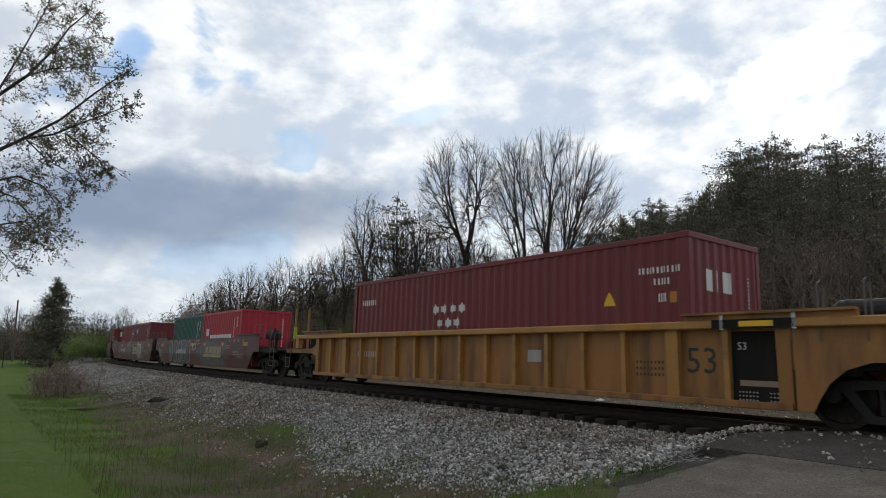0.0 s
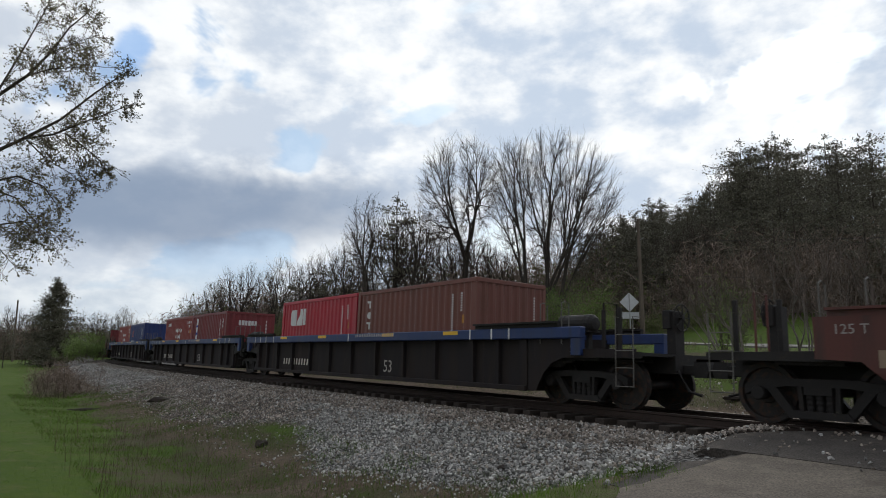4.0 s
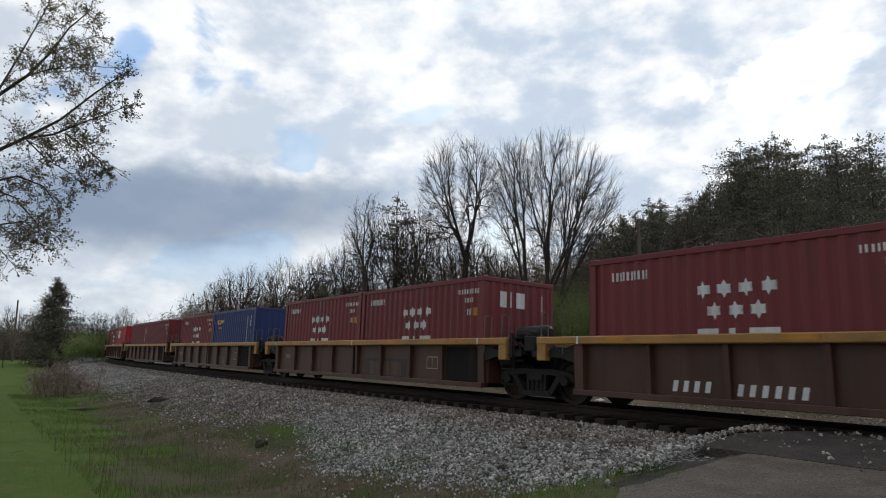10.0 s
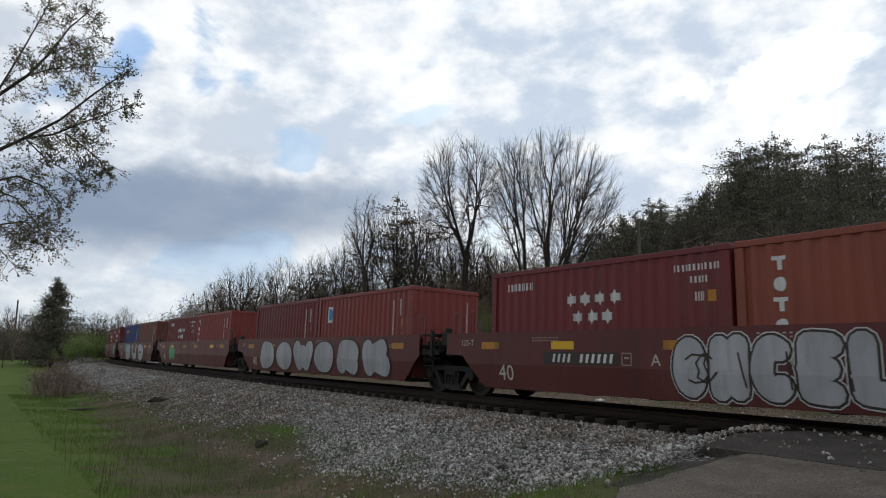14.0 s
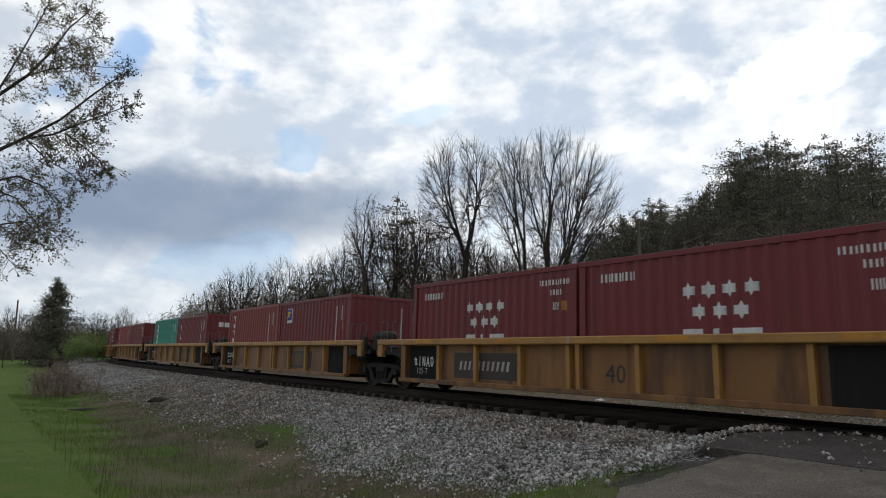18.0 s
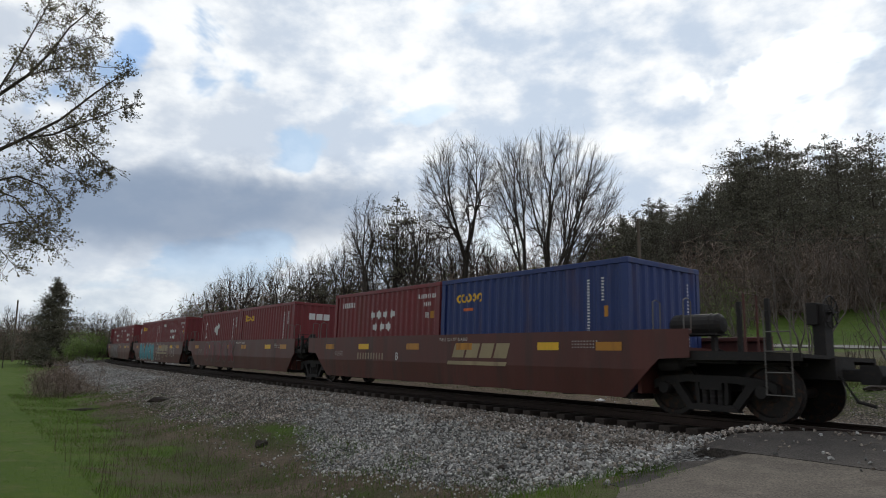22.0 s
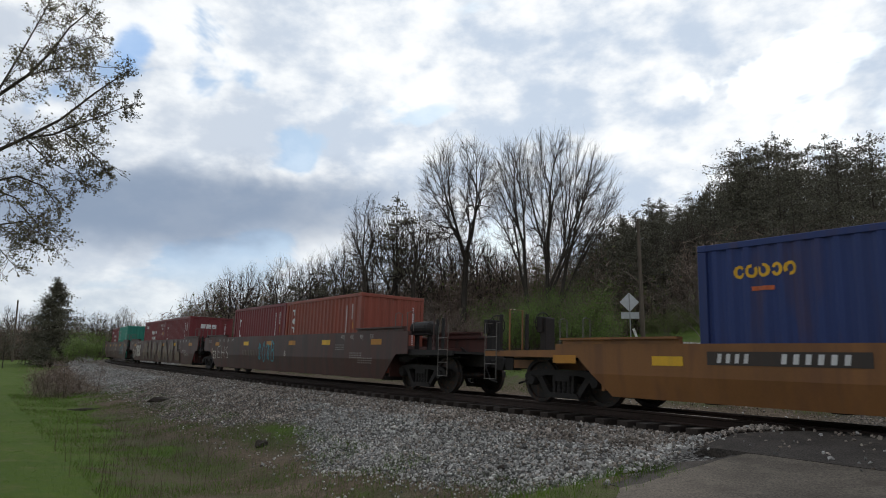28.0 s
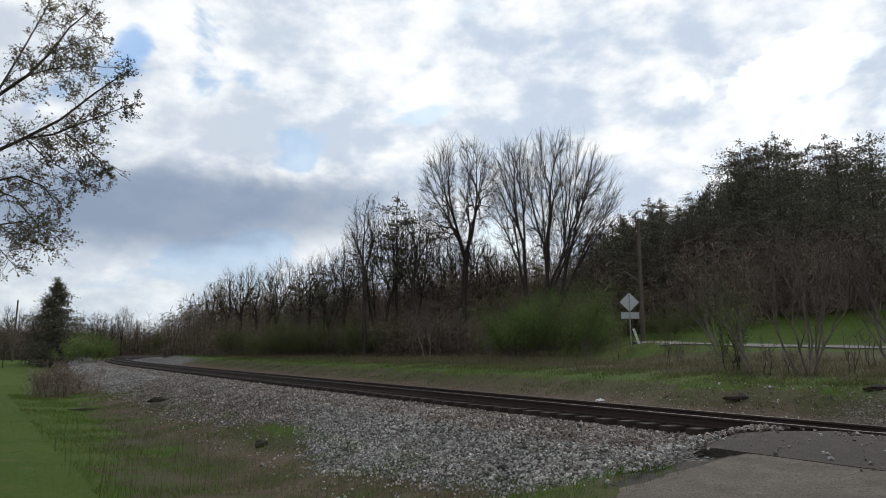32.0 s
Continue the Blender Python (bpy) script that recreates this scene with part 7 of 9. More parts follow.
def make_train():
    for n, (mid, kind, lead, trail, left, right) in enumerate(TRAIN):
        car = make_car(kind, lead, trail)
        markings(n, kind, car, KINDS[kind][4])
        CARS.append((car, mid, KINDS[kind][2]))
        zf = 0.357
        if left is None:
            c = make_container(right[0], right[1], right[2], 12.192, 2.896)
            RIDERS.append((c, mid, KINDS[kind][2], 0.25, zf + 0.02))
        else:
            for spec, dx in ((left, -3.07), (right, 3.07)):
                c = make_container(*spec)
                RIDERS.append((c, mid, KINDS[kind][2], dx, zf))


make_train()


# ---- trees and plants ----
def place_at(px, d):
    """A place at depth d on the line of sight px units right of the left edge of a 1568-wide view."""
    return ((px - 784) * d * 0.9885 / 1136, d)


def height_at(py, d):
    return 1.241 + math.tan(0.1517 + math.atan((441 - py) / 1136)) * d


def bars_mesh(name, segs, material, sides=3):
    """Tapered round bars from rows of (p0, p1, r0, r1), as one mesh."""
    a = np.array([[*p, *q, r, t] for p, q, r, t in segs], float)
    p, q, r, t = a[:, :3], a[:, 3:6], a[:, 6], a[:, 7]
    d = q - p
    d /= np.maximum(np.linalg.norm(d, axis=1, keepdims=True), 1e-9)
    ref = np.where(abs(d[:, 2:3]) > 0.9, [[1.0, 0, 0]], [[0, 0, 1.0]])
    u = np.cross(d, ref)
    u /= np.maximum(np.linalg.norm(u, axis=1, keepdims=True), 1e-9)
    w = np.cross(d, u)
    rings = []
    for c, rad in ((p, r), (q, t)):
        for k in range(sides):
            an = k * math.tau / sides
            rings.append(c + rad[:, None] * (math.cos(an) * u + math.sin(an) * w))
    v = np.stack(rings, 1).reshape(-1, 3)
    n = len(a)
    base = np.arange(n)[:, None] * (2 * sides)
    f = np.concatenate([np.stack([base[:, 0] + k, base[:, 0] + (k + 1) % sides, base[:, 0] + sides + (k + 1) % sides, base[:, 0] + sides + k], 1) for k in range(sides)])
    return mesh_of(name, v, f.tolist(), material, True)


def leaf_mesh(name, pts, size, material, seed, long=1.6):
    """Small pointed leaves, each turned its own way, about the given places."""
    rng = np.random.default_rng(seed)
    pts = np.asarray(pts, float)
    n = len(pts)
    d = rng.normal(size=(n, 3))
    d /= np.linalg.norm(d, axis=1, keepdims=True)
    e = np.cross(d, rng.normal(size=(n, 3)))
    e /= np.linalg.norm(e, axis=1, keepdims=True)
    s = size * rng.uniform(0.6, 1.3, (n, 1))
    v = np.stack([pts, pts + d * s * long * 0.5 + e * s * 0.5, pts + d * s * long, pts + d * s * long * 0.5 - e * s * 0.5], 1).reshape(-1, 3)
    f = (np.arange(n)[:, None] * 4 + np.arange(4)).tolist()
    return mesh_of(name, v, f, material)


def grow(rng, p, d, length, r, level, out, ends, spread=0.6, lift=0.25, kids=(3, 5), shrink=0.62, wob=0.12, steps=4, first=0.3, rmin=0.006):
    """A limb in a few crooked steps, with side limbs on it, down to twigs."""
    p, d = Vector(p), Vector(d).normalized()
    n = steps if level > 0 else 2
    pts = [p.copy()]
    for k in range(n):
        d = (d + Vector((rng.gauss(0, wob), rng.gauss(0, wob), rng.gauss(0, wob) + lift * 0.12))).normalized()
        p = p + d * length / n
        pts.append(p.copy())
    radii = [max(rmin, r * (1 - 0.75 * k / n)) for k in range(n + 1)]
    for k in range(n):
        out.append((pts[k][:], pts[k + 1][:], radii[k], radii[k + 1]))
    if level == 0:
        ends.append(pts[-1][:])
        ends.append(pts[1][:])
        return
    for c in range(rng.randint(*kids)):
        f = first + (1 - first) * (c + rng.random()) / kids[1]
        f = min(f, 0.98)
        i = min(int(f * n), n - 1)
        q = pts[i].lerp(pts[i + 1], f * n - i)
        dd = (pts[i + 1] - pts[i]).normalized()
        side = dd.orthogonal().normalized()
        side.rotate(Matrix.Rotation(rng.uniform(0, math.tau), 3, dd))
        nd = (dd + side * rng.uniform(0.5, 1.0) * spread * 1.6 + Vector((0, 0, lift))).normalized()
        grow(rng, q, nd, length * shrink * rng.uniform(0.75, 1.15) * (1.15 - 0.4 * f), radii[i] * 0.62, level - 1, out, ends, spread, lift, kids, shrink, wob, max(2, steps - 1), 0.2, rmin)
    grow(rng, pts[-1], d, length * 0.45, radii[-1], level - 1 if level < 3 else level - 2, out, ends, spread, lift, kids, shrink, wob, 2, 0.2, rmin)


def crown_points(rng, blobs):
    """Places for the shoots' ends, most of them near the crown's outside (blobs: centre, radii, how many)."""
    pts = []
    for cx, cy, cz, rx, ry, rz, n in blobs:
        q = rng.normal(size=(n, 3))
        q /= np.linalg.norm(q, axis=1, keepdims=True)
        q *= rng.random((n, 1)) ** 0.36
        pts.append(q * [rx, ry, rz] + [cx, cy, cz])
    return np.vstack(pts)


def branch_out(rng, p, d, ends, tip, out, shoots, reach=0.30, stiff=0.55, wob=0.06, power=2.25, rmax=0.4):
    """Limbs that fork again and again, each fork sharing its shoots' ends between two limbs."""
    todo = [(np.array(p, float), np.array(d, float), ends, None)]
    while todo:
        p, d, T, r0 = todo.pop()
        n = len(T)
        r = min(tip * n ** (1 / power), rmax)
        r0 = r if r0 is None else min(r0, r * 1.25)
        c = T.mean(0)
        far = np.linalg.norm(c - p)
        if n == 1:
            mid = p + (d * 0.6 + (c - p) / max(far, 1e-6) * 0.4) * far * 0.5 + rng.normal(size=3) * wob * far * 0.4
            out += [(p, mid, r0, tip), (mid, c, tip, tip * 0.7)]
            shoots += [(p, mid), (mid, c)]
            continue
        g = (c - p) / max(far, 1e-6)
        ln = far * reach * rng.uniform(0.7, 1.25)
        for k in range(2):
            d = d * stiff + g * (1 - stiff) + rng.normal(size=3) * wob
            d /= np.linalg.norm(d)
            q = p + d * ln / 2
            out.append((p, q, r0 + (r - r0) * k / 2, r0 + (r - r0) * (k + 1) / 2))
            p = q
        if n < 6:
            shoots.append((out[-1][0], q))
        flat = T - p
        flat = flat - np.outer(flat @ d, d) * 0.6
        flat = flat - flat.mean(0)
        axis = np.linalg.svd(flat + rng.normal(size=flat.shape) * 1e-4, full_matrices=False)[2][0] + rng.normal(size=3) * 0.25
        order = np.argsort(flat @ axis)
        k = min(n - 1, max(1, int(round(n * rng.uniform(0.30, 0.70)))))
        for part_ in (T[order[:k]], T[order[k:]]):
            todo.append((p, d, part_, r))


def fan_tree(name, seed, blobs, material, twig, label="", stems=1, base=0.0, up=(0, 0, 1), tip=0.012, clear=0.0, spray=3, spray_len=0.55, leaf=None, leaf_n=1, leaf_size=0.05, thick=0.045, splay=0.3, **kw):
    """A leafless tree whose limbs fan out into a rounded crown of fine shoots, with buds or leaves where it has them."""
    rng = np.random.default_rng(seed)
    T = crown_points(rng, blobs)
    out, shoots = [], []
    ang = np.arctan2(T[:, 1], T[:, 0])
    order = np.argsort((ang + rng.uniform(0, 6)) % math.tau)
    for chunk in np.array_split(T[order], stems):
        m = chunk.mean(0)[:2]
        m = m / max(1e-6, np.linalg.norm(m))
        at = np.array([m[0] * base, m[1] * base, -0.2])
        if clear:
            r, at2 = tip * len(chunk) ** (1 / kw.get("power", 2.25)), np.array([m[0] * base + 0.12, m[1] * base, clear])
            mid = (at + at2) / 2 + np.array([-0.08, 0.05, 0.0])
            out += [(at, mid, r * 1.25, r * 1.1), (mid, at2, r * 1.1, r)]
            at = at2
        branch_out(rng, at, np.array(up, float) + ([m[0] * splay, m[1] * splay, 0] if stems > 1 else [0, 0, 0]), chunk, tip, out, shoots, **kw)
    t = new(name)
    tagged(t, label, "tree")
    thick = min(thick, float(np.quantile([s[2] for s in out], 0.85)))
    part("trunk", bars_mesh("trunk", [s for s in out if s[2] >= thick], material, 6), None, t)
    tagged(part("crown", bars_mesh("crown", [s for s in out if s[2] < thick], twig, 3), None, t), kind="stuff")
    a, b = np.array([s[0] for s in shoots]), np.array([s[1] for s in shoots])
    a, b = np.repeat(a, spray, 0), np.repeat(b, spray, 0)
    at = a + (b - a) * rng.random((len(a), 1))
    d = (b - a) / np.maximum(np.linalg.norm(b - a, axis=1, keepdims=True), 1e-6) + rng.normal(size=a.shape) * 0.45 + [0, 0, 0.12]
    d /= np.linalg.norm(d, axis=1, keepdims=True)
    e = np.cross(d, rng.normal(size=d.shape))
    e /= np.maximum(np.linalg.norm(e, axis=1, keepdims=True), 1e-6)
    tips = at + d * spray_len * rng.uniform(0.4, 1.3, (len(a), 1))
    v = np.stack([at - e * tip * 0.6, at + e * tip * 0.6, tips], 1).reshape(-1, 3)
    tagged(part("twig_spray", mesh_of("twig_spray", v, (np.arange(len(a))[:, None] * 3 + np.arange(3)).tolist(), twig), None, t), kind="stuff")
    if leaf:
        q = np.repeat(tips, leaf_n, 0)
        tagged(part("leaves", leaf_mesh("leaves", q + rng.normal(size=q.shape) * leaf_size * 1.5, leaf_size, leaf, seed), None, t), kind="stuff")
    return t


def pine(seed, height, half, material, bare=0.35, whorls=13, label="", pads=4, fill=13, taper=0.6, flat=0.10, thin=0.6, size=0.105):
    """A pine: straight trunk, uneven whorls of boughs that carry flat pads of needles with gaps between."""
    rng = random.Random(seed)
    t = new("pine_tree")
    tagged(t, label, "tree")
    part("trunk", bars_mesh("trunk", [((0, 0, -0.3), (0.1, 0, height * 0.5), 0.16, 0.11), ((0.1, 0, height * 0.5), (0, 0, height * 0.98), 0.11, 0.02)], M["bark"], 6), None, t)
    segs, tufts = [], []
    for w in range(whorls):
        f = w / (whorls - 1)
        z = height * (bare + (1 - bare) * f * 0.985)
        reach = half * ((1 - f) ** taper * (0.55 + 0.45 * min(1.0, f * 5)) + 0.12) * rng.uniform(0.7, 1.15)
        for b in range(rng.randint(4, 6)):
            a = rng.uniform(0, math.tau)
            ln = reach * rng.uniform(0.55, 1.2)
            p = Vector((0, 0, z + rng.uniform(-0.25, 0.25)))
            q = p + Vector((math.cos(a) * ln, math.sin(a) * ln, ln * rng.uniform(-0.05, 0.28)))
            segs.append((p[:], q[:], 0.035, 0.010))
            for k in range(pads):
                g = 1.0 - 0.75 * k / max(1, pads - 1) * rng.uniform(0.7, 1.1)
                c = p.lerp(q, g)
                r = 0.14 + 0.20 * ln * rng.uniform(0.5, 1.0) * (0.5 + 0.5 * g)
                tufts += [(c[0] + rng.gauss(0, r), c[1] + rng.gauss(0, r), c[2] + rng.gauss(0.05, flat)) for _ in range(max(2, int(fill * (1.15 - thin * f) * min(1.1, ln / (0.45 * half)))))]
    tufts += [(rng.gauss(0, 0.05), rng.gauss(0, 0.05), height * rng.uniform(0.93, 1.02)) for _ in range(5)]
    tagged(part("bough_whorl", bars_mesh("bough_whorl", segs, M["bark"], 3), None, t), kind="stuff")
    tagged(part("needles", leaf_mesh("needles", tufts, size, material, seed, 2.4), None, t), kind="stuff")
    return t


def thicket(seed, height, width, leaf=None, label="", haze=None, name="thicket_shrub", fill=52):
    """A dense leafless thicket: upright stems and a haze of fine twigs."""
    rng = random.Random(seed)
    t = new(name)
    tagged(t, label, "shrub")
    segs, pts = [], []
    for k in range(22):
        a, f = rng.uniform(0, math.tau), rng.random() ** 0.5
        p = Vector((math.cos(a) * f * width * 0.5, math.sin(a) * f * width * 0.5, -0.2))
        q = p + Vector((rng.gauss(0, 0.4), rng.gauss(0, 0.4), height * rng.uniform(0.55, 1.0) * (1 - 0.35 * f)))
        segs.append((p[:], p.lerp(q, 0.5)[:], 0.035, 0.025))
        segs.append((p.lerp(q, 0.5)[:], q[:], 0.025, 0.008))
        for c in range(fill):
            g = rng.random() ** 0.8
            w = p.lerp(q, g)
            r = 0.42 * (1.15 - 0.6 * g)
            pts.append((w[0] + rng.gauss(0, r), w[1] + rng.gauss(0, r), max(0.0, w[2] + rng.gauss(0, 0.25))))
    tagged(part("stem_tangle", bars_mesh("stem_tangle", segs, M["twig"], 3), None, t), kind="stuff")
    tagged(part("twig_haze", sliver_mesh("twig_haze", pts, 0.50, 0.016, haze or M["haze_twig"], seed, 0.35), None, t), kind="stuff")
    if leaf:
        rr = np.random.default_rng(seed)
        tagged(part("leaves", leaf_mesh("leaves", np.array(pts[::2]) + rr.normal(size=(len(pts[::2]), 3)) * 0.1, 0.10, leaf, seed), None, t), kind="stuff")
    return t


def sliver_mesh(name, pts, length, width, material, seed, up=0.9):
    """Fine upward-spreading twigs as thin crossed blades."""
    rng = np.random.default_rng(seed)
    pts = np.asarray(pts, float)
    n = len(pts)
    d = rng.normal(size=(n, 3)) + [0, 0, up]
    d /= np.linalg.norm(d, axis=1, keepdims=True)
    e = np.cross(d, rng.normal(size=(n, 3)))
    e /= np.linalg.norm(e, axis=1, keepdims=True)
    ln, w = length * rng.uniform(0.5, 1.4, (n, 1)), width * rng.uniform(0.7, 1.3, (n, 1))
    v = np.stack([pts - e * w, pts + e * w, pts + d * ln], 1).reshape(-1, 3)
    return mesh_of(name, v, (np.arange(n)[:, None] * 3 + np.arange(3)).tolist(), material)


def shrub(name, seed, height, width, stems, leaf=None, leaf_n=1, leaf_size=0.07, material=None, level=2, label="", category="shrub"):
    """A many-stemmed bush: twigs, and leaves where it has any."""
    rng = random.Random(seed)
    segs, ends = [], []
    for k in range(stems):
        a, f = rng.uniform(0, math.tau), rng.random() ** 0.5
        p = (math.cos(a) * f * width * 0.3, math.sin(a) * f * width * 0.3, -0.1)
        grow(rng, p, (math.cos(a) * f * 0.55 * width / height, math.sin(a) * f * 0.55 * width / height, 1), height * rng.uniform(0.5, 0.8), 0.022, level, segs, ends, 0.5, 0.25, (3, 5), 0.55, 0.14, 3, 0.2, 0.007)
    t = new(name)
    tagged(t, label, category)
    part("stem_tangle", bars_mesh("stem_tangle", segs, material or M["twig"], 3), None, t)
    if leaf:
        rr = np.random.default_rng(seed)
        pts = np.repeat(np.array(ends), leaf_n, 0)
        pts += rr.normal(size=pts.shape) * leaf_size * 3.4
        part("leaves", leaf_mesh("leaves", pts, leaf_size, leaf, seed), None, t)
    return t


def stand(ob, x, y, rz=0.0, k=1.0, sink=0.05):
    z = float(ground_z(np.array([x]), np.array([y]))[0]) - sink
    ob.matrix_world = Matrix.LocRotScale((x, y, z), Euler((0, 0, rz)), (k, k, k))
    return ob


def again(ob, x, y, rz, k, sink=0.05):
    c = copy_thing(ob, Matrix.Identity(4))
    return stand(c, x, y, rz, k, sink)


def plant_trees():
    rng = random.Random(77)
    # two tall bare trees behind the track
    gz_at = lambda x, y: float(ground_z(np.array([x]), np.array([y]))[0])
    x, y = place_at(820, 55)
    t = fan_tree("bare_tree", 3, [(-0.2, 0, 14.2, 4.1, 3.4, 5.4, 850), (-1.6, 0, 11.0, 2.2, 2.2, 2.6, 160), (0.2, 0, 7.6, 1.6, 1.5, 2.2, 60)], M["bark"], M["crown_twig"], "tall bare deciduous tree with fine spring twigs", clear=5.5, tip=0.0092, reach=0.30, stiff=0.36, power=2.05, spray=5, spray_len=0.8)
    stand(t, x, y, 0.0, 1.0)
    x, y = place_at(957, 52)
    t = fan_tree("bare_tree", 8, [(1.2, 0, 12.3, 6.0, 5.0, 6.3, 1300), (-1.9, 0, 14.2, 2.6, 2.2, 3.8, 240), (3.9, 0, 11.4, 3.1, 2.5, 3.8, 300)], M["bark"], M["crown_twig"], "broad bare tree with several stems fanning out", stems=4, base=0.25, splay=0.08, tip=0.0092, reach=0.30, stiff=0.34, power=2.05, spray=5, spray_len=0.8)
    stand(t, x, y, 0.0, 1.0)
    # bare trees of the wood's edge, in a few shapes
    shapes = ([(0.2, 0, 7.0, 1.5, 1.5, 3.2, 260), (0, 0, 4.4, 1.1, 1.1, 1.6, 60)], [(0, 0, 6.3, 2.1, 2.0, 3.8, 360)], [(0, 0, 6.4, 3.0, 2.8, 3.6, 480)], [(-0.5, 0, 6.8, 1.8, 1.8, 3.3, 300), (0.6, 0, 4.6, 1.3, 1.3, 1.5, 70)])
    kinds, tops = [], []
    for k in range(4):
        kinds.append(fan_tree("bare_tree", 20 + k, shapes[k], M["bark"], M["crown_twig"], "bare grey-brown tree at the wood's edge", stems=(1, 1, 2, 1)[k], base=0.12, clear=(2.2, 1.6, 0.0, 2.0)[k], tip=0.0075, reach=(0.32, 0.32, 0.34, 0.30)[k], stiff=0.45, power=2.05, spray=3, spray_len=0.45,
                              leaf=M["bud_leaf"] if k == 1 else None, leaf_size=0.05, wob=0.09))
        tops.append(10.1)
    first = [True] * 4
    spots = [(645, 338, 50), (612, 418, 56), (585, 425, 62), (548, 440, 60), (520, 462, 66), (492, 448, 68), (462, 470, 70), (425, 455, 74), (395, 468, 78), (376, 490, 82),
             (672, 352, 58), (745, 380, 60), (770, 392, 64), (688, 370, 66), (868, 420, 62), (850, 390, 66), (905, 440, 60), (330, 530, 95), (312, 545, 105), (728, 345, 52), (790, 400, 68),
             ]
    spots += [(812, 420, 72), (846, 410, 74), (880, 425, 72), (910, 415, 75), (935, 430, 72), (990, 428, 74), (1015, 420, 73), (760, 375, 70),
             (215, 538, 130), (190, 548, 128), (240, 560, 135), (160, 552, 126), (140, 556, 124), (60, 540, 118), (30, 545, 116), (5, 538, 110), (-25, 540, 108), (268, 575, 150), (122, 560, 130)]
    for n, (px, py, dd) in enumerate(spots):
        k = n % 4
        x, y = place_at(px, dd)
        gz = float(ground_z(np.array([x]), np.array([y]))[0])
        sc = (height_at(py, dd) - gz) / tops[k]
        if first[k]:
            first[k] = False
            stand(kinds[k], x, y, rng.uniform(0, 6), sc)
        else:
            again(kinds[k], x, y, rng.uniform(0, 6), sc)
    # brown thickets that close the wood below the crowns
    th = [thicket(50 + k, 4.6, 4.2, M["dull_leaf"] if k == 2 else None, "dense brown leafless thicket at the wood's edge" if k != 2 else "thicket shrub with dull olive young leaves") for k in range(3)]
    used = [False] * 3
    rows = []
    for px in range(300, 1060, 17):
        rows.append((px + rng.uniform(-7, 7), rng.uniform(47, 54) + max(0, 784 - px) * 0.045, rng.uniform(0.8, 1.15)))
        rows.append((px + rng.uniform(-7, 7), rng.uniform(58, 66) + max(-60, 784 - px) * 0.05, rng.uniform(1.55, 2.0)))
    for px in range(690, 1000, 13):
        rows.append((px, rng.uniform(62, 68), rng.uniform(1.9, 2.3)))
    for px in range(900, 1130, 20):
        rows.append((px, rng.uniform(56, 64), rng.uniform(1.3, 1.8)))
    for px in range(330, 1060, 15):
        rows.append((px, rng.uniform(70, 76) + (784 - px) * 0.05, rng.uniform(2.0, 2.9)))
    for px in range(-60, 345, 9):
        rows.append((px, rng.uniform(130, 146), rng.uniform(1.6, 2.6)))
    for px in range(-60, 130, 15):
        rows.append((px, rng.uniform(98, 110), rng.uniform(1.2, 1.9)))
    for n, (px, dd, sc) in enumerate(rows):
        k = n % 3
        x, y = place_at(px, dd)
        s_, o_ = across([x], [y])
        if abs(o_[0]) < 5.5 or (-8 < o_[0] < 0 and 45 < s_[0] < 120):
            continue
        if not used[k]:
            used[k] = True
            stand(th[k], x, y, rng.uniform(0, 6), sc)
        else:
            again(th[k], x, y, rng.uniform(0, 6), sc)
    # pines on the hill
    ps = [pine(80 + k, 13.0, 3.9, M["needles"], (0.30, 0.42, 0.28, 0.50)[k], (9, 8, 10, 7)[k], "dark green pine on the wooded hillside", 5, 20, (0.6, 0.5, 0.75, 0.42)[k], 0.15) for k in range(4)]
    pu = [False] * 4
    spots = []
    for row, (dd, step) in enumerate(((64, 44), (74, 42), (86, 36), (100, 30))):
        px = 1010 + row * 8
        while px < 1700:
            top = float(np.interp(px, [1000, 1060, 1110, 1160, 1215, 1260, 1310, 1335, 1400, 1480, 1560, 1700], [520, 420, 375, 352, 345, 322, 290, 262, 248, 250, 255, 240]))
            spots.append((px + rng.uniform(-9, 9), top + rng.uniform(0, 26) + (3 - row) * 30, dd + rng.uniform(-4, 4)))
            px += step * rng.uniform(0.7, 1.3)
    spots += [(1335, 252, 100), (1322, 275, 97), (1400, 243, 104), (1425, 258, 104), (1385, 262, 100), (1492, 243, 106), (1555, 246, 104), (1575, 240, 104), (1160, 352, 92), (1180, 356, 95)]
    for n, (px, py, dd) in enumerate(spots):
        x, y = place_at(px, dd)
        gz = float(ground_z(np.array([x]), np.array([y]))[0])
        sc = max(0.5, min(1.9, (height_at(py, dd) - gz) / 13.0))
        k = n % 4
        if not pu[k]:
            pu[k] = True
            stand(ps[k], x, y, rng.uniform(0, 6), sc)
        else:
            again(ps[k], x, y, rng.uniform(0, 6), sc)
    # dense evergreens at the hill's end and along its foot
    ev = pine(99, 12.0, 4.0, M["needles"], 0.06, 17, "dense dark evergreen on the wooded hillside", 5, 26, 0.62, 0.25)
    for n, (px, py, dd) in enumerate(((1034, 452, 60), (1052, 425, 62), (1070, 408, 64), (1092, 392, 66), (1112, 384, 68), (1135, 378, 68), (1062, 480, 58), (1090, 470, 58), (1120, 455, 60), (1150, 420, 64), (1180, 440, 62), (1165, 372, 74),
                                       (1205, 400, 70), (1230, 375, 74), (1262, 372, 76), (1215, 455, 64), (1250, 430, 66), (1290, 345, 80), (1315, 380, 76), (1345, 350, 82), (1390, 365, 84), (1440, 370, 86), (1490, 385, 84), (1540, 380, 84))):
        x, y = place_at(px, dd)
        gz = float(ground_z(np.array([x]), np.array([y]))[0])
        k = (height_at(py, dd) - gz) / 12.0
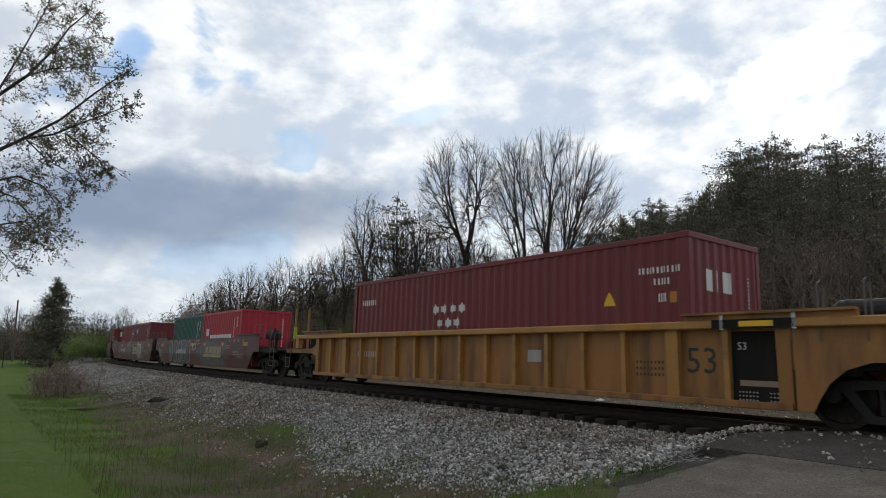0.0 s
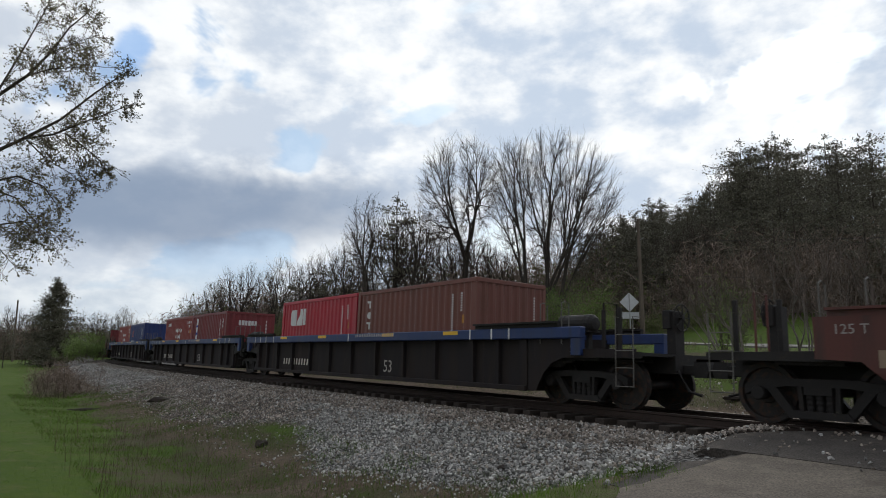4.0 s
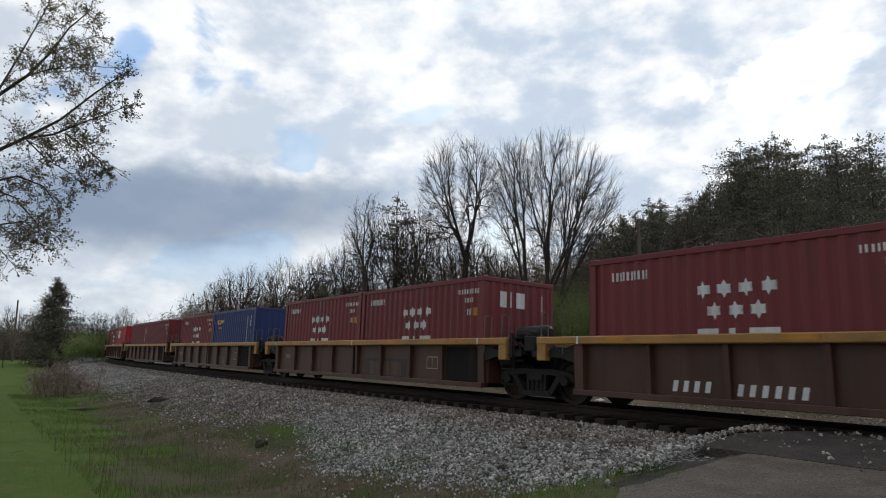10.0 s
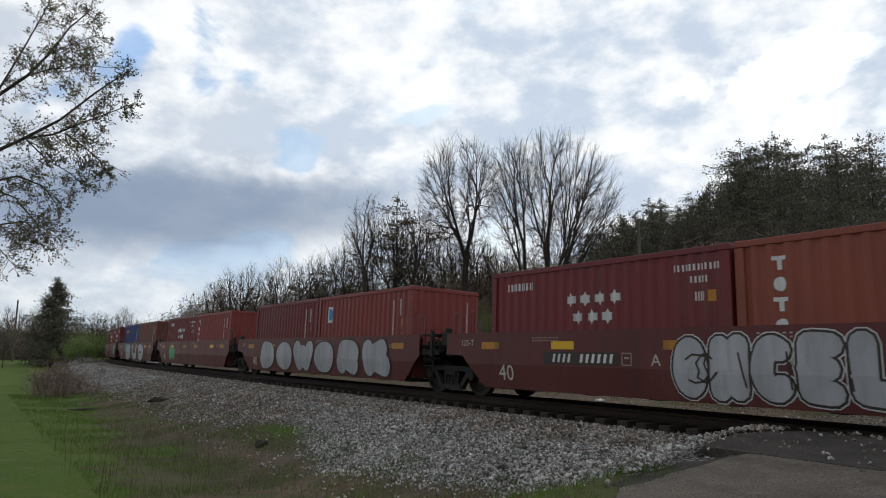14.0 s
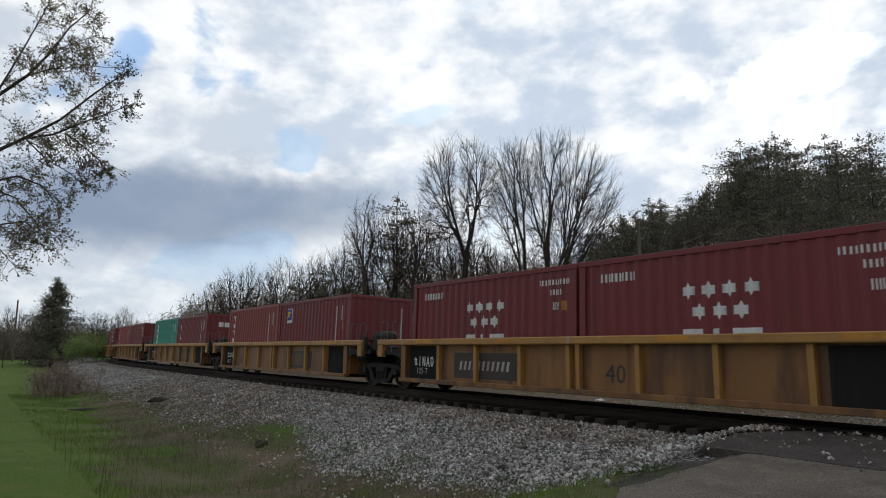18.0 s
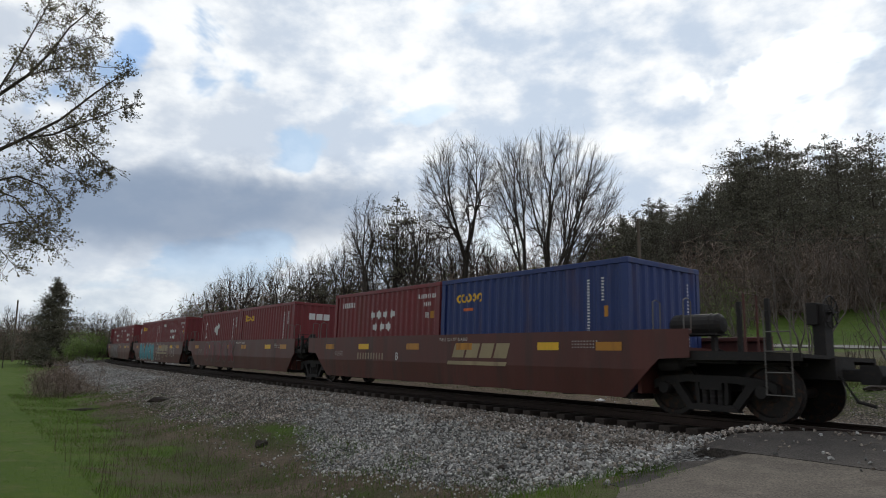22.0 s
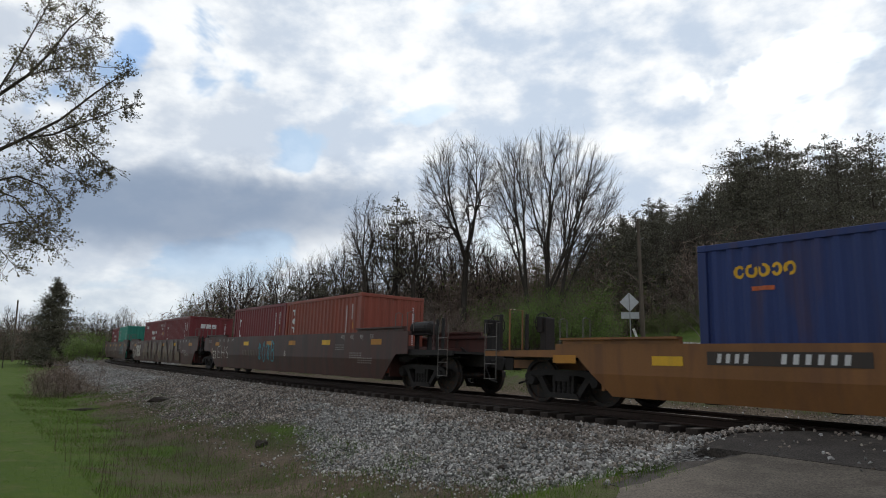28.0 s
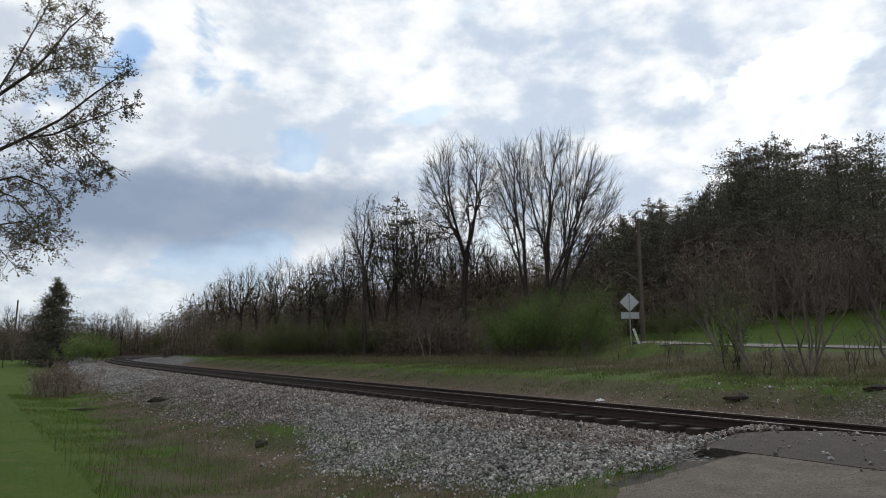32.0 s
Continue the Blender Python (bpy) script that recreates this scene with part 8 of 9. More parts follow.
        stand(ev, x, y, 0.4, k) if n == 0 else again(ev, x, y, rng.uniform(0, 6), k)
    for n in range(14):
        px = 1105 + n * 19 + rng.uniform(-8, 8)
        dd = rng.uniform(78, 88)
        x, y = place_at(px, dd)
        top = float(np.interp(px, [1160, 1215, 1260, 1310, 1335, 1400, 1700], [352, 345, 322, 290, 262, 250, 245])) + rng.uniform(12, 45)
        again(ev, x, y, rng.uniform(0, 6), (height_at(top, dd) - gz_at(x, y)) / 12.0)
    # a few pines in the wood
    for px, py, dd, k in ((700, 352, 57, 3), (520, 500, 64, 0), (572, 470, 60, 1), (1030, 440, 60, 0), (1050, 420, 62, 2), (1075, 400, 64, 0)):
        x, y = place_at(px, dd)
        gz = float(ground_z(np.array([x]), np.array([y]))[0])
        again(ps[k], x, y, rng.uniform(0, 6), (height_at(py, dd) - gz) / 13.0)
    # bare brown trees in front of the pines
    for n in range(25):
        px = 1175 + n * 18 + rng.uniform(-8, 8)
        dd = 66 + (px - 1200) * 0.016 + rng.uniform(-2, 4)
        x, y = place_at(px, dd)
        gz = float(ground_z(np.array([x]), np.array([y]))[0])
        k = (0, 2, 3)[n % 3]
        again(kinds[k], x, y, rng.uniform(0, 6), (height_at(rng.uniform(370, 440), dd) - gz) / tops[k])
    # brown saplings at the hill's foot
    for n in range(30):
        px = 1238 + n * 13 + rng.uniform(-6, 6)
        dd = rng.uniform(57, 62) + max(0, px - 1200) * 0.022
        again(th[n % 2], *place_at(px, dd), rng.uniform(0, 6), rng.uniform(1.3, 2.5))
    # dark cedar and evergreens by the lawn
    d = 80
    x, y = place_at(92, d)
    stand(pine(95, height_at(496, d) - float(ground_z(np.array([x]), np.array([y]))[0]), 3.7, M["needles"], 0.04, 34, "dense dark cedar tree beside the lawn", 6, 24, 0.9, 0.16, 0.2), x, y, 1.0)
    for px, py, dd in ((8, 575, 70), (-20, 560, 68), (48, 600, 86), (70, 585, 84)):
        x, y = place_at(px, dd)
        again(ps[2], x, y, rng.uniform(0, 6), (height_at(py, dd) - float(ground_z(np.array([x]), np.array([y]))[0])) / 13.0)
    # green bushes
    gb = [shrub("green_bush", 110 + k, 3.4, 4.8, 20, M["young_leaf"], 16, 0.05, level=2, label="bush in fresh green leaf") for k in range(2)]
    stand(gb[0], *place_at(940, 41), 0.3, 1.12)
    stand(gb[1], *place_at(1000, 42), 2.0, 1.20)
    for px, dd, sc in ((915, 43, 0.8), (1040, 45, 0.7), (160, 72, 0.95), (140, 70, 0.75), (178, 78, 0.7)):
        again(gb[int(dd) % 2], *place_at(px, dd), rng.uniform(0, 6), sc)
    db = shrub("olive_bush", 120, 3.2, 4.2, 18, M["dull_leaf"], 12, 0.06, level=2, label="bush with dull green young leaves")
    stand(db, *place_at(520, 56), 1, 0.95)
    for px, dd, sc in ((545, 55, 0.9), (660, 52, 0.95), (640, 54, 0.8), (690, 53, 0.7), (300, 88, 1.0), (480, 58, 0.8), (430, 64, 0.9), (1180, 50, 0.6), (1220, 54, 0.7)):
        again(db, *place_at(px, dd), rng.uniform(0, 6), sc)
    # grey-brown shrub beside the lawn's end
    bs = thicket(130, 4.6, 5.0, None, "tangled grey-brown leafless shrub beside the lawn", M["haze_twig"], "brown_shrub", 150)
    stand(bs, *place_at(122, 33), 0.5, 0.58)
    again(bs, *place_at(104, 36), 2.5, 0.42)
    # bare small trees beyond the rails
    def sapling(seed, px, d, blobs, label, stems=1, leaf=None, leaf_n=1, tip=0.0066, up=(0, 0, 1), bark="pale_bark", splay=0.35, base=0.08):
        t = fan_tree("bare_sapling", seed, blobs, M[bark], M["grey_twig"], label, stems=stems, base=base, up=up, tip=tip, spray=3, spray_len=0.28, leaf=leaf, leaf_n=leaf_n, leaf_size=0.035, thick=0.02, splay=splay, reach=0.30, stiff=0.5, wob=0.16)
        stand(t, *place_at(px, d))
    sapling(141, 1430, 20.0, [(-0.1, 0, 3.3, 1.9, 1.5, 1.6, 130), (-0.9, 0, 4.3, 0.9, 0.7, 0.9, 24), (1.3, 0, 3.9, 0.8, 0.7, 1.1, 24), (0, 0, 1.6, 0.8, 0.8, 0.8, 16)], "bare many-stemmed small tree with pale twisting branches", 5)
    sapling(142, 1338, 21.0, [(-1.2, 0, 2.7, 1.1, 0.8, 0.7, 60), (-0.3, 0, 1.9, 0.7, 0.6, 0.9, 30)], "leaning sapling with a few green leaves", 2, M["young_leaf"], 1, up=(-0.5, 0, 1))
    sapling(143, 752, 39.0, [(-0.2, 0, 2.9, 1.0, 0.8, 1.4, 70)], "thin bare sapling with pale bark", 2, tip=0.008)
    sapling(144, 1590, 19.0, [(-0.8, 0, 3.3, 1.1, 0.8, 1.5, 80), (-0.6, 0, 1.8, 0.8, 0.6, 0.8, 20)], "bare leaning small tree with tangled branches", 3, up=(-0.3, 0, 1))
    sapling(145, 1298, 23.0, [(0, 0, 1.6, 0.75, 0.7, 1.4, 130)], "sapling clump in first green leaf", 5, M["young_leaf"], 3, bark="bark")
    sapling(146, 1290, 28.0, [(-1.9, 0, 3.2, 1.7, 0.8, 0.9, 60), (-0.8, 0, 3.6, 0.9, 0.7, 0.8, 30)], "bare pale sapling with branches reaching sideways", 3, up=(-0.6, 0, 1))
    for k, (px, d, h) in enumerate(((1180, 27, 1.9), (1500, 21, 1.6), (1200, 29, 1.3), (1355, 20, 1.5), (1540, 22, 1.7), (1398, 21, 1.4), (1090, 33, 1.6), (865, 33, 1.5), (700, 40, 1.7), (1040, 30, 1.4))):
        sapling(150 + k, px, d, [(0, 0, h * 0.7, 0.35, 0.3, h * 0.4, 16)], "thin dark weed sapling in the field", 2, tip=0.006, bark="bark")


plant_trees()


def leaning_tree():
    """The tree whose budding limbs reach in from beside the lawn; its trunk stands outside the view."""
    rng = random.Random(31)
    D = 11.0
    P = lambda px, py, dd=D: Vector((*place_at(px, dd), height_at(py, dd)))
    bx, by = place_at(-190, D)
    t = new("budding_tree")
    tagged(t, "large tree with dark limbs and small olive spring leaves", "tree")
    gz = float(ground_z(np.array([bx]), np.array([by]))[0])
    fork = Vector((bx + 0.15, by, 3.4))
    segs = [((bx, by, gz - 0.3), (bx + 0.1, by, 1.6), 0.26, 0.21), ((bx + 0.1, by, 1.6), fork[:], 0.21, 0.18), (fork[:], (bx - 0.2, by + 0.3, 7.0), 0.15, 0.08)]
    twigs, ends = [], []
    limbs = [
        [(-190, 330), (-70, 280), (4, 246), (70, 212), (130, 165), (190, 125)],
        [(4, 246), (60, 238), (110, 218), (160, 200), (208, 182)],
        [(80, 236), (120, 262), (150, 285), (172, 318)],
        [(-190, 240), (-60, 175), (0, 134), (40, 92), (70, 50), (108, 18)],
        [(0, 134), (45, 122), (90, 120), (135, 118)],
        [(35, 95), (80, 78), (125, 62)],
        [(-190, 380), (-80, 330), (0, 312), (50, 330), (85, 372)],
        [(-120, 400), (-40, 400), (20, 392), (60, 420)],
        [(-190, 420), (-90, 430), (-20, 440), (10, 470)],
        [(-60, 175), (-10, 80), (20, 20), (45, -40)],
        [(10, 248), (50, 282), (95, 306), (118, 325)],
        [(-60, 330), (0, 350), (40, 392), (62, 425)],
    ]
    for n, limb in enumerate(limbs):
        dd = D + (0.0, -0.3, 0.5, 0.4, -0.4, 0.8, 0.2, -0.5, 0.3, 0.9, 0.4, -0.6)[n]
        pts = [P(px, py, D if k == 0 else dd) for k, (px, py) in enumerate(limb)]
        r0 = (0.042, 0.022, 0.016, 0.040, 0.015, 0.012, 0.028, 0.020, 0.022, 0.020, 0.014, 0.016)[n]
        if limb[0][0] == -190:
            segs.append((fork[:], pts[0][:], r0 * 1.5, r0 * 1.1))
        m = len(pts) - 1
        for k in range(m):
            segs.append((pts[k][:], pts[k + 1][:], r0 * (1 - 0.8 * k / m), r0 * (1 - 0.8 * (k + 1) / m)))
            if n in (0, 1, 2) and k == m - 1:
                reach = 0.5
            else:
                reach = 1.0
            for c in range(8):
                q = pts[k].lerp(pts[k + 1], rng.random())
                if q.x < place_at(-70, D)[0]:
                    continue
                dd_ = (pts[k + 1] - pts[k]).normalized()
                side = Vector((rng.gauss(0, 1), rng.gauss(0, 1), rng.gauss(-0.1, 1))).normalized()
                grow(rng, q, dd_ * 0.7 + side, rng.uniform(0.22, 0.46) * reach, 0.007, 2, twigs, ends, 0.7, -0.05, (3, 4), 0.6, 0.2, 3, 0.25, 0.0028)
    part("trunk", bars_mesh("trunk", segs, M["bark"], 7), None, t)
    part("crown", bars_mesh("crown", twigs, M["twig"], 3), None, t)
    rr = np.random.default_rng(8)
    pts = np.repeat(np.array(ends), 1, 0)
    pts = pts[rr.random(len(pts)) < 0.95]
    pts = pts + rr.normal(size=pts.shape) * 0.02
    part("leaves", leaf_mesh("leaves", pts, 0.028, M["bud_leaf"], 9, 1.7), None, t)


leaning_tree()


# ---- small ground cover ----
def stones():
    """Loose ballast on the near bank and round the track."""
    rng = np.random.default_rng(3)
    n = 92000
    s = -4.5 + 66 * rng.random(n) ** 1.7
    o = np.where(rng.random(n) < 0.88, rng.uniform(1.32, 6.4, n), rng.uniform(-3.4, -1.32, n))
    toe = stone_toe(s)
    keep = rng.random(n) < np.where(o > 0, np.clip((toe + 0.5 - o) / 0.9, 0.05, 1), 0.7)
    keep &= (s > -2.9) | (o < 0.5) | (rng.random(n) < 0.40)
    keep &= ~((s < -3.75 - np.interp(o, [0.8, 1.5, 2.2, 3.5, 6], [0.45, 0.35, 0.0, 0.2, 0.6])) & (o > 0.5))
    s, o = s[keep], o[keep]
    extra = 1500                     # strays on the crossing and the far bank
    s = np.concatenate([s, rng.uniform(-9, -2.5, 260), rng.uniform(-11, 4, extra)])
    o = np.concatenate([o, 1.2 + 2.6 * rng.random(260) ** 1.5, rng.uniform(-6.5, -2.6, extra)])
    x, y, _ = on_line(s, o)
    z = ground_z(x, y)
    road = (s < -3.6) & (o > 0.8)
    z = np.where(road, np.maximum(z, np.interp(o, [0.8, 1.6, 2.6, 6], [0.05, 0.055, 0.03, -0.17]) - 0.02), z)
    n = len(s)
    cube = np.array([(a, b, c) for c in (-1, 1) for b in (-1, 1) for a in (-1, 1)], float) * 0.72
    quad = np.array([(0, 2, 3, 1), (4, 5, 7, 6), (0, 1, 5, 4), (2, 6, 7, 3), (0, 4, 6, 2), (1, 3, 7, 5)])
    tri = np.concatenate([quad[:, :3], quad[:, [0, 2, 3]]])
    size = rng.uniform(0.013, 0.028, n) * np.where(rng.random(n) < 0.05, 1.6, 1.0)
    v = cube[None] * rng.uniform(0.55, 1.25, (n, 8, 1)) * rng.uniform(0.6, 1.35, (n, 1, 3))
    for ax in ((0, 1), (1, 2), (0, 1)):
        a = rng.uniform(0, math.tau, n)
        c, w = np.cos(a)[:, None], np.sin(a)[:, None]
        p, q = v[..., ax[0]] * c - v[..., ax[1]] * w, v[..., ax[0]] * w + v[..., ax[1]] * c
        v[..., ax[0]], v[..., ax[1]] = p, q
    v = v * size[:, None, None]
    v += np.stack([x, y, z + size * rng.uniform(0.1, 0.8, n)], -1)[:, None]
    fresh = (o > 3.05 + 0.35 * wave(x, y, 2.1, 3.0)) & (s + 2.0 * wave(x, y, 1.3, 1.0) < 7.5) | (s > 26) & (o > 2.6)
    fresh ^= rng.random(n) < 0.22
    for name, pick, mat, label in (("fresh_ballast", fresh, "fresh_stone", "pale grey freshly tipped crushed stones on the bank"), ("ballast_stones", ~fresh, "loose_stone", "brownish dusty crushed stones along the track")):
        m = int(pick.sum())
        f = (np.arange(m)[:, None, None] * 8 + tri).reshape(-1, 3)
        ob = new(name, mesh_of(name, v[pick].reshape(-1, 3), f.tolist(), M[mat]))
        tagged(ob, label, "ballast", kind="stuff")


def blades(name, count, seed, where, height, material, label, bend=0.35, width=0.006):
    """Upright grass or stalks: thin bent triangles."""
    rng = np.random.default_rng(seed)
    x, y = where(rng, count)
    z = ground_z(x, y) - 0.02
    n = len(x)
    h = height * rng.uniform(0.4, 1.2, n)
    a = rng.uniform(0, math.tau, n)
    dx, dy = np.cos(a), np.sin(a)
    b = bend * rng.normal(size=(2, n)) * h
    w = width * rng.uniform(0.6, 1.4, n)
    v = np.stack([np.stack([x - dx * w, y - dy * w, z], -1), np.stack([x + dx * w, y + dy * w, z], -1),
                  np.stack([x + b[0] * 0.35 + dx * w * 0.7, y + b[1] * 0.35 + dy * w * 0.7, z + h * 0.6], -1), np.stack([x + b[0] * 0.35 - dx * w * 0.7, y + b[1] * 0.35 - dy * w * 0.7, z + h * 0.6], -1),
                  np.stack([x + b[0], y + b[1], z + h], -1)], 1).reshape(-1, 3)
    k = np.arange(n) * 5
    f = np.stack([k, k + 1, k + 2, k + 3], 1).tolist() + np.stack([k + 3, k + 2, k + 4], 1).tolist()
    ob = new(name, mesh_of(name, v, f, material))
    tagged(ob, label, "grass", kind="stuff")


def strip(s0, s1, o0, o1, ps=1.0, po=1.0):
    def where(rng, n):
        s, o = s0 + (s1 - s0) * rng.random(n) ** ps, o0 + (o1 - o0) * rng.random(n) ** po
        x, y, _ = on_line(s, o)
        clump = wave(x, y, 1.6, 4.0) + 0.5 * wave(x, y, 4.5, 1.0) + rng.normal(size=n) * 0.25
        k = clump > -0.1
        return x[k], y[k]
    return where


def ground_cover():
    stones()
    blades("dry_weeds", 7000, 1, strip(-2, 30, 5.0, 9.4, 1.4), 0.19, M["dry_grass"], "brown dry weeds in the ditch", width=0.003)
    blades("ditch_grass", 46000, 2, strip(-4.6, 30, 4.5, 9.4, 1.3), 0.15, M["green_grass"], "tufts of green grass in the ditch", 0.6, 0.003)
    blades("lawn_grass", 90000, 3, strip(-2, 40, 7.6, 18, 1.5, 1.2), 0.05, M["green_grass"], "short mown green lawn", 0.7, 0.004)
    blades("bank_grass", 60000, 4, strip(-9, 48, -10, -4.2, 1.2), 0.13, M["bank_grass"], "green grass on the bank beyond the rails", 0.6, 0.006)
    blades("field_weeds", 42000, 5, strip(-12, 60, -20, -7.0, 1.2), 0.40, M["dry_grass"], "dry brown weeds in the field beyond the rails", 0.5, 0.006)
    blades("field_grass", 50000, 7, strip(-12, 60, -20, -6.5, 1.2), 0.22, M["bank_grass"], "dull green grass among the field's weeds", 0.6, 0.007)
    blades("tall_stalks", 300, 6, strip(1, 11, 6.6, 9.6), 0.80, M["weed_stalk"], "tall dark dead weed stalks beside the ditch", 0.14, 0.0035)


ground_cover()


# ---- things beyond the rails and on the bank ----
def far_things():
    zg = lambda x, y: float(ground_z(np.array([x]), np.array([y]))[0])
    # far road, a pale line along the foot of the hill
    n = 60
    xs = np.linspace(11.5, 90, n)
    yc = 37.0 - (xs - 10) * 0.14
    top = []
    for off in (-2.6, 2.6):
        top.append(np.stack([xs, yc + off, np.full(n, 1.34)], -1))
    zc = np.maximum(ground_z(xs, yc - 2.6), ground_z(xs, yc + 2.6)) + 0.04
    for t, lift in zip(top, (0.02, 0.20)):        # banked towards the bend
        t[:, 2] = zc + lift
    v = np.concatenate([top[0], top[1], top[0] - [0, 0, 0.5], top[1] - [0, 0, 0.5]])
    f = [[i, i + 1, n + i + 1, n + i] for i in range(n - 1)] + [[2 * n + i, 2 * n + i + 1, i + 1, i] for i in range(n - 1)] + [[n + i, n + i + 1, 3 * n + i + 1, 3 * n + i] for i in range(n - 1)]
    tagged(new("far_road", mesh_of("far_road", v, f, M["far_road"])), "pale paved road along the foot of the hill", "road", kind="structure")

    # road sign seen from behind
    x, y = place_at(1117, 36)
    sign = new("road_sign")
    tagged(sign, "diamond road sign seen from behind, with a plaque below it", "road sign")
    sign.location = (x, y, zg(x, y) - 0.05)
    cz = height_at(535, 36) - sign.location.z

    def plate(w):
        bm = bmesh.new()
        prism(bm, [(-w, 0), (-w * 0.06, -w * 0.94), (w * 0.06, -w * 0.94), (w, 0), (w * 0.06, w * 0.94), (-w * 0.06, w * 0.94)], -0.004, 0.004)
        return bm
    part("diamond", plate(0.54), M["sign_back"], sign).location = (0, 0, cz)
    bm = bmesh.new()
    box(bm, -0.50, 0.50, -0.004, 0.004, -0.18, 0.18, 0.003)
    part("plaque", bm, M["sign_back"], sign).location = (0.02, 0, cz - 0.74)
    bm = bmesh.new()
    box(bm, -0.03, 0.03, -0.035, -0.008, 0, cz + 0.45, 0.004)
    part("post", bm, M["steel"], sign)
    # leaning marker post beside it
    x, y = place_at(1131, 37)
    mk = bmesh.new()
    box(mk, -0.07, 0.07, -0.03, 0.03, -0.1, 0.9, 0.01)
    me = bpy.data.meshes.new("marker_post")
    mk.to_mesh(me)
    mk.free()
    me.materials.append(M["litter"])
    ob = new("marker_post", me)
    tagged(ob, "short white marker post leaning beside the road", "post")
    ob.matrix_world = pose(x, y, zg(x, y) + 0.0, 0, -18, 0)

    # utility poles and wires
    def pole(px, d, top_py, label):
        x, y = place_at(px, d)
        z0 = zg(x, y) - 0.3
        p = new("utility_pole")
        tagged(p, label, "utility pole")
        p.location = (x, y, z0)
        h = height_at(top_py, d) - z0
        bm = bmesh.new()
        lathe(bm, [(0.15, 0), (0.145, h * 0.3), (0.10, h)], "z", 10)
        part("shaft", bm, M["pole"], p)
        bm = bmesh.new()
        tube(bm, [(0, 0, h * 0.84), (0.35, -0.1, h * 0.86)], 0.025, 6)
        part("bracket", bm, M["steel"], p)
        bm = bmesh.new()
        lathe(bm, [(0.03, 0), (0.06, 0.03), (0.035, 0.08), (0.06, 0.12), (0.02, 0.16)], "z", 8, (0, 0, h))
        part("insulator", bm, M["litter"], p)
        return Vector((x, y, z0 + h)), Vector((x, y, z0 + h * 0.84))
    a_top, a_low = pole(1139, 42, 388, "weathered timber utility pole beside the road")
    b = Vector((*place_at(1900, 40), height_at(404, 40)))
    c = Vector((*place_at(1900, 40), height_at(372, 40)))
    pole(1905, 40, 372, "weathered timber utility pole beside the road")
    pole(24, 95, 532, "thin distant timber utility pole")

    def wire(p, q, sag):
        bm = bmesh.new()
        pts = [p.lerp(q, k / 16) - Vector((0, 0, sag * 4 * (k / 16) * (1 - k / 16))) for k in range(17)]
        tube(bm, pts, 0.013, 4)
        me = bpy.data.meshes.new("overhead_wire")
        bm.to_mesh(me)
        bm.free()
        me.materials.append(M["wire"])
        tagged(new("overhead_wire", me), "thin dark overhead wire between the poles", "wire")
    wire(a_top - Vector((0, 0, 1.4)), b, 0.3)
    wire(a_low - Vector((0, 0, 2.2)), b - Vector((0, 0, 2.5)), 0.5)

    # litter and dark debris
    def lump(name, px, py, d, sx, sy, sz, mat, label, cat, seed, rz=0.0):
        rng = random.Random(seed)
        x, y = place_at(px, d)
        bm = bmesh.new()
        bmesh.ops.create_icosphere(bm, subdivisions=2, radius=1)
        for v in bm.verts:
            v.co *= 1 + 0.45 * noise.noise(v.co * 1.9 + Vector((seed, 0, 0))) + 0.30 * noise.noise(v.co * 4 + Vector((0, seed, 0)))
            v.co.z = max(v.co.z, -0.35)
        me = bpy.data.meshes.new(name)
        bm.to_mesh(me)
        bm.free()
        me.materials.append(mat)
        ob = new(name, me)
        tagged(ob, label, cat)
        ob.matrix_world = Matrix.LocRotScale((x, y, zg(x, y) + 0.3 * sz), Euler((0, 0, rz)), (sx, sy, sz))
    lump("plastic_bag", 1059, 683, 19.5, 0.13, 0.10, 0.07, M["litter"], "crumpled white plastic bag on the far bank", "litter", 1)
    lump("plastic_scrap", 1046, 695, 18.6, 0.16, 0.04, 0.03, M["litter"], "white plastic scrap on the far bank", "litter", 2, 0.6)
    lump("paper_scrap", 989, 687, 20.4, 0.10, 0.07, 0.05, M["litter"], "pale scrap of paper on the far bank", "litter", 3)
    lump("timber_debris", 290, 692, 25.5, 0.42, 0.16, 0.13, M["tie"], "dark broken piece of timber on the ballast", "debris", 4, 0.4)
    lump("timber_debris", 470, 746, 15.2, 0.16, 0.12, 0.12, M["tie"], "dark lump of rotten timber on the ballast", "debris", 5, 1.0)
    lump("timber_debris", 885, 778, 10.6, 0.07, 0.06, 0.06, M["tie"], "dark lump of rotten timber on the ballast", "debris", 6)
    lump("asphalt_lump", 1178, 786, 9.4, 0.10, 0.05, 0.04, M["new_asphalt"], "broken lump of black asphalt on the stones", "debris", 7)
    lump("asphalt_lump", 1230, 797, 8.6, 0.06, 0.04, 0.03, M["new_asphalt"], "broken lump of black asphalt on the stones", "debris", 8, 0.8)
    lump("asphalt_lump", 1300, 700, 17.0, 0.35, 0.12, 0.10, M["tie"], "dark weathered lump on the far bank", "debris", 9)
    lump("fallen_log", 158, 686, 26.5, 0.75, 0.10, 0.09, M["bark"], "dark fallen branch at the lawn's edge", "debris", 10, 0.25)
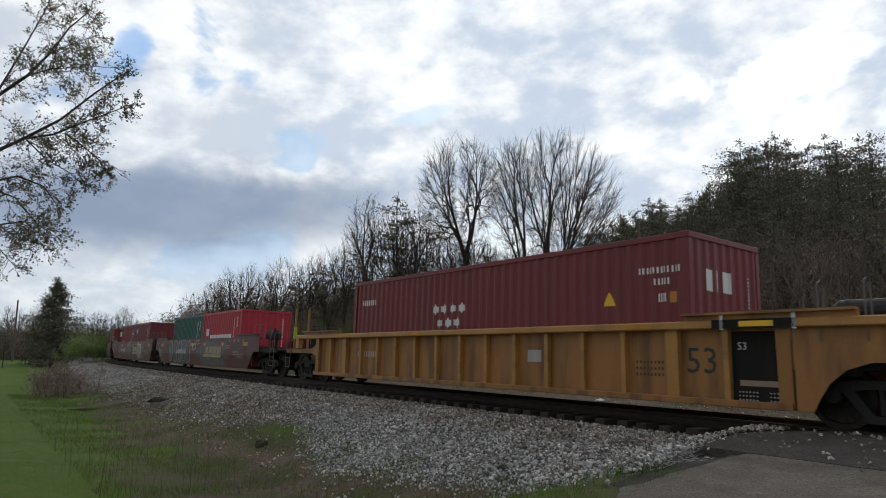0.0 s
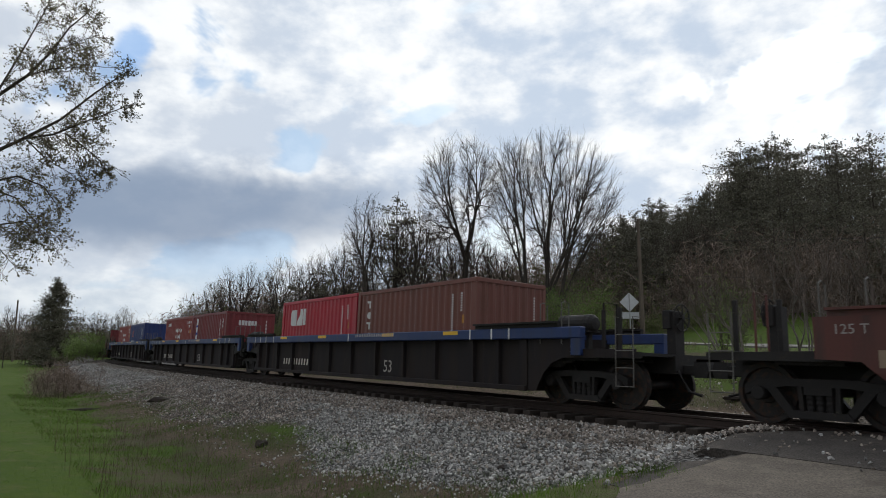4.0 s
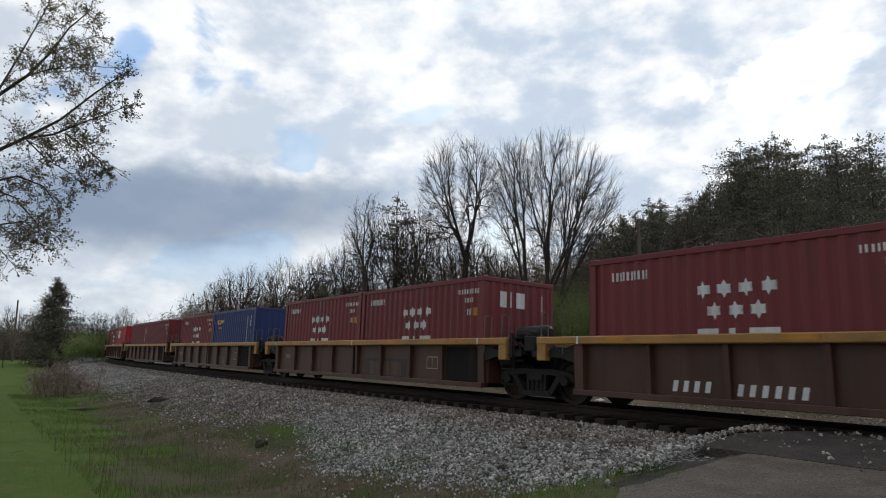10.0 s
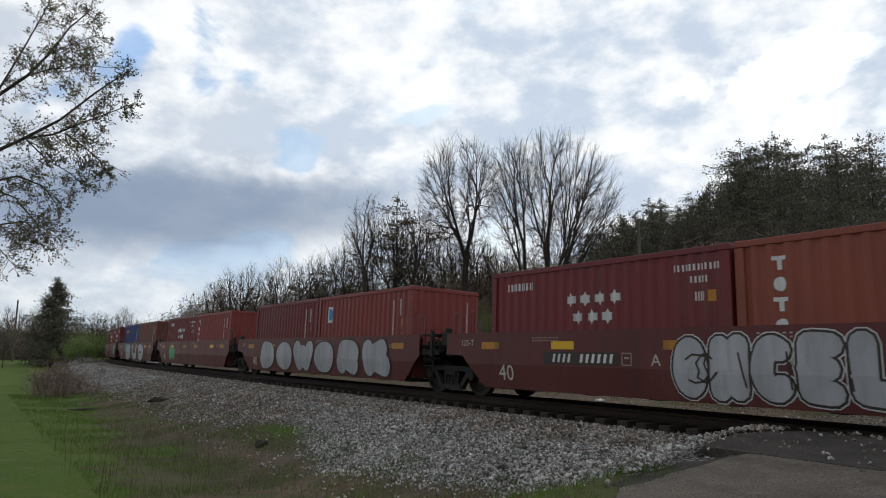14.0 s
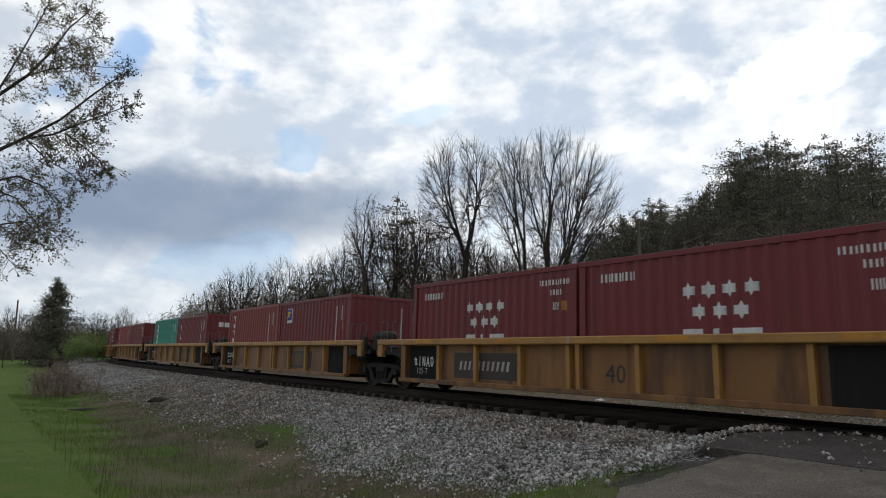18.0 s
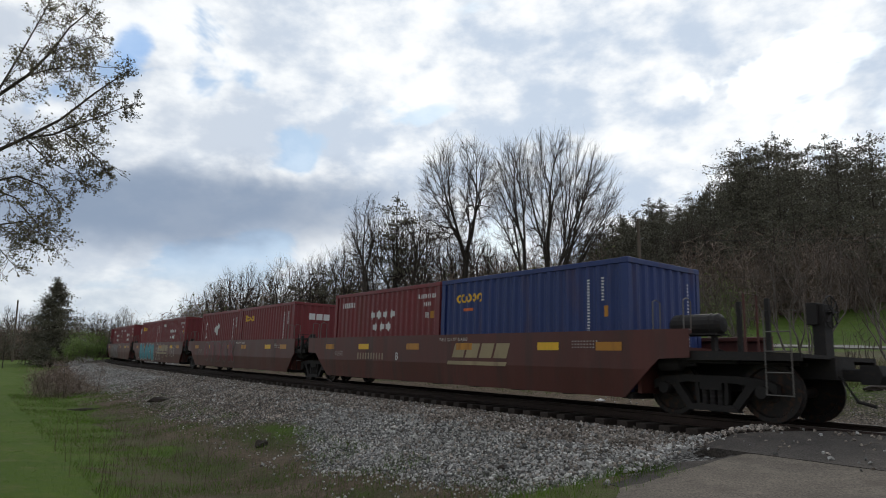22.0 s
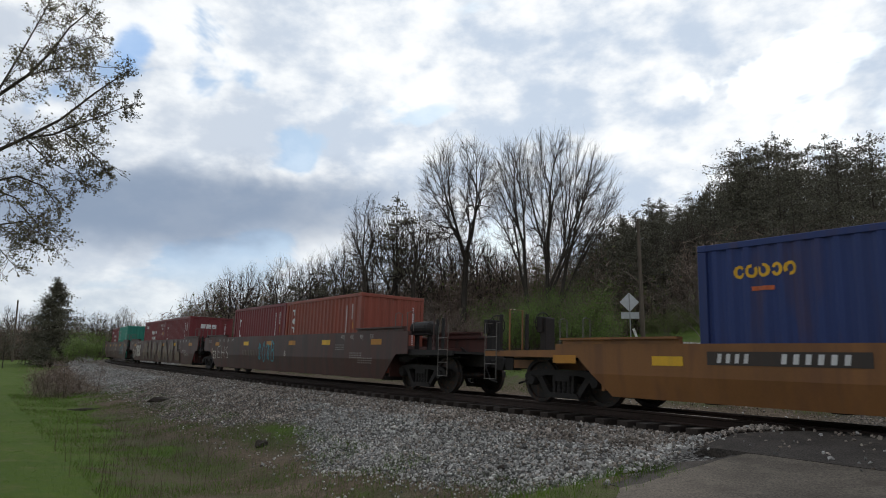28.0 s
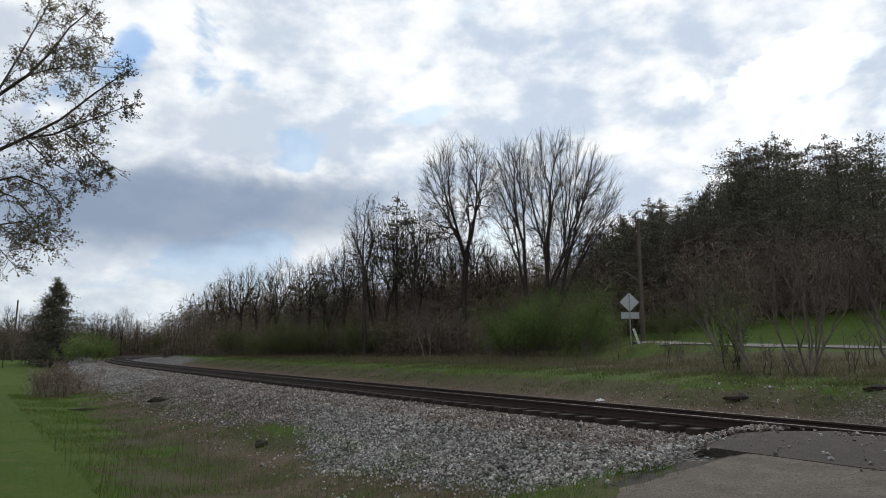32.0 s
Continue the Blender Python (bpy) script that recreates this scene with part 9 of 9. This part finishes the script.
    lump("asphalt_lump", 1545, 698, 15.5, 0.35, 0.14, 0.10, M["tie"], "dark weathered lump on the far bank", "debris", 11)

    # a low house half hidden behind the shrubs
    x, y = place_at(118, 88)
    house = new("house")
    tagged(house, "small distant grey house behind the shrubs", "house")
    house.location = (x, y, zg(x, y))
    bm = bmesh.new()
    box(bm, -2.2, 2.2, -3, 3, 0, 2.6)
    part("wall", bm, M["house_wall"], house)
    bm = bmesh.new()
    prism(bm, [(-2.6, 2.5), (2.6, 2.5), (0.6, 3.5), (-0.6, 3.5)], -3.3, 3.3)
    part("roof", bm, M["house_roof"], house)
    for k in (-1.1, 1.1):
        bm = bmesh.new()
        box(bm, k - 0.5, k + 0.5, -3.05, -2.98, 1.0, 2.1)
        part("window", bm, M["wheel"], house)


far_things()


# ---- what moves ----
def car_pose(s, half):
    """A platform whose middle is s metres along the track, carried on its two ends."""
    xa, ya, _ = on_line(s - half)
    xb, yb, _ = on_line(s + half)
    turn = math.atan2(ya - yb, xa - xb)
    return Matrix.Translation(((xa + xb) / 2, (ya + yb) / 2, 0)) @ Euler((-CANT, 0, turn)).to_matrix().to_4x4()


def motions():
    times = [0.5 * k for k in range(65)]
    for car, mid, half in CARS:
        walk(car, [(t, car_pose(mid - SPEED * t, half * 0.85)) for t in times])
    for box_, mid, half, dx, z in RIDERS:
        lift = Matrix.Translation((dx, 0, z))
        walk(box_, [(t, car_pose(mid - SPEED * t, half * 0.85) @ lift) for t in times])
    # wheels turn while they roll past the crossing
    where = {car: mid for car, mid, half in CARS}
    for car, x, axle in AXLES:
        mid = where[car] - x
        t0, t1 = (mid - 16.0) / SPEED, (mid + 9.0) / SPEED
        ks = [k for k in range(0, 961) if t0 <= k / 30 <= t1]
        if not ks:
            continue
        ks = sorted({0, *ks, 960})
        a, rows, last = 0.0, [], None
        for k in ks:
            if last is not None and k - last == 1:
                a += SPEED / 30 / WHEEL_R
            last = k
            rows.append((k / 30, Matrix.Translation(axle.location) @ Euler((0, a, 0)).to_matrix().to_4x4()))
        walk(axle, rows)


motions()
